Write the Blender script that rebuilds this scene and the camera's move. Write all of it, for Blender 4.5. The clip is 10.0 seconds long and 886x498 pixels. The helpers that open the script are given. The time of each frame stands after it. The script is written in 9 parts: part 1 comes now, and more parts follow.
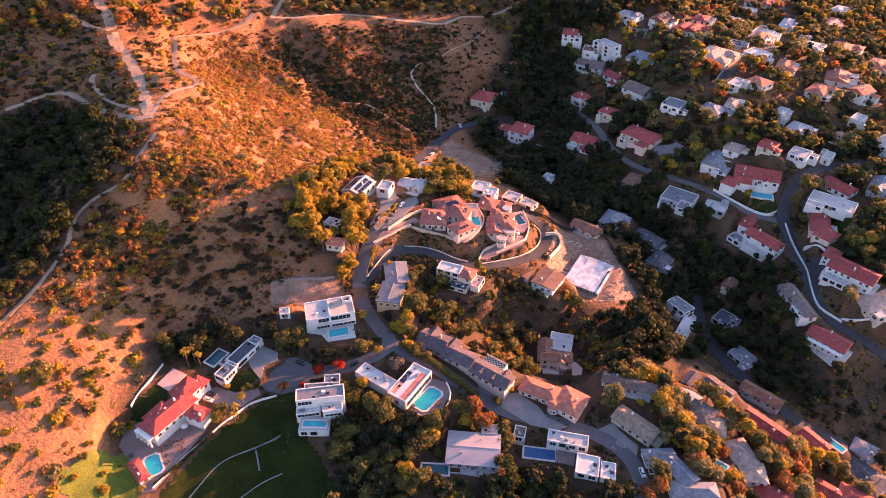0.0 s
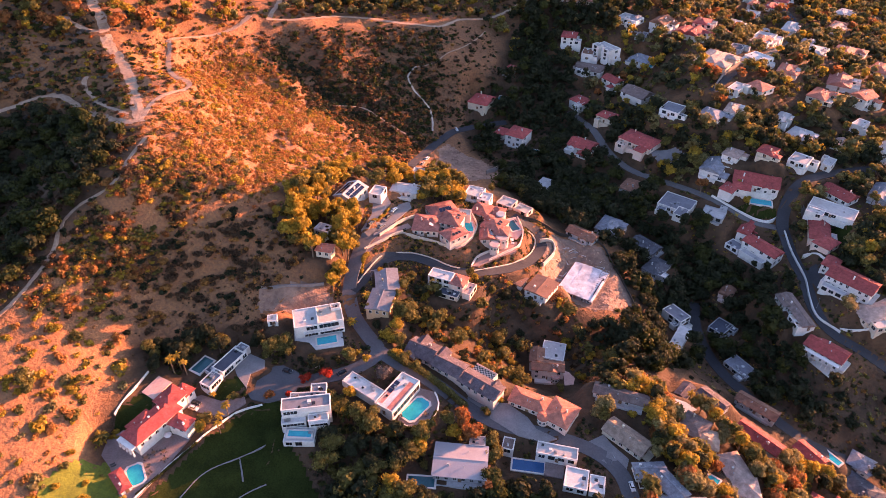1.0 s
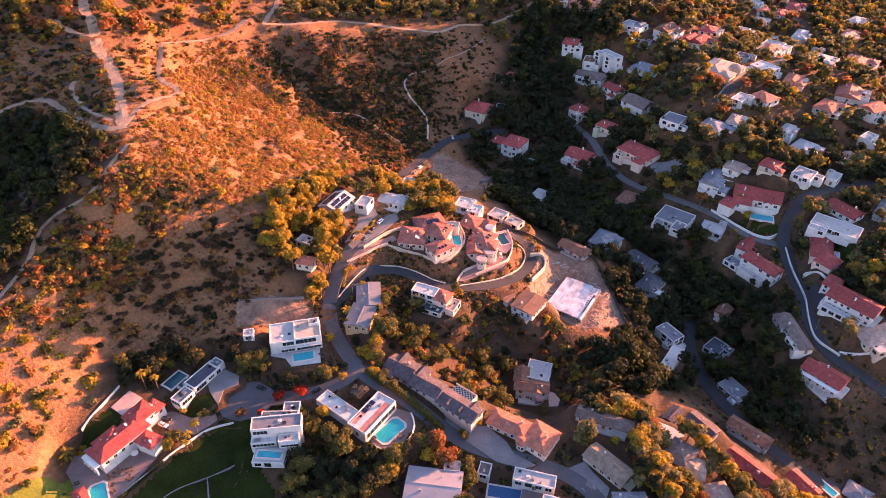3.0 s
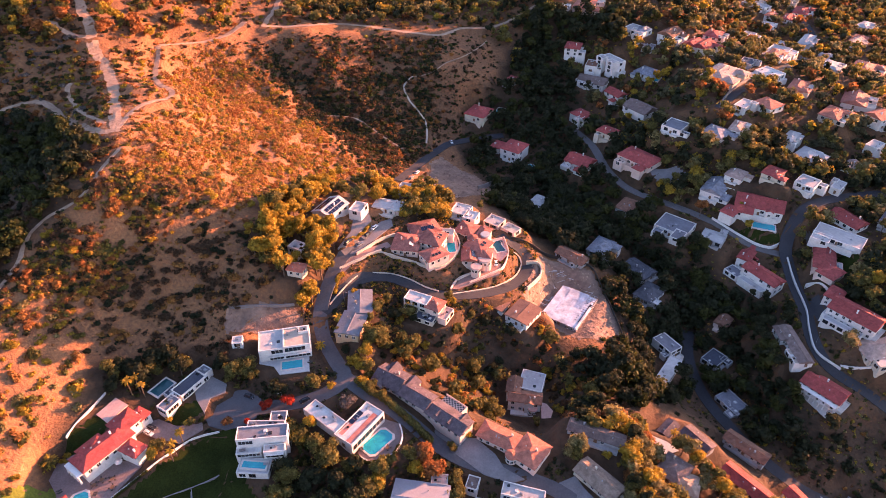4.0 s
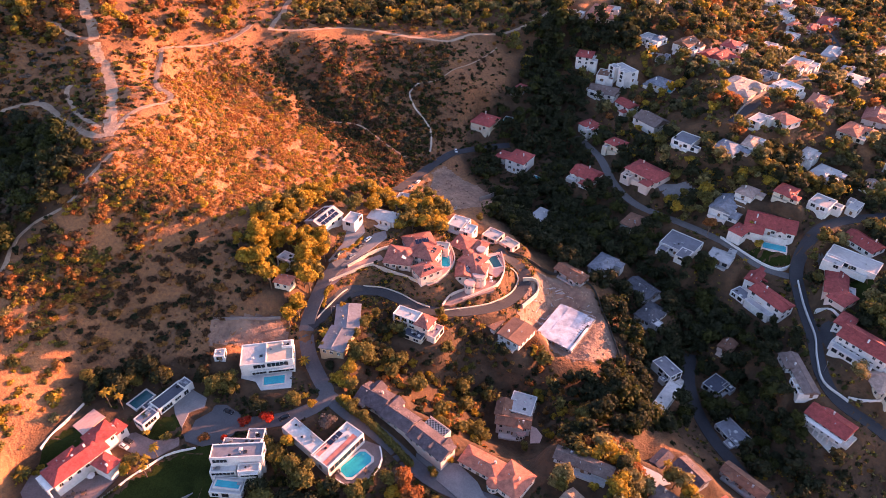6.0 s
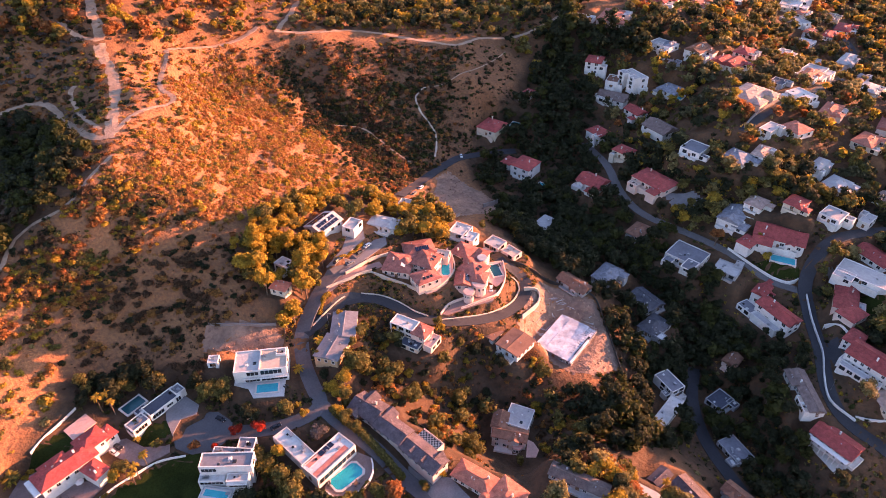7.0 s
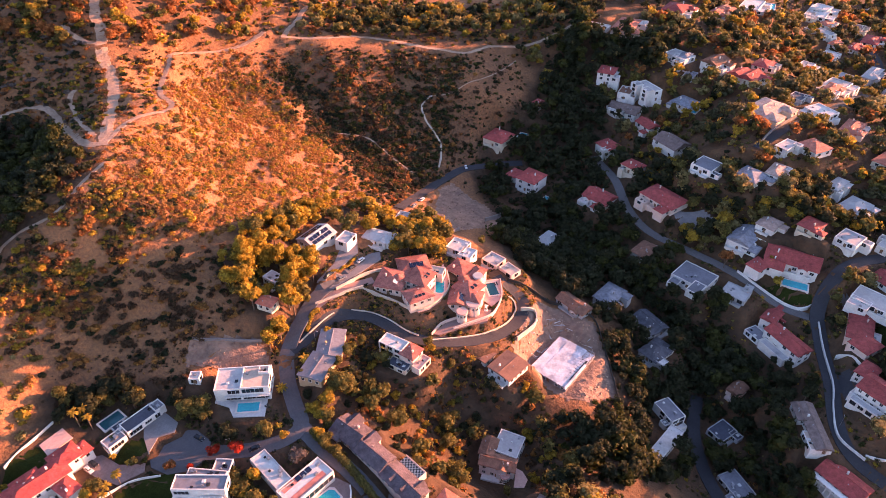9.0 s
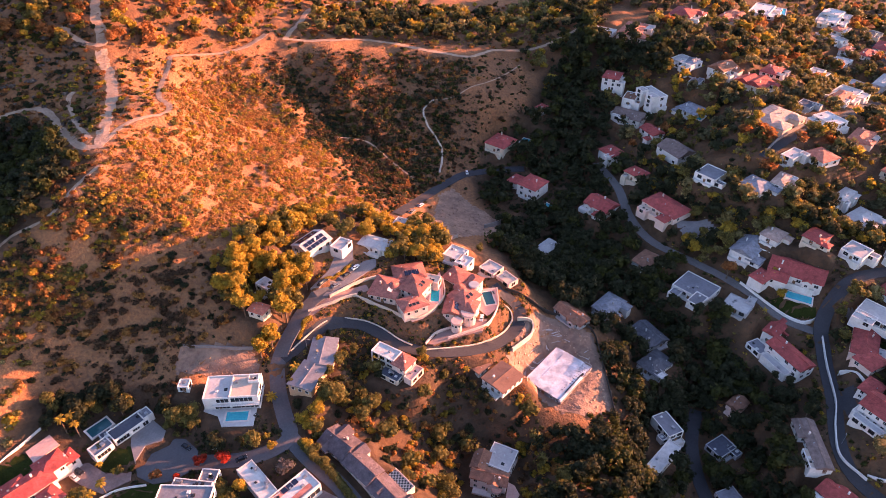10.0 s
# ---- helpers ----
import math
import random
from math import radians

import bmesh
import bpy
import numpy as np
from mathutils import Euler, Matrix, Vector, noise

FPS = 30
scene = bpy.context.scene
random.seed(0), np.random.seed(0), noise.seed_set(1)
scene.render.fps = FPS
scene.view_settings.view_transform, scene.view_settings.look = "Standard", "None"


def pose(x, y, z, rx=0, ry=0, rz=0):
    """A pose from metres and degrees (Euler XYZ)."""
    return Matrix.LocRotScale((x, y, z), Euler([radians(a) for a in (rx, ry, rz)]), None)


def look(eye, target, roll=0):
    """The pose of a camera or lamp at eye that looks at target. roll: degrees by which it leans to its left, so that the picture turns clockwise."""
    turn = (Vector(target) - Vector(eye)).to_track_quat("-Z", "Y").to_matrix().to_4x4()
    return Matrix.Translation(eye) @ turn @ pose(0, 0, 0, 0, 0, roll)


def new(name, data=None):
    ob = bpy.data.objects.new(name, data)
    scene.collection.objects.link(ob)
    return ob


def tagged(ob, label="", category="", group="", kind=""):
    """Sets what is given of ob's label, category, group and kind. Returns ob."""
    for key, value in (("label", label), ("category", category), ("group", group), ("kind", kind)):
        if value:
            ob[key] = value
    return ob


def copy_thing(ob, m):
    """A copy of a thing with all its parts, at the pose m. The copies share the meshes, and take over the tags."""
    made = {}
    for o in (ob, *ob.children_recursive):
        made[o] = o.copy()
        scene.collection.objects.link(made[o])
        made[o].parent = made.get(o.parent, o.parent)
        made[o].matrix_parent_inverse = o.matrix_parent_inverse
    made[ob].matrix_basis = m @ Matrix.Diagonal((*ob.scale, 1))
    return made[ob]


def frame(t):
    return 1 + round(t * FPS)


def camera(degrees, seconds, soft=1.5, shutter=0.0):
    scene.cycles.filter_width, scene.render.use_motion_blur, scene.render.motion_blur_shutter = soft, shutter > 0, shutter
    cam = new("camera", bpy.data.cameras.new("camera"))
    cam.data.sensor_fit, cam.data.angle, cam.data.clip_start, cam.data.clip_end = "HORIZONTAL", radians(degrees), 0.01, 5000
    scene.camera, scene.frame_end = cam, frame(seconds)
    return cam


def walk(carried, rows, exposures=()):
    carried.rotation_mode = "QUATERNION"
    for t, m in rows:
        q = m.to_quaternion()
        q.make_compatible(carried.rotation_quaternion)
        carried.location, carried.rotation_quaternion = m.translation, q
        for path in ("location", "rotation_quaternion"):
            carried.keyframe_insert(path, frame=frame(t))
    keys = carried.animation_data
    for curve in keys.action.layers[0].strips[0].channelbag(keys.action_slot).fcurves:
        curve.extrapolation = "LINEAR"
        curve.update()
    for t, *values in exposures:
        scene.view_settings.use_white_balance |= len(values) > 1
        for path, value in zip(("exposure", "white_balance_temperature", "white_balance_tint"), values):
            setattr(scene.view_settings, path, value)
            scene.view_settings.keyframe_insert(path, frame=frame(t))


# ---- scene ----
cam = camera(66.5, 10.0, soft=0.8)
PATH = [
    (0, look((0.00, 0.00, 280.00), (-0.85, 236.68, 95.65), -0.01)),
    (0.5, look((3.30, 2.65, 279.74), (1.49, 239.42, 95.52), -0.02)),
    (1, look((6.80, 5.47, 280.09), (3.53, 242.09, 95.70), -0.02)),
    (1.5, look((10.19, 8.28, 280.04), (5.43, 244.89, 95.67), -0.04)),
    (2, look((13.98, 11.11, 279.84), (7.44, 247.80, 95.62), -0.04)),
    (2.5, look((17.52, 13.91, 279.90), (9.34, 250.58, 95.73), -0.07)),
    (4, look((28.00, 22.67, 279.96), (14.54, 259.23, 95.96), -0.07)),
    (4.5, look((30.97, 25.81, 280.05), (15.10, 262.17, 95.98), -0.03)),
    (5, look((34.68, 28.69, 280.11), (15.96, 264.88, 96.09), -0.07)),
    (5.5, look((38.02, 31.77, 280.15), (17.18, 267.81, 96.16), -0.05)),
    (7, look((47.33, 41.54, 280.29), (17.98, 276.84, 96.52), 0.03)),
    (7.5, look((50.08, 44.98, 280.35), (17.90, 279.98, 96.68), 0.04)),
    (8, look((53.00, 48.49, 280.41), (18.22, 283.19, 96.82), 0.03)),
    (8.5, look((55.80, 51.95, 280.19), (18.86, 286.53, 96.87), 0.04)),
    (9, look((58.69, 55.71, 280.38), (19.55, 289.88, 96.98), 0.02)),
    (9.5, look((61.44, 59.40, 280.60), (20.08, 293.09, 97.08), 0.05)),
    (10, look((64.48, 62.78, 280.78), (20.80, 296.09, 97.31), 0.05)),
]
walk(cam, PATH, [(0.0, 2.34, 7150, 37)])
import itertools

# ---- light ----
SUN_AZIMUTH, SUN_HEIGHT = 30.0, 8.8   # degrees from +x towards +y, and above the horizon
world = bpy.data.worlds.new("evening_sky")
scene.world = world
world.use_nodes = True
wn = world.node_tree
sky = wn.nodes.new("ShaderNodeTexSky")
sky.sky_type, sky.sun_disc = "NISHITA", False
sky.sun_elevation, sky.sun_rotation = radians(SUN_HEIGHT), radians(90 - SUN_AZIMUTH)
sky.air_density, sky.dust_density, sky.ozone_density = 1.0, 0.9, 2.4
wn.links.new(sky.outputs[0], wn.nodes["Background"].inputs[0])
wn.nodes["Background"].inputs[1].default_value = 0.122
sun = new("sun", bpy.data.lights.new("sun", "SUN"))
sun.data.energy, sun.data.angle, sun.data.color = 5.0, radians(0.6), (1.0, 0.465, 0.235)
sun_way = Vector((math.cos(radians(SUN_AZIMUTH)) * math.cos(radians(SUN_HEIGHT)),
                  math.sin(radians(SUN_AZIMUTH)) * math.cos(radians(SUN_HEIGHT)), math.sin(radians(SUN_HEIGHT))))
sun.matrix_world = look(sun_way * 900, (0, 0, 0))


# ---- materials ----
def material(name, base, other=None, rough=0.85, grain=0.6, patch=9.0, mix=0.5, metal=0.0, bump=0.25, vary=0.0,
             island=False, third=None, spec=0.3):
    """Two colours mixed by noise at two scales, with fine relief; vary shifts each object's brightness."""
    m = bpy.data.materials.new(name)
    m.use_nodes = True
    nt = m.node_tree
    b = nt.nodes["Principled BSDF"]
    b.inputs["Roughness"].default_value, b.inputs["Metallic"].default_value = rough, metal
    b.inputs["Specular IOR Level"].default_value = spec
    other = other or tuple(c * 0.72 for c in base)
    geo = nt.nodes.new("ShaderNodeNewGeometry")
    fine, big = nt.nodes.new("ShaderNodeTexNoise"), nt.nodes.new("ShaderNodeTexNoise")
    for n, size, detail in ((fine, grain, 4), (big, patch, 5)):
        n.inputs["Scale"].default_value = 1.0 / size
        n.inputs["Detail"].default_value = detail
        n.inputs["Roughness"].default_value = 0.62
        nt.links.new(geo.outputs["Position"], n.inputs["Vector"])
    both = nt.nodes.new("ShaderNodeMath")
    both.operation = "MULTIPLY_ADD"
    nt.links.new(fine.outputs["Fac"], both.inputs[0])
    both.inputs[1].default_value = mix
    scaled = nt.nodes.new("ShaderNodeMath")
    scaled.operation = "MULTIPLY"
    nt.links.new(big.outputs["Fac"], scaled.inputs[0])
    scaled.inputs[1].default_value = 1 - mix
    nt.links.new(scaled.outputs[0], both.inputs[2])
    ramp = nt.nodes.new("ShaderNodeValToRGB")
    ramp.color_ramp.elements[0].position, ramp.color_ramp.elements[1].position = 0.38, 0.62
    ramp.color_ramp.elements[0].color, ramp.color_ramp.elements[1].color = (*other, 1), (*base, 1)
    if third:
        e = ramp.color_ramp.elements.new(0.70)
        e.color = (*third, 1)
    nt.links.new(both.outputs[0], ramp.inputs[0])
    out = ramp.outputs[0]
    if vary:
        hsv = nt.nodes.new("ShaderNodeHueSaturation")
        info = nt.nodes.new("ShaderNodeObjectInfo")
        src = info.outputs["Random"]
        if island:
            src = geo.outputs["Random Per Island"]
        rng = nt.nodes.new("ShaderNodeMapRange")
        rng.inputs["To Min"].default_value, rng.inputs["To Max"].default_value = 1 - vary, 1 + vary
        nt.links.new(src, rng.inputs["Value"])
        nt.links.new(rng.outputs[0], hsv.inputs["Value"])
        nt.links.new(out, hsv.inputs["Color"])
        out = hsv.outputs[0]
    nt.links.new(out, b.inputs["Base Color"])
    if bump:
        bp = nt.nodes.new("ShaderNodeBump")
        bp.inputs["Strength"].default_value, bp.inputs["Distance"].default_value = bump, grain * 0.5
        nt.links.new(fine.outputs["Fac"], bp.inputs["Height"])
        nt.links.new(bp.outputs[0], b.inputs["Normal"])
    return m


def roof_tiles(name, base, other, row=0.45):
    """Clay or shingle courses: noise colour with relief in courses along the slope."""
    m = material(name, base, other, rough=0.8, grain=0.5, patch=5.0, mix=0.55, bump=0.0, vary=0.12)
    nt = m.node_tree
    b = nt.nodes["Principled BSDF"]
    tc, wave, bp = nt.nodes.new("ShaderNodeTexCoord"), nt.nodes.new("ShaderNodeTexWave"), nt.nodes.new("ShaderNodeBump")
    blot = nt.nodes.new("ShaderNodeTexNoise")
    blot.inputs['Scale'].default_value, blot.inputs['Detail'].default_value = 0.55, 6
    old = b.inputs['Base Color'].links[0].from_socket
    geo, rng, tone = nt.nodes.new("ShaderNodeNewGeometry"), nt.nodes.new("ShaderNodeMapRange"), nt.nodes.new("ShaderNodeHueSaturation")
    nt.links.new(geo.outputs['Position'], blot.inputs['Vector'])
    nt.links.new(blot.outputs['Fac'], rng.inputs['Value'])
    rng.inputs['From Min'].default_value, rng.inputs['From Max'].default_value = 0.3, 0.7
    rng.inputs['To Min'].default_value, rng.inputs['To Max'].default_value = 0.72, 1.25
    nt.links.new(rng.outputs[0], tone.inputs['Value'])
    nt.links.new(old, tone.inputs['Color'])
    nt.links.new(tone.outputs[0], b.inputs['Base Color'])
    wave.wave_type, wave.bands_direction = "BANDS", "Z"
    wave.inputs["Scale"].default_value, wave.inputs["Distortion"].default_value = 1.6 / row, 1.2
    nt.links.new(tc.outputs["Object"], wave.inputs["Vector"])
    bp.inputs["Strength"].default_value, bp.inputs["Distance"].default_value = 0.5, 0.12
    nt.links.new(wave.outputs["Fac"], bp.inputs["Height"])
    nt.links.new(bp.outputs[0], b.inputs["Normal"])
    return m


def leaves(name, base, other, vary=0.35):
    m = material(name, base, other, rough=0.7, grain=0.9, patch=6.0, mix=0.6, bump=0.0, vary=vary, island=True, spec=0.2)
    nt = m.node_tree
    b = nt.nodes["Principled BSDF"]
    tr, mx = nt.nodes.new("ShaderNodeBsdfTranslucent"), nt.nodes.new("ShaderNodeMixShader")
    nt.links.new(b.inputs["Base Color"].links[0].from_socket, tr.inputs["Color"])
    mx.inputs[0].default_value = 0.48
    nt.links.new(b.outputs[0], mx.inputs[1])
    nt.links.new(tr.outputs[0], mx.inputs[2])
    nt.links.new(mx.outputs[0], nt.nodes["Material Output"].inputs["Surface"])
    return m


MAT = {
    "plaster_white": material("plaster_white", (0.74, 0.71, 0.68), (0.58, 0.55, 0.52), grain=0.8, patch=4, vary=0.08),
    "plaster_cream": material("plaster_cream", (0.66, 0.58, 0.46), (0.54, 0.46, 0.36), grain=0.8, patch=4, vary=0.1),
    "plaster_pink": material("plaster_pink", (0.72, 0.55, 0.47), (0.60, 0.44, 0.38), grain=0.8, patch=4, vary=0.06),
    "plaster_grey": material("plaster_grey", (0.44, 0.43, 0.43), (0.33, 0.32, 0.32), grain=0.8, patch=4, vary=0.15),
    "plaster_tan": material("plaster_tan", (0.52, 0.36, 0.22), (0.42, 0.28, 0.17), grain=0.8, patch=4),
    "concrete": material("concrete", (0.25, 0.225, 0.225), (0.17, 0.155, 0.155), grain=0.6, patch=5),
    "stone_wall": material("stone_wall", (0.62, 0.52, 0.42), (0.46, 0.38, 0.31), grain=0.7, patch=4, bump=0.5),
    "tile_red": roof_tiles("tile_red", (0.46, 0.085, 0.072), (0.27, 0.048, 0.046)),
    "tile_salmon": roof_tiles("tile_salmon", (0.58, 0.20, 0.13), (0.42, 0.13, 0.09)),
    "tile_rose": roof_tiles("tile_rose", (0.46, 0.155, 0.115), (0.27, 0.09, 0.072)),
    "tile_brown": roof_tiles("tile_brown", (0.30, 0.14, 0.09), (0.20, 0.09, 0.06)),
    "tile_rosy": roof_tiles("tile_rosy", (0.52, 0.20, 0.16), (0.40, 0.15, 0.12)),
    "tile_pale": roof_tiles("tile_pale", (0.50, 0.34, 0.28), (0.38, 0.26, 0.22)),
    "shingle_grey": roof_tiles("shingle_grey", (0.15, 0.112, 0.125), (0.09, 0.068, 0.076), 0.3),
    "shingle_brown": roof_tiles("shingle_brown", (0.24, 0.17, 0.15), (0.16, 0.11, 0.10), 0.3),
    "shingle_tan": roof_tiles("shingle_tan", (0.40, 0.28, 0.21), (0.30, 0.20, 0.15), 0.3),
    "shingle_pale": roof_tiles("shingle_pale", (0.40, 0.36, 0.36), (0.33, 0.30, 0.30), 0.3),
    "shingle_slate": roof_tiles("shingle_slate", (0.26, 0.27, 0.31), (0.18, 0.19, 0.22), 0.3),
    "shingle_dark": roof_tiles("shingle_dark", (0.11, 0.11, 0.13), (0.07, 0.07, 0.08), 0.3),
    "roof_lilac": material("roof_lilac", (0.36, 0.33, 0.35), (0.30, 0.27, 0.29), grain=0.5, patch=6, mix=0.4),
    "roof_clay": material("roof_clay", (0.30, 0.15, 0.10), (0.20, 0.095, 0.065), grain=0.5, patch=5, bump=0.5),
    "roof_white": material("roof_white", (0.64, 0.62, 0.61), (0.45, 0.43, 0.42), grain=1.2, patch=6, vary=0.05),
    "roof_pale": material("roof_pale", (0.50, 0.48, 0.47), (0.38, 0.36, 0.36), grain=1.2, patch=6, vary=0.1),
    "roof_cream": material("roof_cream", (0.60, 0.47, 0.38), (0.48, 0.37, 0.30), grain=1.2, patch=6),
    "roof_pink": material("roof_pink", (0.66, 0.42, 0.36), (0.52, 0.32, 0.28), grain=1.0, patch=5),
    "roof_grey": material("roof_grey", (0.22, 0.22, 0.25), (0.15, 0.15, 0.17), grain=1.2, patch=6, vary=0.1),
    "roof_dark": material("roof_dark", (0.09, 0.10, 0.13), (0.06, 0.06, 0.08), grain=1.2, patch=6),
    "roof_brown": material("roof_brown", (0.26, 0.20, 0.18), (0.19, 0.14, 0.13), grain=1.2, patch=6),
    "tarp_white": material("tarp_white", (0.64, 0.65, 0.70), (0.34, 0.35, 0.40), rough=0.5, grain=4.0, patch=8, bump=0.15),
    "asphalt": material("asphalt", (0.12, 0.113, 0.122), (0.085, 0.08, 0.087), grain=0.8, patch=9),
    "asphalt_dark": material("asphalt_dark", (0.05, 0.049, 0.056), (0.033, 0.033, 0.038), grain=0.8, patch=9),
    "asphalt_pale": material("asphalt_pale", (0.16, 0.145, 0.145), (0.11, 0.10, 0.10), grain=0.8, patch=9),
    "brick_paving": material("brick_paving", (0.36, 0.22, 0.19), (0.26, 0.16, 0.14), grain=0.5, patch=5),
    "paving": material("paving", (0.28, 0.195, 0.18), (0.18, 0.125, 0.115), grain=0.7, patch=5),
    "dirt": material("dirt", (0.45, 0.30, 0.21), (0.30, 0.185, 0.12), grain=1.2, patch=6, bump=0.5),
    "dirt_pale": material("dirt_pale", (0.60, 0.49, 0.38), (0.44, 0.34, 0.26), grain=0.8, patch=5, bump=0.5),
    "graded_earth": material("graded_earth", (0.33, 0.20, 0.145), (0.17, 0.10, 0.075), grain=2.6, patch=9, bump=0.8),
    # lawn green is set darker to carry the shade lying on it
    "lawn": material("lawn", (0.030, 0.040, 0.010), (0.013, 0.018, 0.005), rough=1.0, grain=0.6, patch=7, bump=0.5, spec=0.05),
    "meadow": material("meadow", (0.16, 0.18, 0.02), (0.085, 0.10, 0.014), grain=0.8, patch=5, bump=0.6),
    "bark": material("bark", (0.16, 0.11, 0.08), (0.10, 0.07, 0.05), grain=0.3, patch=2),
    "leaf_olive": leaves("leaf_olive", (0.20, 0.165, 0.045), (0.10, 0.088, 0.028)),
    # sage is paled, putting some of the hilltop haze into the leaf colour
    "leaf_sage": leaves("leaf_sage", (0.30, 0.245, 0.10), (0.17, 0.14, 0.06)),
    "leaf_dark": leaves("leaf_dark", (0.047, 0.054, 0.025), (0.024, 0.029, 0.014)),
    "leaf_gold": leaves("leaf_gold", (0.46, 0.30, 0.04), (0.30, 0.20, 0.03)),
    "leaf_rust": leaves("leaf_rust", (0.38, 0.15, 0.05), (0.25, 0.10, 0.035)),
    "leaf_red": leaves("leaf_red", (0.55, 0.06, 0.025), (0.36, 0.035, 0.02)),
    "leaf_grey": leaves("leaf_grey", (0.20, 0.16, 0.14), (0.13, 0.105, 0.095)),
    "leaf_scrub": leaves("leaf_scrub", (0.46, 0.22, 0.065), (0.28, 0.135, 0.045)),
    "leaf_moss": leaves("leaf_moss", (0.135, 0.125, 0.062), (0.068, 0.066, 0.036)),
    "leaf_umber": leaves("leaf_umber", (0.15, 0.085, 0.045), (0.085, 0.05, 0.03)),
    "leaf_straw": leaves("leaf_straw", (0.50, 0.27, 0.10), (0.36, 0.18, 0.065)),
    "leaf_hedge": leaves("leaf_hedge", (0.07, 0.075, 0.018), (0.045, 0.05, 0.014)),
    "frame_white": material("frame_white", (0.7, 0.69, 0.67), grain=0.3, patch=1, bump=0.05, rough=0.5),
    "frame_dark": material("frame_dark", (0.06, 0.055, 0.05), grain=0.3, patch=1, bump=0.05, rough=0.5),
    "door_wood": material("door_wood", (0.22, 0.12, 0.07), (0.15, 0.08, 0.05), grain=0.2, patch=1),
    "glass": material("glass", (0.02, 0.022, 0.028), (0.015, 0.017, 0.02), rough=0.08, grain=2, patch=8, bump=0.0, spec=0.6),
    "solar": material("solar", (0.015, 0.02, 0.05), (0.012, 0.015, 0.035), rough=0.15, grain=1, patch=3, bump=0.0, spec=0.6),
    "metal": material("metal", (0.45, 0.45, 0.46), rough=0.4, metal=0.8, grain=0.4, patch=2, bump=0.05),
    "coping": material("coping", (0.66, 0.60, 0.55), (0.54, 0.49, 0.45), grain=0.4, patch=3),
    "water": material("water", (0.006, 0.40, 0.47), (0.004, 0.32, 0.40), rough=0.12, grain=0.8, patch=4, bump=0.03, spec=0.12),
    "water_blue": material("water_blue", (0.02, 0.11, 0.26), (0.015, 0.085, 0.21), rough=0.1, grain=0.8, patch=4, bump=0.03, spec=0.4),
    "water_dark": material("water_dark", (0.015, 0.10, 0.12), (0.012, 0.07, 0.09), rough=0.06, grain=0.8, patch=4, bump=0.03, spec=0.5),
    "car_white": material("car_white", (0.75, 0.75, 0.76), rough=0.25, grain=1, patch=3, bump=0.0, spec=0.5),
    "car_dark": material("car_dark", (0.03, 0.032, 0.04), rough=0.25, grain=1, patch=3, bump=0.0, spec=0.5),
    "car_grey": material("car_grey", (0.22, 0.23, 0.25), rough=0.25, grain=1, patch=3, bump=0.0, spec=0.5),
    "rubber": material("rubber", (0.02, 0.02, 0.02), grain=0.2, patch=1),
}


def land_material():
    """Dry hillside: orange-brown soil, straw-coloured grass and darker leaf litter under the woods; the same mask
    paints ravine shade.
    """
    m = material("hillside", (0.385, 0.162, 0.069), (0.19, 0.09, 0.049), rough=0.95, grain=1.5, patch=26, mix=0.62, bump=1.0,
                 third=(0.42, 0.21, 0.112))
    nt = m.node_tree
    b = nt.nodes["Principled BSDF"]
    old = b.inputs["Base Color"].links[0].from_socket
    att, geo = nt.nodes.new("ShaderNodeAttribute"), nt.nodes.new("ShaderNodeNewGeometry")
    att.attribute_name = "litter_shade"
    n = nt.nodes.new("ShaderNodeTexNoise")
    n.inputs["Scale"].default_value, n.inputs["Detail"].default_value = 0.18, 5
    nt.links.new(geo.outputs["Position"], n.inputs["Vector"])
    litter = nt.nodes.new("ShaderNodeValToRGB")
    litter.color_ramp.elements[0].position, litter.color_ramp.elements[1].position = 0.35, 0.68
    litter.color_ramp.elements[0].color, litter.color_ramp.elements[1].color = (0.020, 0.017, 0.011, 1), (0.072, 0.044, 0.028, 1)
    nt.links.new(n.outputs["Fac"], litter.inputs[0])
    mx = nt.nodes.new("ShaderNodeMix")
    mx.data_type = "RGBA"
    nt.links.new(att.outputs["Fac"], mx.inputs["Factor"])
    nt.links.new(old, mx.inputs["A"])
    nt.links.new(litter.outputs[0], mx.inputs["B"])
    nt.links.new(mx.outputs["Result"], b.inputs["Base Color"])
    return m


# ---- mesh helpers ----
def mesh_of(name, verts, faces, mat, smooth=False):
    me = bpy.data.meshes.new(name)
    me.from_pydata([tuple(v) for v in verts], [], [tuple(f) for f in faces])
    for one in mat if isinstance(mat, list) else [mat]:
        me.materials.append(MAT[one] if isinstance(one, str) else one)
    if smooth:
        me.polygons.foreach_set("use_smooth", [True] * len(me.polygons))
    me.update()
    return me


def part(name, mesh, parent, at=None, label=""):
    ob = new(name, mesh)
    ob.parent = parent
    if at is not None:
        ob.matrix_basis = at
    return tagged(ob, label)


def thing(name, at, label, category, group="", kind=""):
    ob = new(name)
    ob.matrix_basis = at
    return tagged(ob, label, category, group, kind)


def box(x0, x1, y0, y1, z0, z1):
    v = [(x, y, z) for z in (z0, z1) for x, y in ((x0, y0), (x1, y0), (x1, y1), (x0, y1))]
    return v, [(3, 2, 1, 0), (4, 5, 6, 7), (0, 1, 5, 4), (1, 2, 6, 5), (2, 3, 7, 6), (3, 0, 4, 7)]


def joined(*solids):
    verts, faces = [], []
    for v, f in solids:
        n = len(verts)
        verts += list(v)
        faces += [tuple(i + n for i in one) for one in f]
    return verts, faces


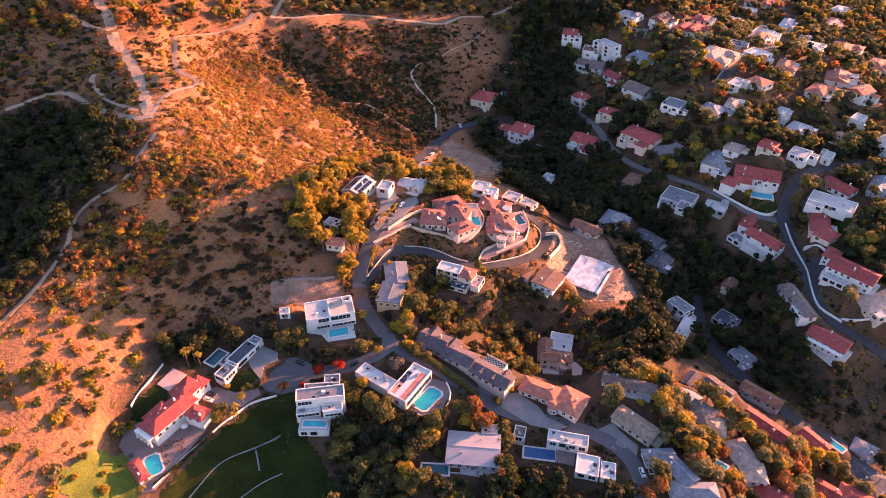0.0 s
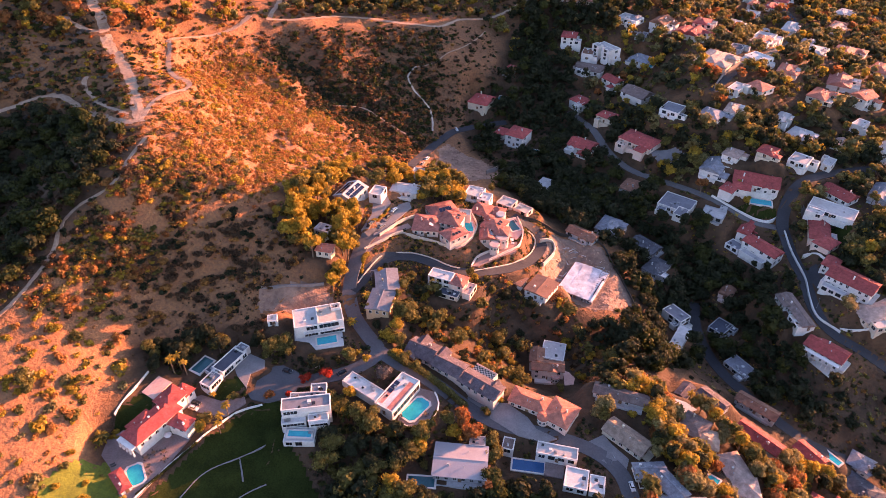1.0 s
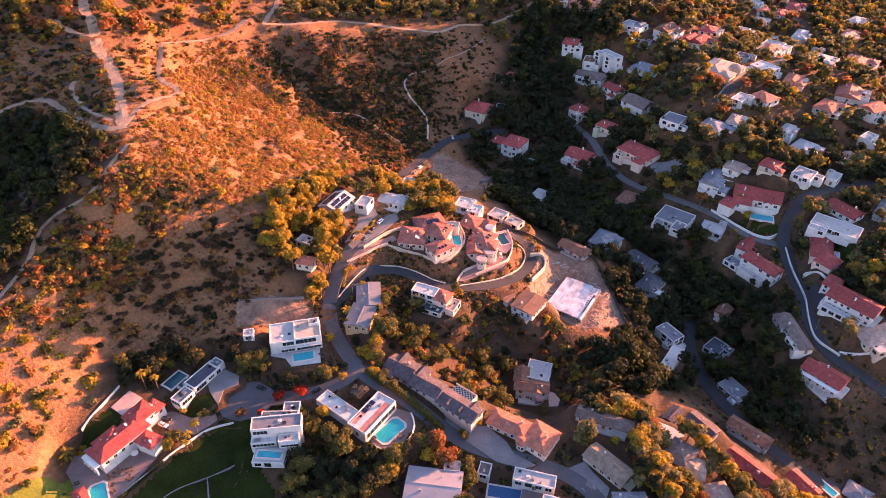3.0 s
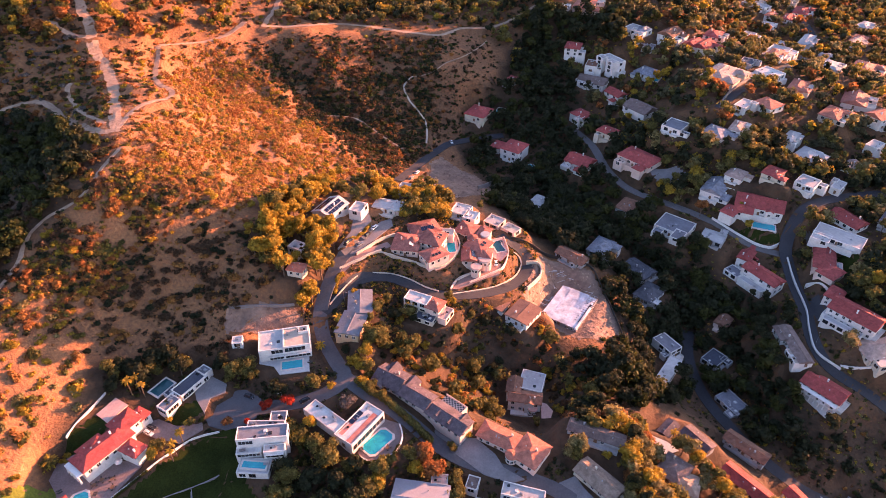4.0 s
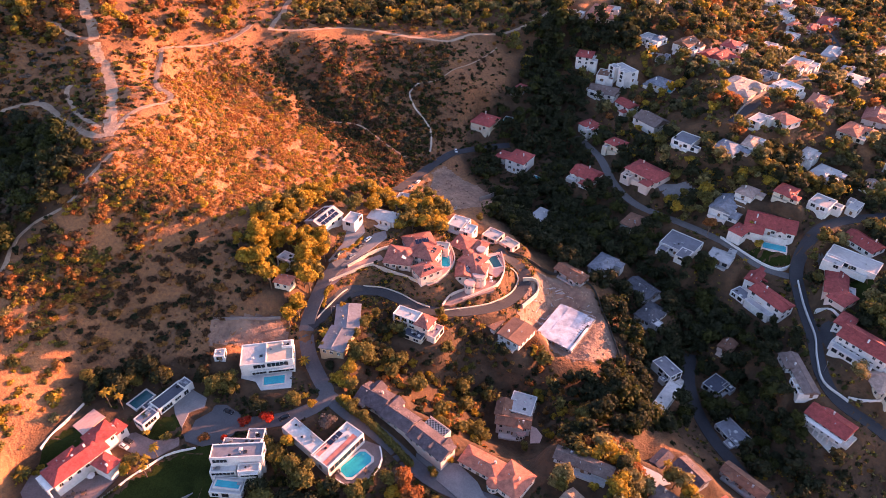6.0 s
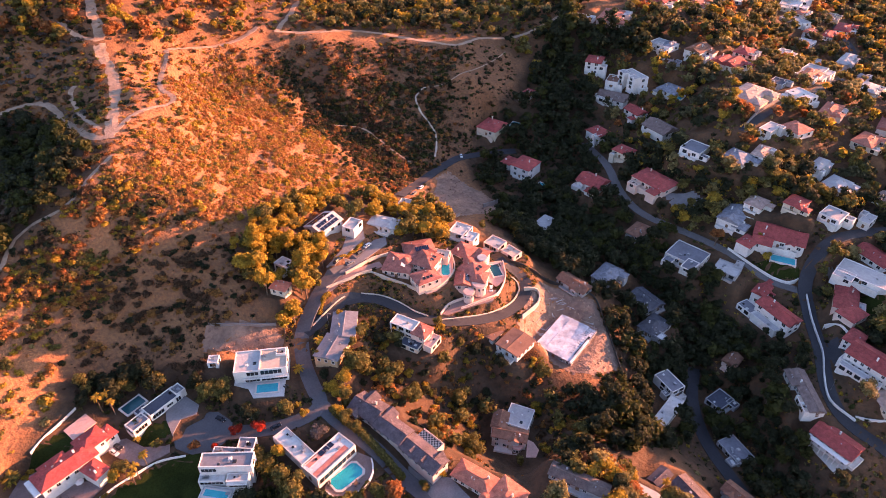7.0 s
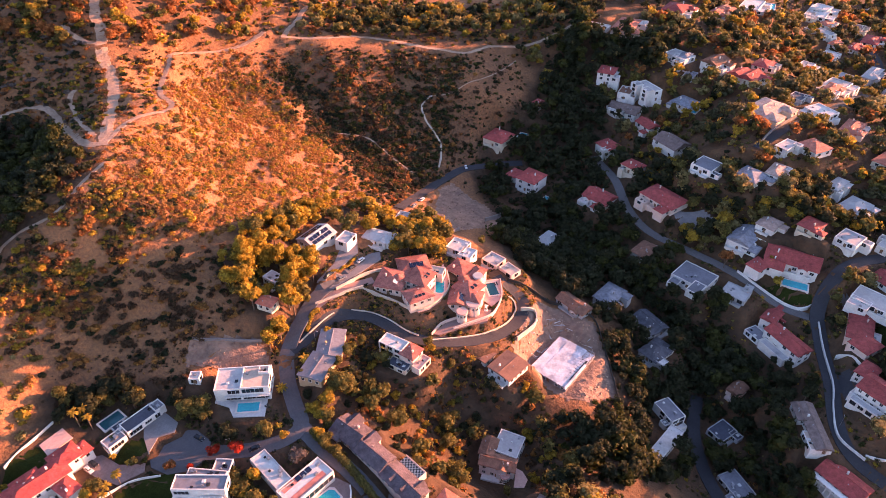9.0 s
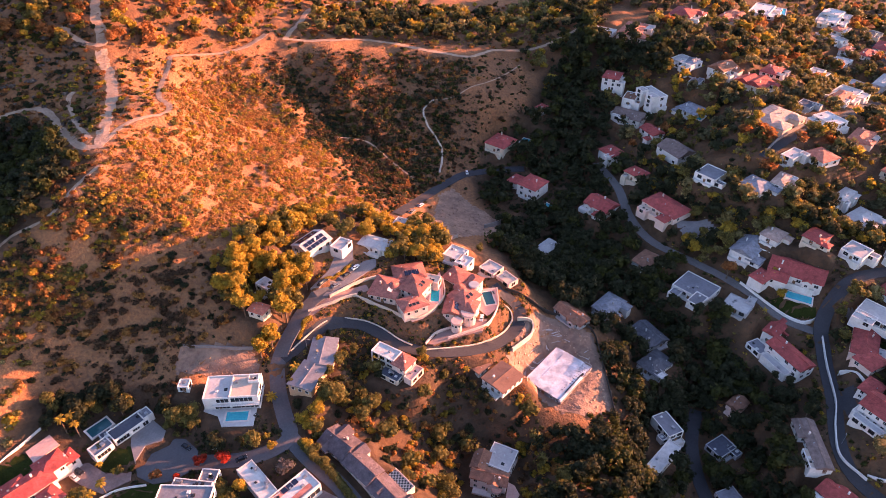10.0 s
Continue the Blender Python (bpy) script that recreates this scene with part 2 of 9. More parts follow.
def tapered(x0, x1, y0, y1, z0, z1, inset):
    v, f = box(x0, x1, y0, y1, z0, z1)
    v[4:] = [(x0 + inset, y0 + inset, z1), (x1 - inset, y0 + inset, z1), (x1 - inset, y1 - inset, z1), (x0 + inset, y1 - inset, z1)]
    return v, f


def tube(x, y, z0, z1, r0, r1, n=8):
    v = [(x + r * math.cos(k * math.tau / n), y + r * math.sin(k * math.tau / n), z) for z, r in ((z0, r0), (z1, r1)) for k in range(n)]
    return v, [(k, (k + 1) % n, n + (k + 1) % n, n + k) for k in range(n)] + [tuple(range(n, 2 * n)), tuple(reversed(range(n)))]


# ---- the lie of the land: ridges, slopes and valleys (x, y, height) ----
LANDFORMS = {
    "west_slope": [(-330, 170, 92), (-260, 230, 87), (-215, 325, 94), (-290, 420, 150), (-340, 560, 176), (-235, 490, 153), (-290, 620, 165)],
    "trail_ridge": [(-145, 150, 69), (-142, 190, 72), (-152, 224, 84), (-170, 253, 99), (-155, 280, 114), (-162, 322, 120), (-145, 364, 119), (-173, 417, 117), (-208, 425, 145), (-185, 455, 137), (-240, 600, 159)],
    "east_flank": [(-120, 215, 64), (-134, 250, 88), (-120, 267, 97), (-108, 295, 104), (-108, 342, 93), (-106, 415, 84), (-143, 423, 98), (-155, 487, 123)],
    "south_face": [(-100, 239, 72), (-94, 258, 84), (-86, 281, 93), (-68, 242, 73), (-73, 260, 85)],
    "fire_road_ridge": [(-100, 493, 109), (-87, 464, 94), (-26, 511, 97), (14, 539, 96), (60, 569, 98), (113, 590, 101), (-89, 564, 105), (0, 605, 97)],
    "far_gully": [(-27, 403, 59), (-17, 459, 69), (1, 429, 52), (26, 512, 86), (46, 508, 74), (22, 440, 50)],
    "village_road": [(-105, 188, 63), (-84, 202, 62), (-53, 186, 57), (-43, 237, 61), (-42, 257, 71), (-33, 304, 78), (-55, 309, 84)],
    "lower_terrace": [(-114, 158, 57), (-86, 164, 57), (-62, 170, 51), (-41, 157, 50), (-4, 152, 52), (28, 160, 45), (63, 159, 50), (90, 156, 49)],
    "front_street": [(1, 188, 57), (29, 196, 55), (79, 203, 51), (113, 198, 38), (129, 178, 33)],
    "knoll": [(-30, 262, 67), (-17, 276, 66), (-8, 284, 68), (2, 276, 65), (12, 280, 65), (20, 269, 61), (38, 269, 54), (44, 291, 57), (59, 306, 51), (50, 312, 57), (17, 298, 67), (41, 307, 62), (-8, 335, 71), (20, 325, 67), (65, 266, 48), (90, 293, 42)],
    "ravine_gully": [(-111, 461, 95), (-98, 450, 86), (-86, 437, 78), (-65, 428, 72.5), (-38, 448, 75), (-49, 420, 67), (-39, 378, 67), (-20, 423, 59)],
    "ravine_east": [(13, 481, 83), (8, 496, 87), (39, 550, 89), (-33, 478, 82), (-11, 502, 91)],
    "ravine_spur": [(-67, 458, 86), (-80, 459, 92), (-43, 460, 79), (-37, 492, 91), (-19, 481, 87), (-2, 468, 73), (-89, 478, 103), (-14, 505, 95)],
    "flank_edge": [(-116, 444, 96), (-102, 432, 88), (-86, 409, 81), (-73, 396, 76), (-54, 372, 70), (-128, 462, 105), (-90, 366, 86)],
    "crest": [(223, 597, 83), (181, 501, 80), (262, 611, 65), (304, 612, 64), (185, 425, 80), (126, 525, 85), (181, 479, 84), (205, 402, 66)],
    "building_site": [(96, 310, 45), (109, 276, 36), (79, 317, 47), (71, 330, 48)],
    "streets": [(-41, 247, 67), (-30, 222, 61), (-23, 212, 62), (-38, 297, 76), (-29, 312, 76), (13, 197, 57), (-78, 195, 60), (-66, 203, 59), (24, 182, 55), (46, 182, 50), (-5, 191, 57), (-53, 173, 53), (74, 173, 47), (-103, 160, 59), (-97, 184, 60), (-82, 188, 56)],
    "hill_street": [(205, 335, 39), (205, 305, 35), (204, 271, 35), (209, 258, 32), (183, 345, 42), (171, 361, 48), (217, 358, 57), (11, 433, 54), (206, 445, 82), (206, 467, 86)],
    "knoll_south": [(12, 254, 54), (34, 247, 41), (60, 242, 38), (94, 276, 42), (52, 218, 32.5), (62, 214, 33)],
    "valley_floor": [(203, 186, 1), (174, 194, 13), (146, 201, 26), (133, 218, 27), (162, 246, 14), (147, 251, 13), (148, 287, 16), (129, 309, 31), (159, 325, 30), (130, 336, 31), (119, 375, 46), (75, 379, 41), (33, 384, 49), (83, 400, 48), (70, 474, 61)],
    "east_street": [(205, 239, 23), (184, 248, 28), (217, 258, 32), (187, 274, 36), (218, 297, 40), (177, 312, 29), (235, 316, 47), (208, 337, 41)],
    "east_hill": [(156, 346, 43), (235, 356, 51), (180, 372, 50), (203, 378, 65), (241, 410, 61), (158, 423, 74), (210, 427, 70), (215, 445, 79), (265, 447, 71), (185, 474, 85), (300, 504, 75)],
    "far_hill": [(108, 452, 58), (149, 492, 68), (95, 534, 82), (151, 551, 91), (189, 554, 91), (247, 594, 71), (296, 608, 59), (226, 666, 88), (327, 690, 64), (302, 728, 72)],
}
ROADS = [
    ("road_village", "asphalt", 6.5, [(-69.7, 194.9), (-55.4, 197.3), (-38.6, 200.9), (-28.6, 206.5), (-24.5, 212.9), (-30.4, 222.5), (-38.1, 235.4), (-41.3, 247.4), (-39.9, 261.6), (-36.4, 278.0), (-26.2, 292.9), (-22.2, 303.4)]),
    ("road_front", "asphalt", 6.5, [(-24.5, 212.9), (-14.2, 205.8), (0.7, 198.1), (15.1, 188.2), (29.1, 181.1), (45.4, 177.0), (63.5, 172.1), (73.1, 163.0), (75.9, 151.1), (73.6, 139.8)]),
    ("road_loop", "asphalt_dark", 6.0, [(-39.9, 246.7), (-36.7, 251.4), (-34.5, 257.0), (-31.1, 264.0), (-26.4, 269.2), (-20.7, 273.0), (-13.0, 274.2), (-4.8, 272.4), (2.4, 269.7), (9.5, 268.0), (17.3, 267.6), (27.0, 270.3), (36.7, 274.6), (45.6, 280.8), (52.2, 289.2), (57.0, 300.2), (56.6, 308.7), (52.1, 313.3), (45.9, 315.6), (41.9, 319.0)]),
    ("drive_mansion", "brick_paving", 4.5, [(-37.2, 268.9), (-33.5, 274.3), (-29.1, 279.6), (-22.8, 286.5), (-14.6, 292.9)]),
    ("road_east", "asphalt_dark", 7, [(234.0, 234.5), (220.0, 246.1), (204.0, 257.0), (199.9, 272.5), (204.1, 299.2), (205.6, 324.3), (206.3, 338.3), (211.6, 349.9), (223.2, 362.2), (242.8, 373.3), (268.8, 381.4), (301.0, 386.1)]),
    ("road_hill", "asphalt_pale", 5.5, [(205.8, 336.0), (188.8, 342.1), (175.7, 353.2), (160.3, 363.1), (143.0, 373.2), (123.6, 385.4), (111.9, 404.1), (104.8, 431.8), (92.3, 456.4)]),
    ("road_valley", "asphalt_dark", 6, [(146.6, 293.5), (142.8, 275.1), (144.9, 255.7), (151.6, 234.1), (159.6, 215.4), (174.0, 203.6), (192.6, 197.5), (218.3, 189.8)]),
    ("road_upper", "asphalt_dark", 6.5, [(-18.5, 364.8), (-6.8, 406.6), (4.9, 428.3), (15.0, 436.5), (29.6, 443.5), (46.3, 447.3)]),
    ("road_crest", "asphalt_dark", 6, [(184.1, 435.3), (206.9, 461.7), (235.3, 487.9), (280.3, 549.6), (315.4, 614.4), (323.6, 662.0), (324.0, 708.8)]),
]
TRAILS = [
    ("fire_road", "dirt", 4.2, [(-249.0, 349.7), (-240.9, 353.7), (-229.5, 359.1), (-215.5, 359.6), (-199.1, 347.3), (-167.0, 318.9), (-154.6, 314.6)]),
    ("fire_road", "dirt", 6.0, [(-231.8, 462.9), (-220.6, 439.5), (-214.7, 423.6), (-205.8, 411.0), (-199.0, 398.1), (-190.6, 388.1), (-179.2, 371.2), (-166.2, 345.6), (-158.1, 328.7), (-152.5, 314.6)]),
    ("fire_road", "dirt", 4.0, [(-227.8, 408.9), (-218.5, 403.6), (-209.4, 401.9), (-203.0, 404.3)]),
    ("fire_road", "dirt", 3.0, [(-152.6, 317.7), (-152.6, 336.3), (-148.8, 348.5), (-142.9, 357.0), (-144.0, 367.5), (-155.9, 378.2), (-166.6, 398.3), (-171.9, 417.7), (-174.3, 426.9)]),
    ("fire_road", "dirt", 3.8, [(-174.3, 426.9), (-163.8, 439.9), (-151.8, 453.7), (-142.8, 468.8), (-137.6, 485.8)]),
    ("fire_road", "dirt", 3.8, [(-125.6, 490.4), (-122.5, 510.8), (-121.9, 545.1), (-99.7, 587.1)]),
    ("fire_road", "dirt", 3.8, [(-126.7, 487.9), (-99.7, 496.5), (-78.0, 511.5), (-55.5, 519.2), (-26.6, 518.1), (-2.5, 520.2), (11.7, 535.1), (30.7, 549.7), (58.6, 565.6), (74.5, 581.6)]),
    ("footpath", "dirt", 2.0, [(-144.8, 303.4), (-148.9, 282.1), (-153.1, 271.2), (-167.8, 260.0), (-170.9, 250.5), (-170.8, 239.2), (-174.4, 224.5), (-179.9, 208.3), (-186.4, 192.3)]),
    ("footpath", "dirt", 2.6, [(-161.4, 322.9), (-180.2, 339.6), (-198.0, 358.2), (-203.6, 366.2), (-203.6, 371.8)]),
    ("footpath", "dirt_pale", 1.3, [(-19.1, 475.6), (-24.8, 469.8), (-21.8, 461.6), (-13.5, 453.9), (-7.3, 443.8), (-6.3, 428.0)]),
    ("footpath", "dirt", 0.9, [(33.0, 533.0), (24.0, 514.0), (14.0, 500.0), (4.0, 491.0), (-6.0, 480.0), (-19.1, 475.6)]),
    ("footpath", "dirt", 1.2, [(-73.2, 427.3), (-54.4, 430.8), (-34.4, 420.8), (-18.6, 413.1)]),
]
# plots: name, label, blocks of (x, y, turn, width, depth, base, eaves, roof, wall, covering)
HOUSES = []


def house_row(name, label, *blocks):
    HOUSES.append((name, label, blocks))


house_row("villa", "long white villa with red clay tile hip roofs beside a pool",
          (-109.3, 171.0, -32.0, 8.9, 21.0, 60.8, 4.0, 'hip', 'plaster_white', 'tile_red'),
          (-112.9, 170.6, 59.5, 9.2, 7.7, 60.8, 3.6, 'hip', 'plaster_white', 'tile_red'),
          (-106.0, 182.7, 60.5, 9.5, 8.2, 60.8, 4.3, 'hip', 'plaster_white', 'tile_red'),
          (-102.0, 187.4, 64.8, 4.3, 6.1, 60.8, 3.1, 'hip', 'plaster_white', 'tile_red'),
          (-98.2, 171.6, 68.6, 5.5, 8.0, 60.8, 3.0, 'hip', 'plaster_white', 'tile_red'))
house_row("pool_cabana", "small white pool cabana with a red hip roof",
          (-114.0, 147.6, 43.5, 3.7, 9.9, 57.4, 3.0, 'hip', 'plaster_white', 'tile_red'))
house_row("modern_house", "white modern house with flat grey roofs on a cul-de-sac",
          (-87.9, 204.6, 61.0, 14.5, 6.4, 61.2, 3.0, 'flat', 'plaster_white', 'roof_dark'),
          (-92.8, 193.6, 62.7, 7.6, 5.6, 61.2, 2.8, 'flat', 'plaster_white', 'roof_grey'),
          (-93.6, 199.4, 61.0, 5.0, 5.4, 61.2, 2.5, 'flat', 'plaster_grey', 'roof_dark'),
          (-84.0, 211.0, 61.0, 4.2, 5.0, 61.2, 3.6, 'flat', 'plaster_white', 'roof_grey'))
house_row("modern_house", "tall white terraced modern house with flat grey roofs",
          (-50.6, 180.2, 9.0, 19.4, 6.2, 55.4, 10.6, 'flat', 'plaster_white', 'roof_grey'),
          (-50.6, 184.9, 3.8, 14.6, 3.6, 55.4, 9.0, 'flat', 'plaster_white', 'roof_grey'),
          (-47.4, 190.3, 6.2, 6.6, 6.4, 55.4, 6.6, 'flat', 'plaster_white', 'roof_grey'),
          (-45.2, 175.6, 9.0, 8.0, 3.6, 55.4, 7.2, 'flat', 'plaster_white', 'roof_pale'),
          (-55.2, 175.4, 9.0, 9.6, 3.4, 55.4, 5.6, 'flat', 'plaster_white', 'roof_white'),
          (-52.0, 170.0, 0.4, 12.2, 6.8, 55.4, 3.2, 'flat', 'plaster_white', 'roof_pale'))
house_row("pool_house", "low long house with weathered white flat roof and pink strips",
          (-14.6, 188.9, 58.0, 19.6, 9.2, 58.3, 4.4, 'flat', 'plaster_white', 'roof_white'),
          (-28.4, 191.4, -35.8, 19.4, 6.6, 58.3, 4.3, 'flat', 'plaster_grey', 'roof_white'))
house_row("long_house", "long grey shingle gabled house with pink gable ends",
          (-4.9, 214.9, -28.5, 12.9, 10.2, 56.9, 3.5, 'gable', 'plaster_pink', 'shingle_grey'),
          (6.3, 206.6, -32.9, 15.2, 8.3, 56.4, 3.4, 'gable', 'plaster_pink', 'shingle_grey'),
          (20.4, 196.9, -36.0, 18.0, 8.4, 55.2, 3.3, 'gable', 'plaster_pink', 'shingle_grey'))
house_row("pink_villa", "pink stucco villa with salmon tile hip roofs",
          (41.0, 191.8, -26.5, 16.2, 8.2, 50.6, 4.0, 'hip', 'plaster_pink', 'tile_salmon'),
          (53.2, 185.2, -34.5, 10.8, 12.6, 50.6, 4.2, 'hip', 'plaster_pink', 'tile_salmon'),
          (45.6, 183.0, 0.0, 4.6, 4.6, 50.6, 4.1, 'turret', 'plaster_pink', 'tile_salmon'))
house_row("ranch_house", "low ranch house with wide grey gabled roof",
          (11.4, 161.4, -5.5, 20.1, 14.5, 51.3, 3.6, 'low', 'plaster_grey', 'roof_lilac'),
          (18.2, 170.4, -2.0, 6.3, 4.6, 51.3, 4.0, 'flat', 'plaster_grey', 'roof_pink'))
house_row("modern_house", "white cubic modern house beside a blue lap pool",
          (49.8, 168.0, 77.4, 5.7, 16.2, 49.0, 4.0, 'flat', 'plaster_white', 'roof_pale'),
          (55.8, 156.1, 75.3, 9.2, 8.9, 49.0, 3.4, 'flat', 'plaster_white', 'roof_white'),
          (63.4, 153.8, 77.9, 7.7, 5.8, 49.0, 3.0, 'flat', 'plaster_white', 'roof_white'),
          (30.8, 171.9, 75.5, 5.8, 4.7, 49.0, 3.0, 'flat', 'plaster_white', 'shingle_brown'))
house_row("hillside_house", "pale hillside house with brown tile gables and walled roof terrace",
          (53.6, 225.0, -6.5, 14.6, 6.4, 33.0, 6.6, 'gable', 'plaster_white', 'tile_brown'),
          (49.0, 231.4, -8.2, 6.2, 8.6, 33.0, 6.9, 'gable', 'plaster_white', 'tile_brown'),
          (57.2, 234.2, -15.0, 11.0, 11.6, 33.0, 7.3, 'flat', 'plaster_white', 'roof_pale'),
          (57.0, 221.0, 0.0, 3.8, 3.8, 33.0, 3.6, 'turret', 'plaster_white', 'roof_pink'))
house_row("tan_house", "house with long tan shingle gabled roof",
          (79.4, 176.6, 44.7, 8.4, 18.2, 47.8, 3.1, 'gable', 'plaster_cream', 'shingle_tan'))
house_row("slate_house", "sprawling house with blue-grey slate roofs",
          (84.9, 160.6, 92.5, 6.6, 11.7, 48.1, 3.1, 'gable', 'plaster_white', 'shingle_slate'),
          (91.3, 153.6, 31.7, 7.2, 12.0, 48.1, 3.4, 'gable', 'plaster_white', 'shingle_slate'),
          (94.2, 145.8, 88.6, 6.2, 17.5, 48.1, 3.1, 'hip', 'plaster_white', 'shingle_slate'))
house_row("hip_house", "house with brown hip roof behind a curved pale drive",
          (111.9, 188.5, 50.8, 11.4, 10.5, 39.2, 3.7, 'hip', 'plaster_cream', 'shingle_brown'),
          (115.1, 182.5, 69.4, 9.3, 10.3, 39.2, 3.0, 'hip', 'plaster_cream', 'shingle_tan'))
house_row("grey_house", "grey shingle gabled house among trees",
          (127.0, 208.2, 37.7, 8.5, 12.9, 33.1, 3.1, 'gable', 'plaster_grey', 'shingle_grey'),
          (116.0, 213.7, 47.3, 9.1, 5.2, 33.1, 3.0, 'gable', 'plaster_grey', 'shingle_grey'))
house_row("row_house", "long white house with red clay tile gabled roof",
          (144.9, 192.6, 40.7, 7.4, 19.4, 26.4, 3.4, 'gable', 'plaster_white', 'tile_red'))
house_row("pale_house", "large house with pale pink hip roofs",
          (124.1, 171.3, 12.9, 9.9, 12.5, 35.2, 3.4, 'hip', 'plaster_white', 'tile_pale'),
          (125.8, 162.3, 83.0, 8.8, 10.4, 35.2, 3.1, 'hip', 'plaster_white', 'tile_pale'))
house_row("red_house", "house with red tile roof beside a small pool",
          (171.3, 192.9, 30.8, 6.9, 12.8, 14.1, 3.8, 'gable', 'plaster_white', 'tile_red'))
house_row("dark_house", "house with dark grey hip roof",
          (193.4, 181.4, 40.0, 13.7, 16.1, 3.4, 3.1, 'hip', 'plaster_grey', 'shingle_dark'))
house_row("red_house", "house with salmon red hip roof",
          (132.0, 153.0, 70.8, 8.6, 13.8, 31.8, 3.8, 'hip', 'plaster_white', 'tile_red'))
house_row("red_house", "house with several red tile roofs",
          (166.9, 168.3, 49.9, 7.7, 9.9, 11.9, 3.8, 'gable', 'plaster_white', 'tile_red'),
          (177.5, 164.1, 52.9, 10.6, 13.5, 11.9, 3.8, 'hip', 'plaster_white', 'tile_red'))
house_row("terrace_house", "long white house with red roof over a triangular terrace",
          (197.2, 245.8, -48.0, 18.6, 11.0, 25.6, 5.6, 'gable', 'plaster_white', 'tile_red'))
house_row("long_house", "long low house with brown grey roof along the street",
          (188.7, 267.5, 5.5, 6.7, 24.8, 34.3, 3.1, 'gable', 'plaster_white', 'shingle_brown'),
          (184.2, 274.5, -174.5, 4.0, 9.2, 34.3, 3.5, 'gable', 'plaster_white', 'shingle_brown'),
          (185.6, 259.7, -174.5, 4.0, 9.8, 34.3, 2.8, 'flat', 'plaster_white', 'roof_cream'))
house_row("block_house", "cream house with flat pink-brown roof",
          (233.3, 267.3, 103.0, 13.6, 30.6, 34.8, 3.7, 'hip', 'plaster_cream', 'tile_pale'),
          (244.0, 261.8, -77.0, 8.2, 8.1, 34.8, 2.8, 'hip', 'plaster_cream', 'tile_pale'),
          (226.1, 257.7, -77.0, 8.2, 8.5, 34.8, 4.1, 'flat', 'plaster_cream', 'roof_pale'))
house_row("terrace_house", "long white terraced house with red tile roof and arches",
          (221.8, 282.6, 43.2, 13.1, 23.3, 39.3, 6.6, 'gable', 'plaster_white', 'tile_red'),
          (218.1, 298.8, 47.2, 11.0, 7.3, 39.3, 5.3, 'hip', 'plaster_white', 'tile_red'),
          (213.4, 276.6, -46.8, 19.0, 3.8, 39.0, 3.6, 'flat', 'plaster_white', 'roof_pale'),
          (211.6, 286.6, -46.8, 5.6, 7.0, 39.0, 3.0, 'flat', 'plaster_white', 'roof_white'))
house_row("terrace_house", "white two-storey house with red tile gabled roofs",
          (184.9, 336.0, 53.3, 14.0, 6.8, 34.6, 6.0, 'gable', 'plaster_white', 'tile_red'),
          (187.9, 317.5, 35.0, 9.4, 20.7, 34.6, 6.4, 'gable', 'plaster_white', 'tile_red'),
          (190.5, 337.0, -36.7, 4.1, 5.5, 34.6, 3.6, 'gable', 'plaster_white', 'tile_red'),
          (181.6, 313.6, -55.0, 15.0, 4.6, 32.6, 4.6, 'flat', 'plaster_white', 'roof_pale'),
          (176.0, 325.6, -55.0, 9.0, 7.4, 32.6, 3.4, 'flat', 'plaster_white', 'roof_grey'))
house_row("block_house", "white flat roofed house with red tile wing",
          (234.0, 339.9, 52.9, 13.3, 25.6, 49.5, 3.1, 'flat', 'plaster_white', 'roof_pale'),
          (244.9, 356.0, 32.3, 11.8, 18.1, 49.5, 3.7, 'gable', 'plaster_white', 'tile_red'),
          (223.3, 338.5, -127.1, 8.0, 9.8, 49.5, 2.8, 'flat', 'plaster_white', 'roof_pale'))
house_row("red_house", "rambling house with red tile hip roofs beside a lawn",
          (223.5, 329.8, 69.1, 28.5, 10.9, 42.9, 3.8, 'hip', 'plaster_pink', 'tile_red'),
          (221.0, 314.3, 36.9, 12.0, 9.7, 42.9, 3.8, 'hip', 'plaster_pink', 'tile_red'),
          (226.3, 319.6, -20.9, 6.5, 10.4, 42.9, 2.8, 'flat', 'plaster_pink', 'roof_pale'))
house_row("red_house", "white house with red tile roof above a pool terrace",
          (197.2, 367.1, 68.9, 16.1, 26.5, 51.1, 4.6, 'gable', 'plaster_white', 'tile_red'),
          (178.3, 359.1, 45.0, 10.6, 7.8, 51.1, 3.4, 'hip', 'plaster_white', 'tile_red'),
          (186.5, 361.4, -111.1, 9.7, 9.9, 51.1, 3.4, 'gable', 'plaster_white', 'tile_red'))
house_row("flat_house", "white house with flat grey roof and ribbon windows",
          (146.5, 353.7, 54.3, 16.3, 19.3, 42.8, 4.3, 'flat', 'plaster_white', 'roof_grey'),
          (145.8, 342.7, -125.7, 9.8, 6.7, 42.8, 4.8, 'flat', 'plaster_white', 'roof_grey'),
          (136.4, 349.5, -125.7, 9.8, 5.4, 42.8, 3.2, 'flat', 'plaster_white', 'roof_grey'))
house_row("flat_house", "low building with flat grey roof",
          (167.0, 345.6, 58.4, 10.9, 13.0, 42.2, 3.0, 'flat', 'plaster_grey', 'roof_pale'),
          (173.6, 348.9, -121.6, 6.5, 4.1, 42.2, 3.4, 'flat', 'plaster_grey', 'roof_pale'))
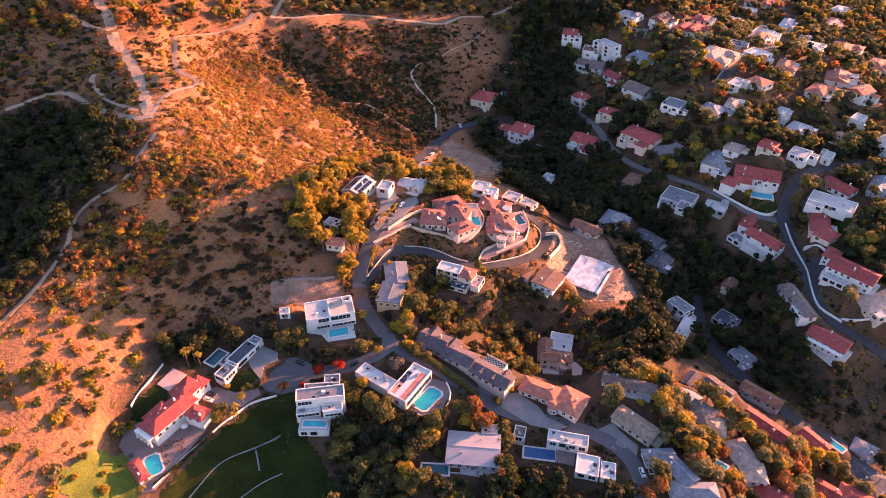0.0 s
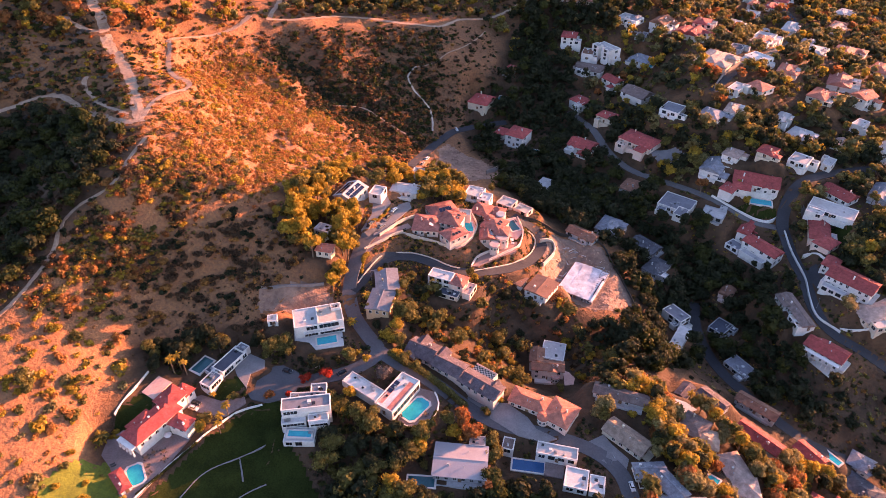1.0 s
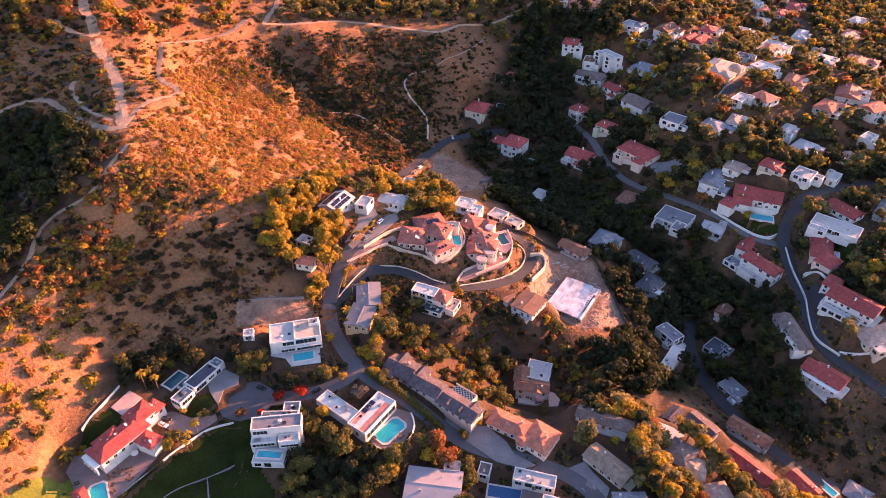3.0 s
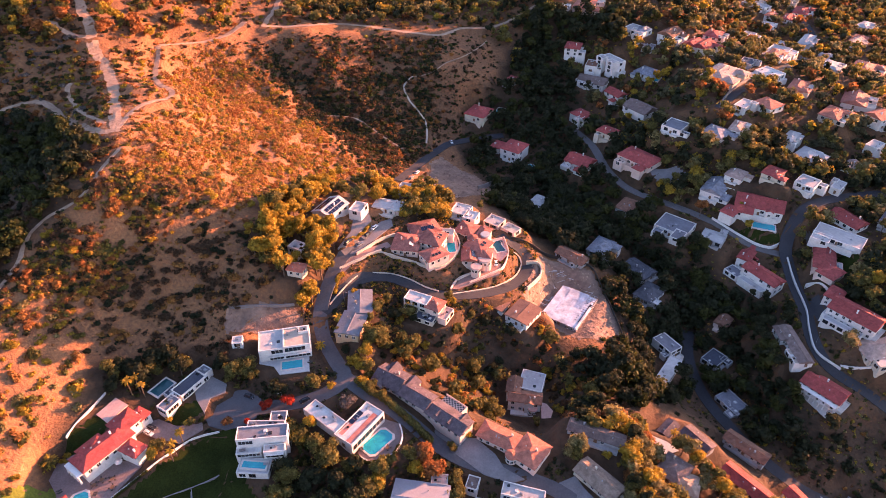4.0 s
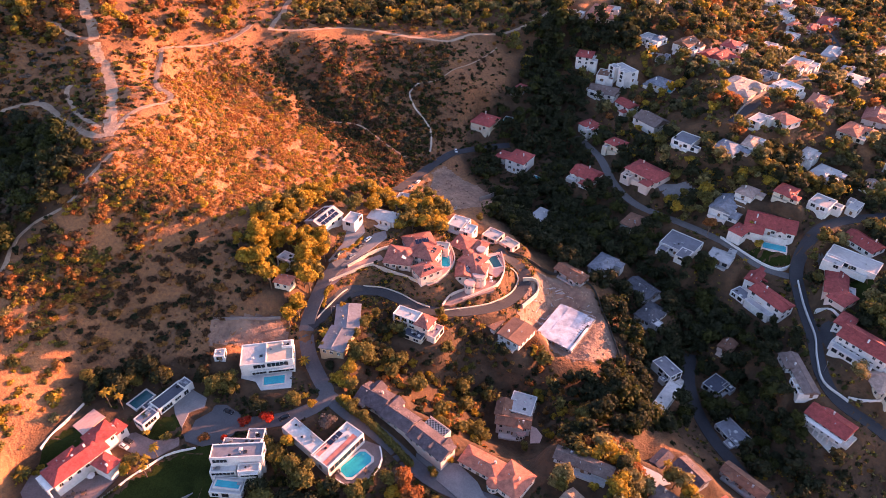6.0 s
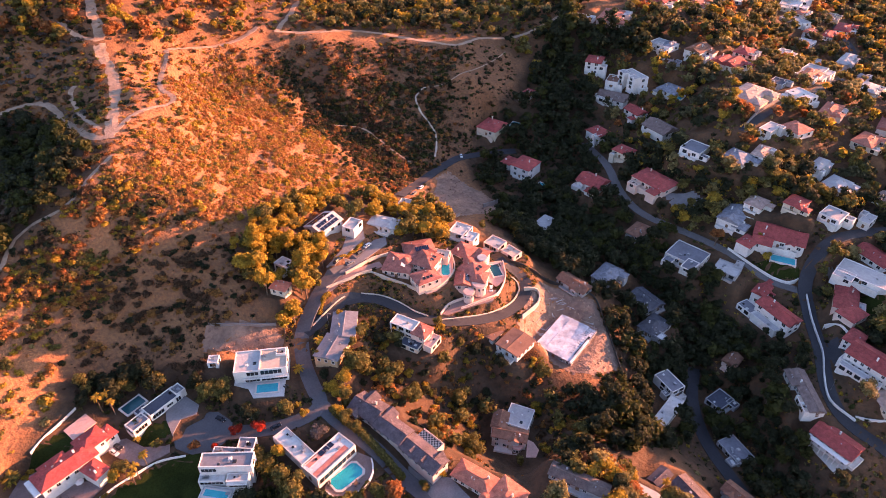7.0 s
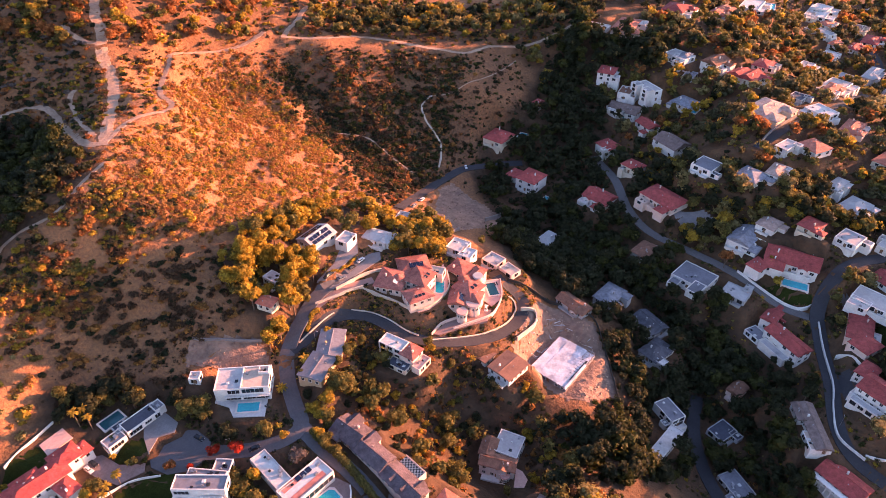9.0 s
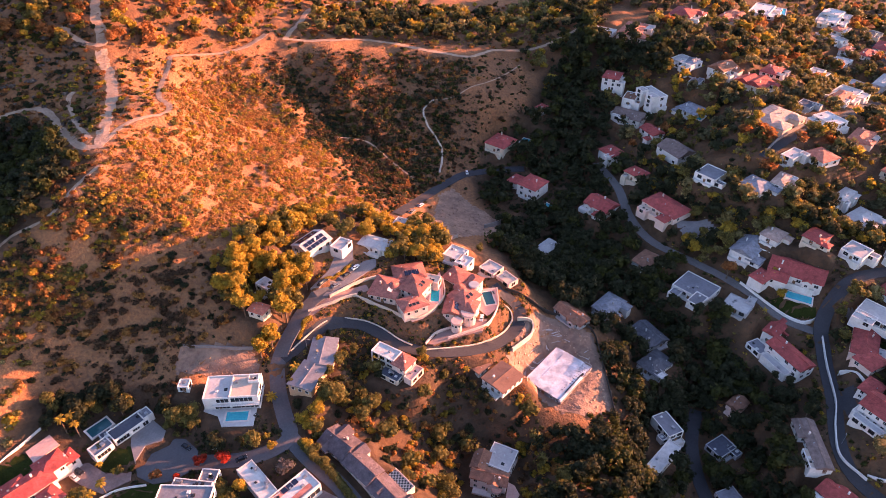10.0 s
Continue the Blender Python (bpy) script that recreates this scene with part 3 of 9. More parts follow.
house_row("white_house", "white gabled house with slate blue roof",
          (173.7, 378.7, 54.8, 17.4, 12.2, 53.7, 4.6, 'gable', 'plaster_white', 'shingle_slate'),
          (182.4, 378.9, -35.2, 7.3, 6.2, 53.7, 5.2, 'flat', 'plaster_white', 'roof_pale'),
          (176.4, 370.4, -35.2, 7.3, 7.2, 53.7, 2.8, 'gable', 'plaster_white', 'shingle_slate'))
house_row("blue_house", "house with pale blue-grey hip roof",
          (101.6, 335.7, 56.2, 15.7, 10.6, 39.7, 3.0, 'hip', 'plaster_grey', 'shingle_slate'),
          (109.3, 336.2, -33.8, 6.4, 4.4, 39.7, 2.8, 'hip', 'plaster_grey', 'shingle_slate'),
          (104.0, 328.4, -33.8, 6.4, 4.2, 39.7, 2.8, 'hip', 'plaster_grey', 'shingle_slate'))
house_row("white_house", "white house with pale hip roof",
          (67.2, 374.8, 56.6, 12.1, 8.2, 42.2, 4.2, 'hip', 'plaster_white', 'roof_pale'))
house_row("tower_house", "tall white house with red tile hip roof",
          (53.5, 426.6, 59.7, 14.8, 13.5, 48.0, 7.6, 'hip', 'plaster_white', 'tile_red'),
          (42.5, 434.3, 59.7, 9.9, 6.8, 48.0, 4.2, 'hip', 'plaster_white', 'tile_red'))
house_row("red_house", "white house with red tile hip roof among dark trees",
          (28.8, 462.3, 63.2, 16.1, 14.7, 58.5, 4.6, 'hip', 'plaster_cream', 'tile_red'))
house_row("red_house", "small house with dull red roof among trees",
          (51.7, 498.4, 57.2, 12.7, 7.5, 68.1, 3.4, 'hip', 'plaster_grey', 'tile_red'))
house_row("tower_house", "tall white house with red roof and balconies",
          (98.6, 525.6, 74.6, 13.4, 11.2, 79.6, 8.5, 'hip', 'plaster_white', 'tile_red'),
          (103.7, 520.0, -15.4, 6.7, 5.6, 79.6, 6.4, 'flat', 'plaster_white', 'roof_pale'))
house_row("white_house", "large white stepped house",
          (126.5, 511.2, 34.9, 9.4, 17.9, 76.9, 7.6, 'flat', 'plaster_white', 'roof_pale'),
          (125.2, 503.7, -145.1, 5.6, 7.3, 76.9, 8.5, 'flat', 'plaster_white', 'roof_pale'),
          (119.0, 512.5, -145.1, 5.6, 7.0, 76.9, 8.5, 'flat', 'plaster_white', 'roof_pale'))
house_row("white_house", "white house with small pool",
          (106.8, 497.8, 47.8, 8.7, 12.8, 69.4, 3.8, 'flat', 'plaster_white', 'roof_pale'),
          (107.3, 504.1, -132.2, 5.2, 4.2, 69.4, 4.3, 'flat', 'plaster_white', 'roof_pale'))
house_row("pair_house", "white house with red and brown tile roofs",
          (125.8, 477.8, 35.9, 9.5, 13.2, 66.3, 6.2, 'gable', 'plaster_white', 'tile_red'),
          (139.2, 455.1, 39.9, 14.6, 18.3, 66.3, 6.2, 'gable', 'plaster_white', 'shingle_brown'),
          (123.7, 471.4, -144.1, 5.7, 4.0, 66.3, 3.7, 'gable', 'plaster_white', 'tile_red'))
house_row("red_house", "white house with red tile roof",
          (101.1, 461.9, 42.3, 10.8, 12.4, 58.8, 4.6, 'hip', 'plaster_white', 'tile_red'),
          (99.0, 455.0, -137.7, 6.5, 3.7, 58.8, 5.2, 'flat', 'plaster_white', 'roof_cream'))
house_row("red_house", "house with red tile roof by a retaining wall",
          (116.0, 437.8, 49.7, 9.9, 11.6, 59.3, 4.2, 'hip', 'plaster_cream', 'tile_red'),
          (109.7, 435.7, -130.3, 5.9, 3.4, 59.3, 2.8, 'flat', 'plaster_cream', 'roof_white'))
house_row("red_house", "broad house with dull red tile hip roof",
          (131.7, 404.3, 45.3, 15.2, 23.1, 58.7, 4.2, 'hip', 'plaster_pink', 'tile_red'),
          (130.5, 393.2, -134.7, 9.1, 6.1, 58.7, 3.2, 'hip', 'plaster_pink', 'tile_red'),
          (120.7, 403.0, -134.7, 9.1, 6.5, 58.7, 2.8, 'flat', 'plaster_pink', 'roof_cream'))
house_row("red_house", "white house with red gabled roof",
          (95.8, 410.4, 52.9, 13.3, 16.2, 51.5, 4.2, 'gable', 'plaster_white', 'tile_red'),
          (87.3, 407.3, -127.1, 8.0, 6.0, 51.5, 2.8, 'flat', 'plaster_white', 'roof_white'),
          (95.1, 401.4, -127.1, 8.0, 6.0, 51.5, 2.8, 'gable', 'plaster_white', 'tile_red'))
house_row("flat_house", "white box house with flat blue-grey roof",
          (155.2, 422.6, 51.8, 13.6, 13.0, 72.8, 4.3, 'flat', 'plaster_white', 'roof_grey'),
          (158.5, 414.8, -38.2, 7.8, 3.9, 72.8, 2.8, 'flat', 'plaster_white', 'roof_grey'))
house_row("grey_house", "grey roofed house with white trim",
          (178.2, 413.2, 48.1, 14.5, 13.5, 74.0, 3.4, 'hip', 'plaster_white', 'shingle_slate'),
          (186.9, 411.3, -41.9, 8.1, 4.9, 74.0, 2.8, 'hip', 'plaster_white', 'shingle_slate'))
house_row("white_house", "white house with pale pink roof",
          (193.1, 418.8, 57.1, 15.0, 7.3, 74.6, 4.2, 'hip', 'plaster_white', 'tile_pale'),
          (199.1, 420.3, -32.9, 4.4, 4.0, 74.6, 4.7, 'flat', 'plaster_white', 'roof_pale'))
house_row("white_house", "white house with pink tile roof and terraces",
          (201.9, 440.7, 46.9, 13.9, 7.9, 78.9, 5.3, 'flat', 'plaster_white', 'roof_pale'),
          (218.3, 442.9, 34.0, 13.7, 13.7, 78.9, 4.6, 'hip', 'plaster_white', 'tile_salmon'),
          (208.0, 440.7, -43.1, 4.7, 3.8, 78.9, 5.9, 'flat', 'plaster_white', 'roof_pale'))
house_row("pavilion_house", "broad house with pale brown hip roof above a pool",
          (195.6, 477.4, 49.5, 28.6, 16.9, 86.1, 3.4, 'hip', 'plaster_cream', 'tile_pale'),
          (208.5, 477.6, -40.5, 10.1, 8.0, 86.1, 3.8, 'hip', 'plaster_cream', 'tile_pale'),
          (197.4, 464.6, -40.5, 10.1, 11.1, 86.1, 3.8, 'hip', 'plaster_cream', 'tile_pale'))
house_row("blue_house", "white house with blue-grey roof and small pool",
          (152.5, 505.9, 47.1, 14.0, 15.0, 74.1, 3.1, 'hip', 'plaster_white', 'shingle_slate'),
          (143.8, 503.1, -132.9, 8.4, 4.9, 74.1, 2.8, 'hip', 'plaster_white', 'shingle_slate'))
house_row("white_house", "white house with flat roof",
          (149.1, 546.9, 47.3, 12.8, 17.7, 90.1, 4.6, 'flat', 'plaster_white', 'roof_pale'),
          (140.2, 545.1, -132.7, 7.7, 5.6, 90.1, 2.8, 'flat', 'plaster_white', 'roof_pale'),
          (148.0, 537.9, -132.7, 7.7, 6.8, 90.1, 3.4, 'flat', 'plaster_white', 'roof_pale'))
house_row("red_house", "house with grey and red gabled roofs",
          (173.4, 542.6, 48.9, 16.5, 12.8, 88.7, 4.6, 'gable', 'plaster_white', 'tile_brown'),
          (175.7, 534.1, -41.1, 7.7, 4.9, 88.7, 2.8, 'flat', 'plaster_white', 'roof_white'),
          (182.2, 541.5, -41.1, 7.7, 6.7, 88.7, 3.4, 'gable', 'plaster_white', 'tile_brown'))
house_row("white_house", "white house with skylit flat roof",
          (253.3, 597.7, 53.1, 16.6, 10.0, 68.3, 4.6, 'flat', 'plaster_white', 'roof_pale'),
          (254.9, 590.3, -36.9, 6.0, 6.7, 68.3, 5.2, 'flat', 'plaster_white', 'roof_pale'),
          (260.9, 598.2, -36.9, 6.0, 6.8, 68.3, 3.4, 'flat', 'plaster_white', 'roof_pale'))
house_row("curved_house", "pale house with broad flat roof",
          (259.3, 548.1, 50.9, 26.9, 14.7, 74.7, 3.7, 'flat', 'plaster_white', 'roof_pale'),
          (260.7, 536.5, -39.1, 8.8, 9.0, 74.7, 4.1, 'flat', 'plaster_white', 'roof_pale'),
          (270.9, 549.1, -39.1, 8.8, 10.1, 74.7, 2.8, 'flat', 'plaster_white', 'roof_pale'))
house_row("white_house", "white terraced house on the crest",
          (232.0, 485.7, 35.2, 13.1, 15.8, 83.5, 3.8, 'flat', 'plaster_white', 'roof_white'),
          (223.1, 485.3, -144.8, 7.9, 5.5, 83.5, 2.8, 'flat', 'plaster_white', 'roof_white'),
          (228.6, 477.5, -144.8, 7.9, 5.3, 83.5, 2.8, 'flat', 'plaster_white', 'roof_white'))
house_row("white_house", "white house with pale roof",
          (306.8, 605.2, 55.8, 26.9, 8.5, 62.4, 4.6, 'hip', 'plaster_white', 'roof_pale'),
          (306.3, 595.8, -34.2, 5.1, 7.6, 62.4, 5.2, 'hip', 'plaster_white', 'roof_pale'),
          (315.4, 609.1, -34.2, 5.1, 7.3, 62.4, 2.8, 'hip', 'plaster_white', 'roof_pale'))
house_row("pink_house", "pink house with tile roof",
          (247.9, 472.4, 56.2, 20.5, 10.0, 79.6, 3.7, 'hip', 'plaster_pink', 'tile_salmon'),
          (249.2, 464.1, -33.8, 6.0, 6.9, 79.6, 4.1, 'hip', 'plaster_pink', 'tile_salmon'),
          (256.1, 474.3, -33.8, 6.0, 7.1, 79.6, 2.8, 'flat', 'plaster_pink', 'roof_pale'))
house_row("white_house", "white house with pale roof",
          (347.0, 603.4, 43.2, 17.0, 7.9, 63.0, 4.2, 'gable', 'plaster_white', 'tile_pale'),
          (353.8, 603.6, -46.8, 4.7, 6.0, 63.0, 2.8, 'gable', 'plaster_white', 'tile_pale'),
          (346.4, 596.6, -46.8, 4.7, 5.3, 63.0, 3.2, 'gable', 'plaster_white', 'tile_pale'))
house_row("white_house", "white house with tile roof",
          (378.8, 656.3, 41.9, 18.7, 10.2, 58.8, 4.2, 'hip', 'plaster_white', 'roof_pale'),
          (378.5, 648.2, -48.1, 6.1, 5.5, 58.8, 4.7, 'flat', 'plaster_white', 'roof_pale'),
          (386.9, 655.7, -48.1, 6.1, 5.0, 58.8, 3.2, 'hip', 'plaster_white', 'roof_pale'))
house_row("pink_house", "pale pink house with tile roof",
          (322.8, 533.3, 49.6, 23.9, 14.9, 68.9, 3.4, 'hip', 'plaster_white', 'tile_salmon'),
          (324.6, 522.3, -40.4, 8.9, 9.8, 68.9, 2.8, 'hip', 'plaster_white', 'tile_salmon'),
          (333.9, 533.2, -40.4, 8.9, 9.5, 68.9, 3.8, 'hip', 'plaster_white', 'tile_salmon'))
house_row("tower_house", "white three-storey house with pink tile roof",
          (294.0, 446.3, 28.7, 13.3, 12.5, 67.8, 7.6, 'gable', 'plaster_white', 'tile_salmon'),
          (300.9, 441.9, -61.3, 7.5, 4.7, 67.8, 5.7, 'gable', 'plaster_white', 'tile_salmon'))
house_row("white_house", "white house with stepped flat roofs",
          (282.6, 420.3, 40.4, 11.4, 7.5, 61.8, 6.0, 'flat', 'plaster_white', 'roof_pale'),
          (282.8, 414.8, -49.6, 4.5, 4.0, 61.8, 4.5, 'flat', 'plaster_white', 'roof_pale'))
house_row("white_house", "white house with hip roof",
          (230.1, 423.3, 49.9, 15.3, 6.2, 66.0, 4.2, 'hip', 'plaster_white', 'roof_pale'),
          (229.9, 417.5, -40.1, 3.7, 4.1, 66.0, 2.8, 'flat', 'plaster_white', 'roof_white'),
          (235.8, 424.5, -40.1, 3.7, 6.2, 66.0, 3.2, 'hip', 'plaster_white', 'roof_pale'))
house_row("grey_house", "house with pale grey hip roof",
          (237.9, 410.4, 44.6, 16.5, 11.7, 61.6, 3.1, 'hip', 'plaster_grey', 'roof_pale'),
          (246.1, 409.1, -45.4, 7.0, 5.1, 61.6, 2.8, 'hip', 'plaster_grey', 'roof_pale'),
          (239.1, 402.2, -45.4, 7.0, 4.5, 61.6, 3.5, 'hip', 'plaster_grey', 'roof_pale'))
house_row("red_house", "house with dull red hip roof",
          (206.2, 381.2, 50.3, 12.2, 10.0, 65.0, 3.4, 'hip', 'plaster_cream', 'tile_red'),
          (208.3, 374.7, -39.7, 6.0, 4.4, 65.0, 2.8, 'hip', 'plaster_cream', 'tile_red'))
house_row("white_house", "white house with tile roof",
          (293.7, 399.0, 49.1, 17.3, 10.5, 56.2, 4.6, 'hip', 'plaster_white', 'roof_pale'),
          (301.6, 399.0, -40.9, 6.3, 5.3, 56.2, 2.8, 'hip', 'plaster_white', 'roof_pale'),
          (294.8, 391.1, -40.9, 6.3, 6.0, 56.2, 5.2, 'flat', 'plaster_white', 'roof_cream'))
house_row("blue_house", "house with blue-grey gabled roof",
          (270.7, 356.8, 49.7, 19.5, 10.8, 50.0, 3.1, 'gable', 'plaster_grey', 'shingle_slate'),
          (279.2, 357.3, -40.3, 6.5, 6.4, 50.0, 2.8, 'flat', 'plaster_grey', 'roof_white'),
          (271.6, 348.3, -40.3, 6.5, 5.9, 50.0, 3.5, 'gable', 'plaster_grey', 'shingle_slate'))
house_row("white_house", "small white house with pale roof",
          (262.4, 403.3, 42.5, 11.0, 5.8, 58.4, 3.8, 'gable', 'plaster_white', 'tile_pale'),
          (262.2, 398.6, -47.5, 3.5, 4.2, 58.4, 2.8, 'gable', 'plaster_white', 'tile_pale'))
house_row("white_house", "small white house among garden trees",
          (247.4, 382.0, 49.4, 11.7, 5.9, 56.2, 3.8, 'flat', 'plaster_white', 'roof_pale'),
          (247.1, 386.9, -40.6, 3.5, 4.8, 56.2, 4.3, 'flat', 'plaster_white', 'roof_pale'))
house_row("white_house", "white split-level house with flat roofs in the valley",
          (129.9, 275.2, 34.3, 8.2, 12.7, 22.2, 5.3, 'flat', 'plaster_white', 'roof_grey'),
          (127.1, 257.3, 55.8, 19.6, 6.2, 22.2, 4.6, 'flat', 'plaster_white', 'roof_white'),
          (128.2, 269.4, -145.7, 4.9, 3.5, 22.2, 3.2, 'flat', 'plaster_white', 'roof_grey'))
house_row("blue_house", "house with dark blue flat roof",
          (155.3, 273.5, 42.2, 11.1, 8.8, 16.5, 3.1, 'flat', 'plaster_grey', 'roof_dark'),
          (161.1, 272.0, -47.8, 5.3, 4.1, 16.5, 2.8, 'flat', 'plaster_grey', 'roof_dark'))
house_row("grey_house", "house with grey flat roofs in the valley",
          (157.9, 246.5, 31.0, 9.4, 14.1, 13.7, 3.1, 'flat', 'plaster_grey', 'roof_grey'),
          (155.5, 240.1, -149.0, 5.6, 4.3, 13.7, 2.8, 'flat', 'plaster_grey', 'roof_grey'))
house_row("dark_house", "house with dark blue-grey roof",
          (124.8, 305.8, 47.8, 14.6, 10.5, 31.8, 3.1, 'hip', 'plaster_grey', 'shingle_dark'),
          (126.3, 298.5, -42.2, 6.3, 4.6, 31.8, 3.5, 'flat', 'plaster_grey', 'roof_white'))
house_row("dark_house", "house with dark slate roof",
          (123.0, 324.8, 40.8, 9.7, 15.8, 32.8, 3.1, 'gable', 'plaster_grey', 'shingle_dark'),
          (121.9, 317.6, -139.2, 5.8, 5.4, 32.8, 3.5, 'gable', 'plaster_grey', 'shingle_dark'),
          (115.7, 324.8, -139.2, 5.8, 4.9, 32.8, 2.8, 'gable', 'plaster_grey', 'shingle_dark'))
house_row("brown_house", "small pink house with brown roof",
          (164.1, 295.2, 50.6, 8.7, 6.6, 22.5, 3.1, 'gable', 'plaster_pink', 'tile_brown'))
house_row("brown_house", "house with brown tile roof among trees",
          (121.5, 371.3, 54.8, 14.4, 9.7, 45.0, 3.1, 'hip', 'plaster_grey', 'tile_brown'),
          (128.5, 371.6, -35.2, 5.8, 4.8, 45.0, 3.5, 'flat', 'plaster_grey', 'roof_cream'))
house_row("brown_house", "long low house with dull red roof",
          (82.4, 317.4, 50.0, 7.9, 17.1, 46.4, 3.0, 'gable', 'plaster_grey', 'tile_brown'))
house_row("building_site_shed", "unfinished house under a white tarpaulin roof",
          (78.1, 280.8, -30.0, 19.6, 26.6, 42.4, 2.2, 'tarp', 'concrete', 'tarp_white'))
house_row("hill_house", "white hillside house with brown tile hip roofs",
          (53.3, 265.2, 56.0, 13.4, 12.0, 50.5, 3.9, 'low', 'plaster_white', 'roof_clay'),
          (42.4, 270.6, 56.4, 7.3, 6.0, 50.5, 3.0, 'low', 'plaster_white', 'roof_clay'))
house_row("terrace_house", "white and pink stepped house on the slope below the drive",
          (2.6, 260.0, -20.8, 12.0, 6.6, 59.6, 6.6, 'flat', 'plaster_white', 'roof_white'),
          (11.2, 256.0, -24.0, 7.0, 7.6, 59.6, 6.0, 'hip', 'plaster_pink', 'tile_rose'),
          (16.2, 252.8, -24.2, 4.2, 8.6, 59.6, 3.6, 'flat', 'plaster_pink', 'roof_pink'),
          (6.6, 251.4, -22.5, 10.0, 5.2, 59.6, 2.4, 'flat', 'plaster_cream', 'roof_dark'))
house_row("grey_house", "grey-brown low roofed house below the curved drive",
          (-23.6, 252.6, -82.0, 15.4, 10.4, 64.0, 4.6, 'low', 'plaster_tan', 'roof_grey'),
          (-25.4, 238.6, -10.0, 10.6, 13.6, 64.0, 4.4, 'low', 'plaster_tan', 'roof_grey'))
house_row("mansion", "pink stucco mansion with rose tile hip roofs and a round turret",
          (-5.7, 293.8, -5.5, 13.3, 13.8, 69.0, 4.0, 'hip', 'plaster_pink', 'tile_rose'),
          (2.0, 306.7, 114.1, 11.2, 14.7, 69.0, 4.0, 'hip', 'plaster_pink', 'tile_rose'),
          (7.6, 296.4, 71.5, 11.4, 10.7, 69.0, 5.2, 'hip', 'plaster_pink', 'tile_rose'),
          (8.6, 285.1, -52.7, 8.9, 11.9, 69.0, 4.2, 'hip', 'plaster_pink', 'tile_rose'),
          (13.7, 304.4, 83.3, 5.6, 8.1, 69.0, 3.6, 'flat', 'plaster_pink', 'roof_cream'),
          (-2.5, 293.9, 92.3, 6.0, 4.6, 69.0, 5.3, 'turret', 'plaster_pink', 'tile_rose'))
house_row("mansion", "pink stucco mansion with rose tile roofs and a motor court",
          (24.4, 314.0, 64.7, 10.3, 10.2, 63.9, 4.0, 'hip', 'plaster_pink', 'tile_rose'),
          (33.4, 310.9, 69.5, 8.5, 5.5, 63.9, 4.3, 'hip', 'plaster_pink', 'tile_rose'),
          (30.4, 299.3, 58.5, 11.2, 11.2, 63.9, 5.0, 'hip', 'plaster_pink', 'tile_rose'),
          (33.3, 293.7, 78.9, 7.8, 8.1, 63.9, 4.3, 'hip', 'plaster_pink', 'tile_rose'),
          (26.3, 292.0, 91.2, 9.9, 7.9, 63.9, 3.6, 'gable', 'plaster_pink', 'tile_rose'),
          (27.4, 303.3, 89.5, 6.0, 4.4, 63.9, 5.9, 'turret', 'plaster_pink', 'tile_rose'),
          (34.0, 306.4, 88.2, 5.4, 3.7, 63.9, 5.8, 'turret', 'plaster_pink', 'roof_pale'),
          (34.1, 289.3, 90.5, 6.8, 6.5, 63.9, 3.6, 'turret', 'plaster_pink', 'roof_pink'),
          (29.6, 283.1, 89.2, 5.2, 4.5, 63.9, 3.0, 'turret', 'plaster_pink', 'roof_pink'))
house_row("flat_house", "house with broad pale flat roof and garage",
          (-18.4, 321.0, 76.7, 8.3, 14.6, 74.1, 3.0, 'hip', 'plaster_white', 'roof_pale'))
house_row("solar_house", "white house with pitched solar panels on its roof",
          (-46.7, 308.8, 64.0, 15.2, 11.7, 79.0, 3.4, 'gable', 'plaster_white', 'roof_pale'),
          (-32.5, 310.8, 72.7, 8.8, 7.0, 79.0, 3.1, 'flat', 'plaster_white', 'roof_pale'))
house_row("white_house", "white house half hidden by golden trees",
          (-55.6, 274.5, 64.9, 5.9, 8.7, 78.9, 4.6, 'flat', 'plaster_white', 'roof_white'),
          (-53.0, 259.2, 78.1, 5.7, 7.4, 78.9, 3.8, 'hip', 'plaster_cream', 'tile_salmon'))
house_row("modern_house", "white two-storey modern house with flat roof and pool deck",
          (-58.2, 224.8, 14.8, 10.5, 12.0, 63.3, 6.6, 'flat', 'plaster_white', 'roof_pale'),
          (-47.6, 227.4, 14.8, 11.4, 11.7, 63.3, 7.0, 'flat', 'plaster_white', 'roof_cream'),
          (-45.4, 231.0, 14.8, 4.2, 3.4, 63.3, 8.0, 'flat', 'plaster_white', 'roof_cream'))
house_row("garden_shed", "small white garden shed",
          (-72.6, 223.9, 11.9, 4.4, 4.4, 67.2, 3.0, 'flat', 'plaster_white', 'roof_white'))
house_row("white_house", "white flat roofed house behind the mansions",
          (20.6, 331.8, 69.2, 9.9, 9.8, 65.3, 3.0, 'flat', 'plaster_white', 'roof_white'),
          (26.1, 326.2, 70.1, 7.9, 7.3, 65.3, 3.0, 'flat', 'plaster_white', 'roof_white'))
house_row("white_house", "pink house with white roof and a roof deck",
          (39.4, 331.9, 58.4, 8.7, 9.6, 58.2, 3.1, 'flat', 'plaster_pink', 'roof_pale'),
          (48.3, 325.1, 50.3, 6.8, 9.2, 58.2, 3.1, 'flat', 'plaster_pink', 'roof_cream'))
house_row("shed", "small pale shed beside the dirt lot",
          (-12.3, 350.0, 76.9, 6.7, 7.0, 67.6, 3.0, 'flat', 'plaster_white', 'roof_pale'))
house_row("white_house", "white modern villa on the ridge",
          (90.8, 575.1, 69.4, 11.0, 15.8, 97.9, 4.3, 'flat', 'plaster_white', 'roof_white'))
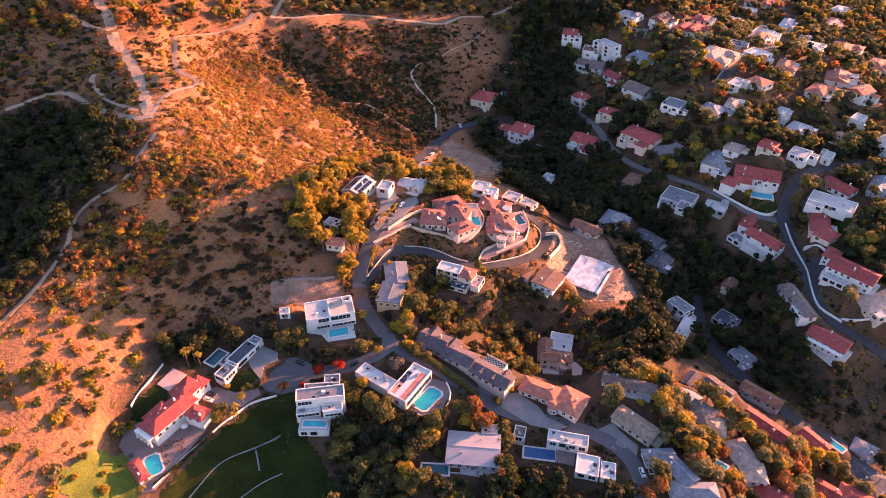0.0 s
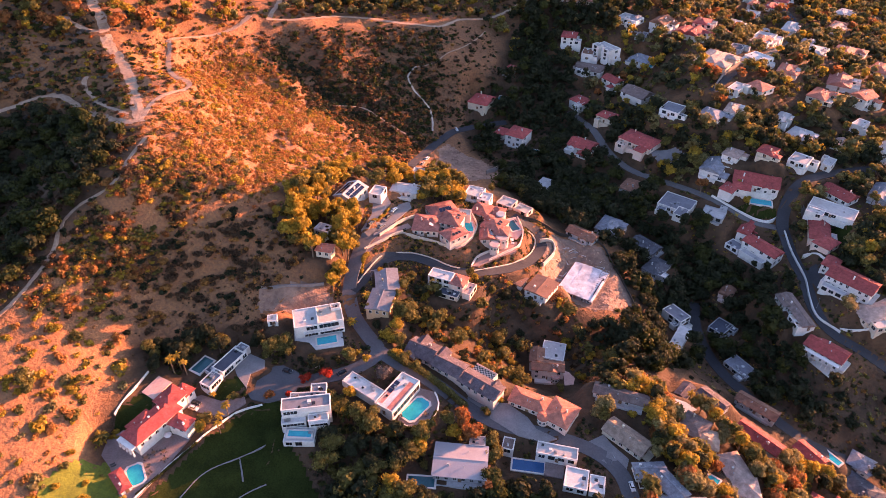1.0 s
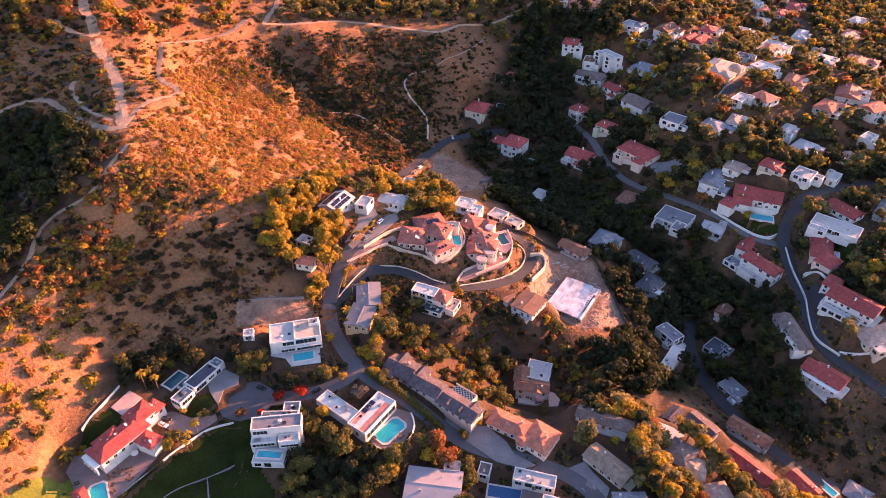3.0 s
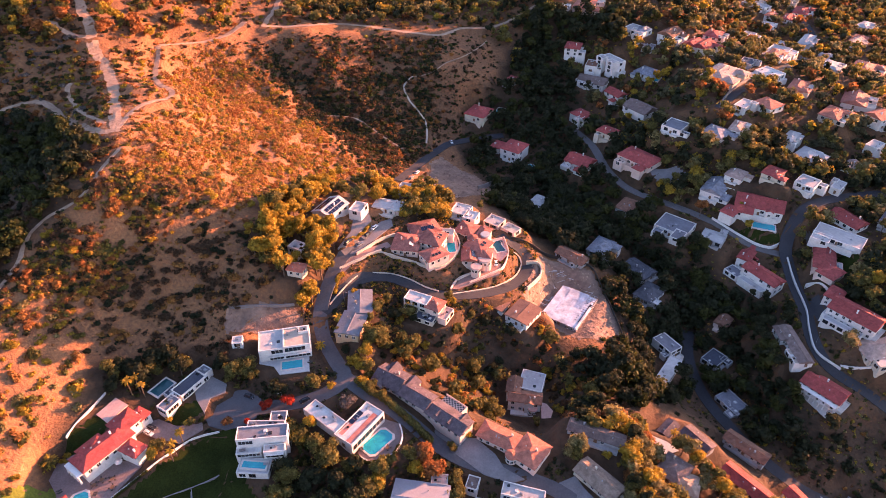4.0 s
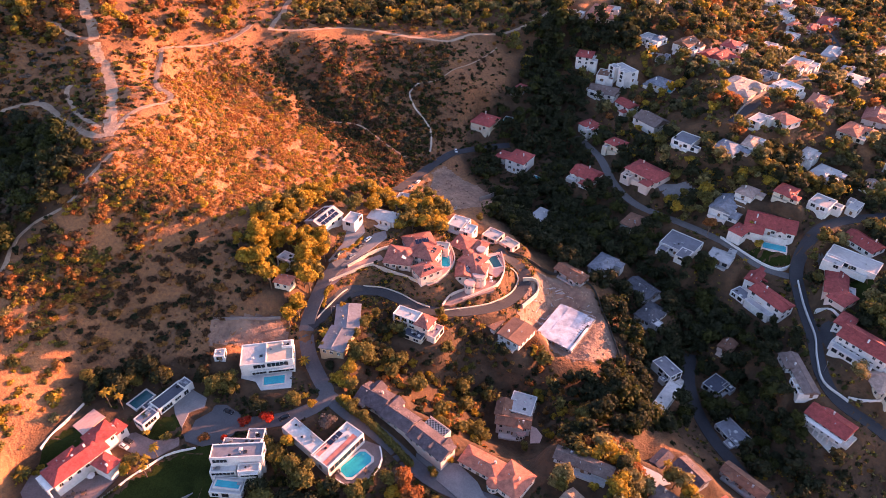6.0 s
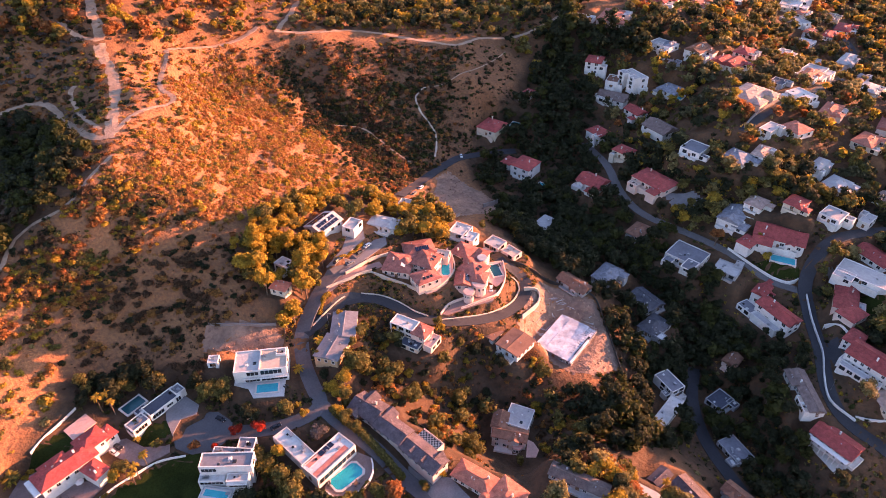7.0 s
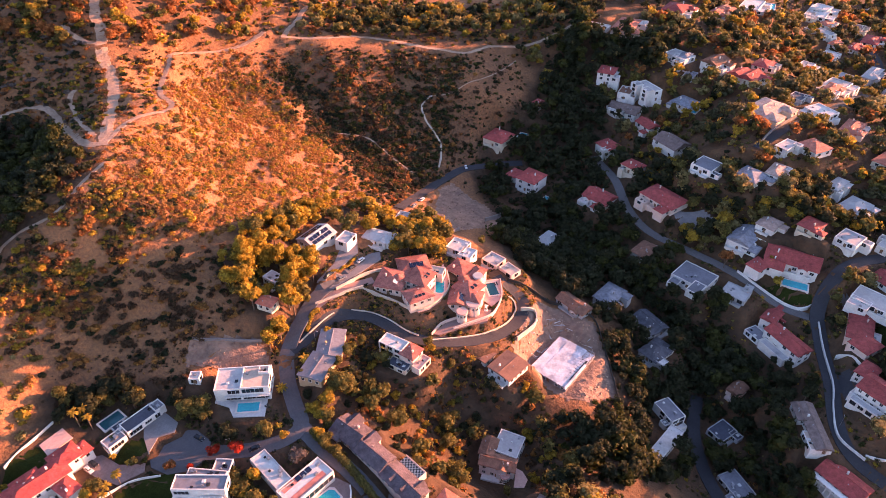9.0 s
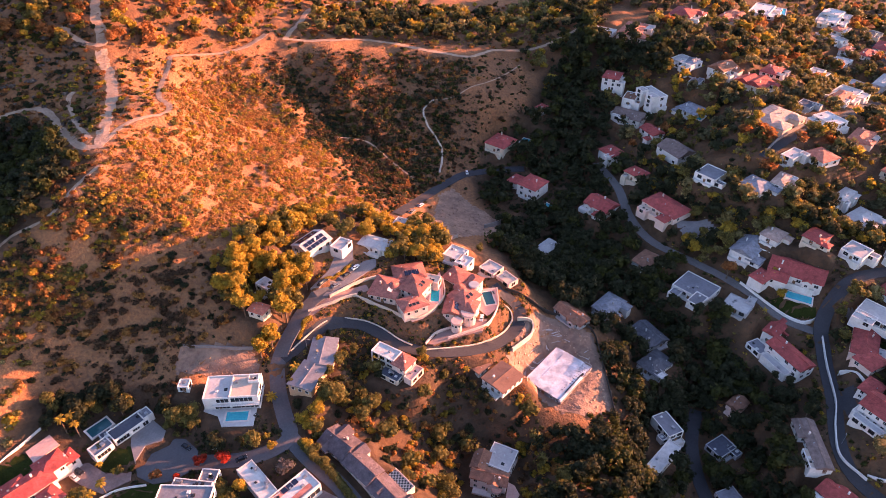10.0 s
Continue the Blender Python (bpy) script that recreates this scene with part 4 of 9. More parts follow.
house_row("pink_house", "pink terraced villa on the ridge",
          (111.7, 578.8, 70.4, 28.2, 15.2, 98.7, 4.3, 'hip', 'plaster_pink', 'tile_salmon'),
          (122.7, 583.9, -19.6, 9.1, 10.9, 98.7, 4.8, 'flat', 'plaster_pink', 'roof_pale'),
          (117.1, 567.9, -19.6, 9.1, 9.9, 98.7, 3.2, 'hip', 'plaster_pink', 'tile_salmon'))
house_row("red_house", "house with pink tile roof",
          (151.6, 617.6, 65.6, 21.5, 16.7, 101.7, 3.7, 'hip', 'plaster_white', 'tile_red'),
          (163.0, 619.5, -24.4, 10.0, 8.6, 101.7, 2.8, 'hip', 'plaster_white', 'tile_red'),
          (157.6, 607.8, -24.4, 10.0, 6.2, 101.7, 2.8, 'flat', 'plaster_white', 'roof_cream'))
house_row("pink_house", "pale house with pink roof",
          (188.5, 633.7, 56.3, 21.4, 10.4, 96.0, 3.7, 'gable', 'plaster_white', 'tile_salmon'),
          (189.9, 625.1, -33.7, 6.2, 6.0, 96.0, 2.8, 'gable', 'plaster_white', 'tile_salmon'),
          (197.0, 635.7, -33.7, 6.2, 8.5, 96.0, 4.1, 'gable', 'plaster_white', 'tile_salmon'))
house_row("white_house", "white villa far up the hill",
          (222.9, 676.5, 66.3, 28.4, 16.0, 89.7, 3.7, 'flat', 'plaster_white', 'roof_white'),
          (227.9, 665.0, -23.7, 9.6, 11.7, 89.7, 2.8, 'flat', 'plaster_white', 'roof_white'),
          (234.7, 680.6, -23.7, 9.6, 7.4, 89.7, 2.8, 'flat', 'plaster_white', 'roof_white'))
house_row("white_house", "large white villa far up the hill",
          (292.5, 718.8, 64.1, 35.4, 17.7, 73.3, 4.3, 'flat', 'plaster_white', 'roof_white'),
          (306.2, 723.9, -25.9, 10.6, 14.3, 73.3, 3.2, 'flat', 'plaster_white', 'roof_white'),
          (297.0, 704.8, -25.9, 10.6, 9.7, 73.3, 3.2, 'flat', 'plaster_white', 'roof_white'))
house_row("pink_house", "pink roofed house far up the hill",
          (295.0, 698.0, 56.8, 16.7, 9.3, 70.8, 3.1, 'hip', 'plaster_white', 'tile_salmon'),
          (302.2, 699.3, -33.2, 5.6, 6.5, 70.8, 2.8, 'flat', 'plaster_white', 'roof_pale'),
          (296.7, 690.9, -33.2, 5.6, 5.9, 70.8, 3.5, 'flat', 'plaster_white', 'roof_pale'))
house_row("red_house", "low house with dull red roof",
          (329.8, 682.1, 60.7, 22.3, 12.5, 63.5, 3.1, 'hip', 'plaster_white', 'tile_red'),
          (332.8, 672.8, -29.3, 7.5, 7.1, 63.5, 2.8, 'flat', 'plaster_white', 'roof_white'),
          (339.3, 684.4, -29.3, 7.5, 8.4, 63.5, 3.5, 'hip', 'plaster_white', 'tile_red'))
house_row("white_house", "pale house with broad roof",
          (286.5, 603.9, 47.0, 17.3, 15.3, 59.6, 3.1, 'flat', 'plaster_white', 'roof_pale'),
          (296.4, 601.7, -43.0, 9.2, 5.1, 59.6, 2.8, 'flat', 'plaster_white', 'roof_pale'),
          (289.4, 594.1, -43.0, 9.2, 4.9, 59.6, 2.8, 'flat', 'plaster_white', 'roof_pale'))
house_row("pink_house", "pink house with red tile roof",
          (208.9, 550.8, 56.6, 15.4, 11.6, 87.1, 3.1, 'hip', 'plaster_pink', 'tile_red'),
          (217.0, 551.0, -33.4, 7.0, 5.1, 87.1, 2.8, 'flat', 'plaster_pink', 'roof_cream'),
          (211.9, 543.3, -33.4, 7.0, 4.9, 87.1, 3.5, 'flat', 'plaster_pink', 'roof_cream'))
house_row("pink_house", "pink house with red tile roof",
          (189.5, 531.9, 46.8, 13.4, 12.1, 86.3, 3.1, 'gable', 'plaster_pink', 'tile_red'),
          (181.7, 533.7, -43.2, 7.3, 5.4, 86.3, 3.5, 'flat', 'plaster_pink', 'roof_white'))
house_row("dark_house", "house with dark blue flat roof on the crest",
          (221.8, 504.0, 52.0, 11.2, 9.6, 84.6, 3.1, 'flat', 'plaster_grey', 'roof_dark'),
          (228.2, 503.3, -38.0, 5.8, 3.2, 84.6, 3.5, 'flat', 'plaster_grey', 'roof_dark'))
house_row("pink_house", "house with dull purple tile roof",
          (286.4, 531.4, 59.9, 15.7, 6.8, 73.5, 3.1, 'gable', 'plaster_white', 'tile_brown'),
          (292.1, 533.5, -30.1, 4.1, 6.4, 73.5, 3.5, 'flat', 'plaster_white', 'roof_pale'),
          (287.4, 525.4, -30.1, 4.1, 5.8, 73.5, 3.5, 'flat', 'plaster_white', 'roof_cream'))
house_row("white_house", "white stepped villa below the red tower house",
          (112.0, 511.1, 72.4, 12.5, 8.8, 75.8, 4.7, 'flat', 'plaster_white', 'tile_brown'),
          (115.7, 506.0, -17.6, 5.3, 4.7, 75.8, 2.8, 'flat', 'plaster_white', 'tile_brown'))
house_row("grey_house", "long low house with brown-grey roof by a pool",
          (112.4, 498.8, 66.9, 10.8, 20.6, 70.2, 3.0, 'gable', 'plaster_white', 'shingle_brown'),
          (104.3, 495.5, -113.1, 6.5, 7.3, 70.2, 2.8, 'flat', 'plaster_white', 'roof_white'),
          (115.7, 490.7, -113.1, 6.5, 7.1, 70.2, 3.4, 'gable', 'plaster_white', 'shingle_brown'))
house_row("grey_house", "grey flat roofed house among trees",
          (155.6, 529.3, 62.2, 12.3, 7.6, 84.2, 3.1, 'flat', 'plaster_grey', 'roof_grey'),
          (153.5, 534.6, -27.8, 4.6, 3.2, 84.2, 3.5, 'flat', 'plaster_grey', 'roof_grey'))
house_row("white_house", "white villa at the end of the lane",
          (145.2, 551.1, 70.3, 11.3, 5.4, 90.7, 3.4, 'flat', 'plaster_white', 'roof_grey'),
          (153.1, 546.9, 69.2, 12.4, 7.3, 90.7, 3.4, 'hip', 'plaster_white', 'shingle_slate'),
          (147.0, 546.9, -19.7, 3.5, 4.1, 90.7, 3.8, 'flat', 'plaster_white', 'roof_grey'))
house_row("brown_house", "long house with brown roof among rusty trees",
          (80.5, 196.7, 69.2, 5.9, 22.5, 50.0, 3.0, 'gable', 'plaster_grey', 'shingle_brown'))
house_row("red_house", "long low house with dull red roof by the valley road",
          (154.0, 215.9, 46.2, 6.7, 19.0, 19.9, 3.0, 'gable', 'plaster_grey', 'tile_brown'))
house_row("grey_house", "pale grey house beyond the street",
          (199.4, 195.5, 48.2, 9.0, 10.0, 4.8, 3.1, 'hip', 'plaster_grey', 'shingle_slate'))
house_row("white_house", "white house with tile roof on the hill",
          (186.4, 385.1, 51.8, 11.5, 9.8, 60.3, 3.8, 'hip', 'plaster_white', 'tile_pale'),
          (192.9, 384.3, -38.2, 5.9, 3.9, 60.3, 2.8, 'hip', 'plaster_white', 'tile_pale'))
house_row("white_house", "white house with flat roof on the hill",
          (226.5, 378.2, 48.5, 12.2, 11.6, 60.6, 3.8, 'flat', 'plaster_white', 'roof_pale'),
          (233.9, 376.5, -41.5, 7.0, 4.5, 60.6, 2.8, 'flat', 'plaster_white', 'roof_pale'))
house_row("red_house", "house with salmon roof among golden trees",
          (265.2, 448.6, 45.5, 18.9, 12.4, 71.4, 3.8, 'hip', 'plaster_cream', 'tile_salmon'),
          (274.2, 447.7, -44.5, 7.4, 5.0, 71.4, 4.3, 'hip', 'plaster_cream', 'tile_salmon'),
          (266.3, 439.6, -44.5, 7.4, 6.2, 71.4, 2.8, 'flat', 'plaster_cream', 'roof_white'))
house_row("pink_house", "house with pink tile roof high on the slope",
          (335.6, 502.2, 44.9, 21.4, 13.4, 68.7, 3.1, 'hip', 'plaster_white', 'tile_salmon'),
          (336.5, 492.2, -45.1, 8.0, 6.7, 68.7, 2.8, 'flat', 'plaster_white', 'roof_pale'),
          (345.6, 501.3, -45.1, 8.0, 6.1, 68.7, 3.5, 'flat', 'plaster_white', 'roof_white'))
house_row("white_house", "white house with pale hip roof high on the slope",
          (290.3, 523.9, 44.5, 17.6, 10.6, 74.2, 3.8, 'hip', 'plaster_white', 'roof_pale'),
          (290.8, 515.9, -45.5, 6.4, 6.8, 74.2, 4.3, 'hip', 'plaster_white', 'roof_pale'),
          (298.3, 523.3, -45.5, 6.4, 6.7, 74.2, 4.3, 'flat', 'plaster_white', 'roof_cream'))
house_row("red_house", "house with dull red roof beside the crest",
          (195.9, 528.1, 49.2, 15.5, 14.1, 85.7, 3.8, 'gable', 'plaster_cream', 'tile_red'),
          (205.0, 526.4, -40.8, 8.5, 4.1, 85.7, 4.3, 'gable', 'plaster_cream', 'tile_red'),
          (199.0, 519.3, -40.8, 8.5, 4.4, 85.7, 2.8, 'flat', 'plaster_cream', 'roof_white'))
house_row("white_house", "white house with salmon tile roof by the bend",
          (251.7, 532.7, 55.7, 20.2, 8.0, 78.7, 3.7, 'hip', 'plaster_white', 'tile_salmon'),
          (252.1, 525.1, -34.3, 4.8, 7.6, 78.7, 4.1, 'flat', 'plaster_white', 'roof_cream'),
          (258.9, 535.1, -34.3, 4.8, 7.7, 78.7, 2.8, 'hip', 'plaster_white', 'tile_salmon'))
house_row("white_house", "long white house with flat roof",
          (285.6, 677.4, 32.2, 9.7, 23.6, 70.9, 3.0, 'flat', 'plaster_white', 'roof_pale'),
          (284.7, 668.5, -147.8, 5.8, 6.8, 70.9, 2.8, 'flat', 'plaster_white', 'roof_pale'),
          (277.1, 680.4, -147.8, 5.8, 9.1, 70.9, 2.8, 'flat', 'plaster_white', 'roof_pale'))
house_row("white_house", "white house with pink tile roof",
          (292.5, 657.9, 48.3, 12.8, 6.8, 67.4, 3.1, 'hip', 'plaster_white', 'tile_salmon'),
          (292.8, 652.4, -41.7, 4.1, 5.0, 67.4, 3.5, 'hip', 'plaster_white', 'tile_salmon'))
house_row("white_house", "white house with red tile roof",
          (308.4, 658.3, 57.7, 18.0, 6.3, 65.5, 3.1, 'hip', 'plaster_white', 'tile_red'),
          (308.6, 651.8, -32.3, 3.8, 6.3, 65.5, 2.8, 'hip', 'plaster_white', 'tile_red'),
          (314.3, 660.9, -32.3, 3.8, 5.2, 65.5, 2.8, 'hip', 'plaster_white', 'tile_red'))
house_row("white_house", "white house with white flat roof",
          (284.3, 637.8, 53.6, 12.5, 12.9, 65.4, 3.1, 'flat', 'plaster_white', 'roof_white'),
          (283.2, 629.7, -126.4, 7.5, 3.4, 65.4, 2.8, 'flat', 'plaster_white', 'roof_white'))
house_row("white_house", "pink tiled house among golden trees",
          (353.9, 615.3, 49.3, 17.8, 8.0, 62.3, 3.1, 'hip', 'plaster_white', 'tile_salmon'),
          (360.9, 616.4, -40.7, 4.8, 6.1, 62.3, 2.8, 'hip', 'plaster_white', 'tile_salmon'),
          (353.9, 608.3, -40.7, 4.8, 7.4, 62.3, 2.8, 'flat', 'plaster_white', 'roof_white'))
house_row("white_house", "white house with pale gabled roof",
          (306.4, 558.8, 34.2, 9.6, 14.6, 66.2, 3.1, 'gable', 'plaster_white', 'shingle_pale'),
          (308.5, 565.5, -145.8, 5.8, 3.9, 66.2, 3.5, 'flat', 'plaster_white', 'roof_cream'))
house_row("white_house", "house with pink tile hip roof",
          (325.6, 547.2, 52.4, 13.3, 7.2, 66.9, 3.1, 'hip', 'plaster_white', 'tile_salmon'),
          (331.3, 547.8, -37.6, 4.3, 5.1, 66.9, 2.8, 'hip', 'plaster_white', 'tile_salmon'))
house_row("pink_house", "long house with weathered rose tile roof",
          (286.6, 467.5, 60.2, 20.4, 15.2, 73.3, 3.1, 'gable', 'plaster_pink', 'tile_rose'),
          (297.2, 468.5, -29.8, 9.1, 6.9, 73.3, 3.5, 'flat', 'plaster_pink', 'roof_white'),
          (291.1, 457.9, -29.8, 9.1, 8.2, 73.3, 3.5, 'flat', 'plaster_pink', 'roof_cream'))
house_row("white_house", "white two-storey villa on the far slope",
          (296.8, 726.3, 52.6, 14.9, 15.0, 73.0, 6.0, 'flat', 'plaster_white', 'roof_white'),
          (298.4, 735.8, -127.4, 8.9, 5.2, 73.0, 4.5, 'flat', 'plaster_white', 'roof_white'))
house_row("cream_house", "low sunlit cream house",
          (283.5, 708.7, 70.3, 27.6, 6.6, 74.6, 3.0, 'flat', 'plaster_cream', 'roof_cream'),
          (284.3, 699.6, -19.7, 4.0, 9.0, 74.6, 2.8, 'flat', 'plaster_cream', 'roof_cream'),
          (289.8, 715.2, -19.7, 4.0, 8.7, 74.6, 2.8, 'flat', 'plaster_cream', 'roof_cream'))
house_row("cream_house", "house with brown flat roof",
          (325.0, 706.8, 60.1, 18.4, 10.3, 65.5, 3.0, 'flat', 'plaster_cream', 'roof_brown'),
          (332.9, 708.6, -29.9, 6.2, 5.3, 65.5, 2.8, 'flat', 'plaster_cream', 'roof_brown'),
          (327.4, 699.1, -29.9, 6.2, 7.2, 65.5, 2.8, 'flat', 'plaster_cream', 'roof_brown'))
# paved courts: name, label, surface, level, outline
COURTS = [
    ("cul_de_sac", "round asphalt cul-de-sac", "asphalt", 58.3, [(-79.3, 192.6), (-79.4, 200.6), (-74.1, 205.3), (-65.6, 206.3), (-58.2, 202.3), (-56.0, 194.9), (-60.1, 188.6), (-67.9, 185.5), (-75.3, 187.3)]),
    ("patio", "pale stone villa patio around the pool", "paving", 58.0, [(-127.2, 167.0), (-122.7, 171.5), (-110.0, 168.0), (-96.3, 170.8), (-94.7, 168.0), (-98.7, 158.5), (-106.4, 140.7), (-110.4, 139.1), (-121.4, 154.6), (-126.7, 159.8)]),
    ("driveway", "paved drive with parked cars", "paving", 58.3, [(-101.6, 187.3), (-96.6, 189.4), (-87.7, 186.3), (-78.6, 188.9), (-77.0, 185.3), (-84.1, 178.3), (-94.1, 180.2), (-100.2, 182.2)]),
    ("sport_court", "pale pink sport court", "roof_pink", 63.6, [(-119.3, 186.3), (-115.3, 195.0), (-108.6, 191.6), (-113.1, 182.5)]),
    ("driveway", "pale concrete drive of the modern house", "concrete", 61.0, [(-86.3, 203.3), (-82.2, 211.1), (-73.6, 206.8), (-72.7, 202.2), (-77.9, 198.9), (-77.9, 191.3), (-83.4, 197.8)]),
    ("terrace", "pool terrace of white modern house", "roof_pale", 63.2, [(-63.4, 222.0), (-42.5, 226.0), (-39.7, 213.9), (-51.8, 211.2), (-55.5, 215.7), (-62.1, 216.8)]),
    ("terrace", "oval stone terrace round the pool", "paving", 56.5, [(-14.0, 179.7), (-5.8, 195.9), (0.7, 193.9), (2.2, 187.7), (-0.0, 179.7), (-6.9, 173.9), (-13.1, 176.3)]),
    ("motor_court", "brick motor court before the mansion", "brick_paving", 61.4, [(18.1, 272.0), (22.3, 280.4), (29.8, 286.0), (31.2, 291.5), (42.5, 292.5), (41.4, 284.8), (27.5, 276.6), (21.1, 272.0)]),
    ("terrace", "pink stone terrace of the mansion", "roof_pink", 67.2, [(6.1, 281.7), (13.2, 291.8), (12.9, 306.0), (15.3, 315.9), (18.9, 308.3), (20.4, 298.2), (18.6, 288.2), (14.1, 281.6), (9.9, 278.9)]),
    ("terrace", "pale pool deck of the mansion", "roof_pink", 60.9, [(36.7, 314.1), (43.4, 316.5), (45.6, 309.1), (46.0, 301.6), (42.4, 295.5), (37.7, 299.2)]),
    ("driveway", "grey concrete drive before the garages", "concrete", 76.3, [(-37.7, 312.8), (-29.0, 316.9), (-25.4, 306.6), (-30.2, 295.4), (-35.1, 284.3), (-38.7, 282.3), (-34.6, 296.4), (-35.0, 306.3)]),
    ("driveway", "grey drive with parked cars", "concrete", 73.5, [(-32.8, 281.5), (-28.4, 295.5), (-21.4, 309.5), (-16.0, 312.7), (-14.3, 306.6), (-21.8, 294.7), (-30.8, 281.7)]),
    ("parking", "pale paved forecourt of the pink villa", "concrete", 51.8, [(14.4, 195.8), (19.6, 192.1), (31.7, 192.1), (39.6, 184.8), (42.7, 179.0), (50.5, 174.4), (45.6, 172.2), (34.9, 175.5), (24.4, 183.6), (15.2, 192.1)]),
    ("driveway", "pale concrete drive", "concrete", 48.1, [(62.9, 175.3), (70.8, 179.4), (73.3, 174.5), (78.8, 167.6), (76.4, 161.7), (70.2, 164.9), (65.3, 168.9)]),
    ("terrace", "curved pale terrace", "coping", 39.4, [(101.0, 204.6), (106.4, 207.2), (113.0, 203.9), (116.9, 199.7), (111.1, 197.4), (105.8, 201.3)]),
    ("terrace", "triangular white terrace", "coping", 25.3, [(184.6, 251.0), (193.8, 232.0), (204.5, 238.6)]),
    ("terrace", "deck between lap pool and house", "paving", 47.9, [(45.4, 166.3), (53.0, 165.2), (51.3, 158.4), (44.1, 160.2)]),
    ("terrace", "round rose terrace", "roof_pink", 34.6, [(61.3, 226.4), (64.0, 225.3), (66.4, 221.6), (65.2, 217.7), (61.0, 217.1)]),
]
PATCHES = [
    ("driveway", "pale drive and parking by the white house", "concrete", [(218.8, 347.6), (227.6, 351.5), (233.5, 347.9), (226.5, 342.6), (217.2, 345.1)]),
    ("driveway", "dark drive by terraced house", "asphalt_dark", [(211.9, 304.2), (216.8, 294.7), (216.3, 285.9), (207.6, 282.8), (207.1, 298.1)]),
    ("driveway", "pale concrete drive among dark trees", "concrete", [(143.8, 395.4), (154.6, 395.2), (157.6, 391.3), (149.7, 387.7), (143.3, 389.1)]),
    ("driveway", "pale drive", "concrete", [(135.6, 393.6), (141.5, 396.6), (156.9, 392.0), (154.1, 386.0), (139.9, 386.5)]),
    ("building_site", "graded earth building lot", "graded_earth", [(64.2, 314.1), (82.3, 312.3), (93.0, 307.3), (99.5, 288.3), (103.8, 270.3), (90.9, 262.0), (80.0, 260.7), (64.6, 269.3), (55.0, 278.9), (59.0, 299.2)]),
    ("dirt_lot", "bare levelled dirt lot", "graded_earth", [(-1.1, 404.9), (4.8, 416.3), (36.8, 391.7), (37.7, 378.7), (11.1, 351.3), (2.6, 361.3)]),
    ("dirt_lot", "graded pad behind the modern house", "graded_earth", [(-80.0, 239.9), (-53.4, 247.0), (-47.2, 241.0), (-63.9, 234.6), (-79.7, 231.1)]),
    ("lawn", "green terraced lawn below the villa, coloured dark for shade", "lawn", [(-103.9, 138.9), (-87.4, 168.6), (-75.0, 183.6), (-61.2, 186.7), (-54.8, 165.2), (-46.8, 155.6), (-39.6, 141.6), (-80.3, 137.1)]),
    ("lawn", "narrow lawn behind the villa, coloured dark for shade", "lawn", [(-126.3, 175.9), (-118.9, 185.4), (-113.4, 182.4), (-113.3, 179.3), (-119.8, 170.6), (-123.8, 167.4)]),
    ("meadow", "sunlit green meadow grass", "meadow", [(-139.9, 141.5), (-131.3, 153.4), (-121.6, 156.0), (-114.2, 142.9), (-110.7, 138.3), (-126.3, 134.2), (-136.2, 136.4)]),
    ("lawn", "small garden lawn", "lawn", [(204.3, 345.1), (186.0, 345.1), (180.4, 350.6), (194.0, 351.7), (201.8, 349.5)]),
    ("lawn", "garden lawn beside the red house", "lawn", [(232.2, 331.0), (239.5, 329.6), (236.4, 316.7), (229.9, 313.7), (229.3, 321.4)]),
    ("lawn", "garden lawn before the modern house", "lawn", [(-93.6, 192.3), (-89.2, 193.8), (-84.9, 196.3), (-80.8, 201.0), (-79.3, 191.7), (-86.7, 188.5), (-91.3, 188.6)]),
]
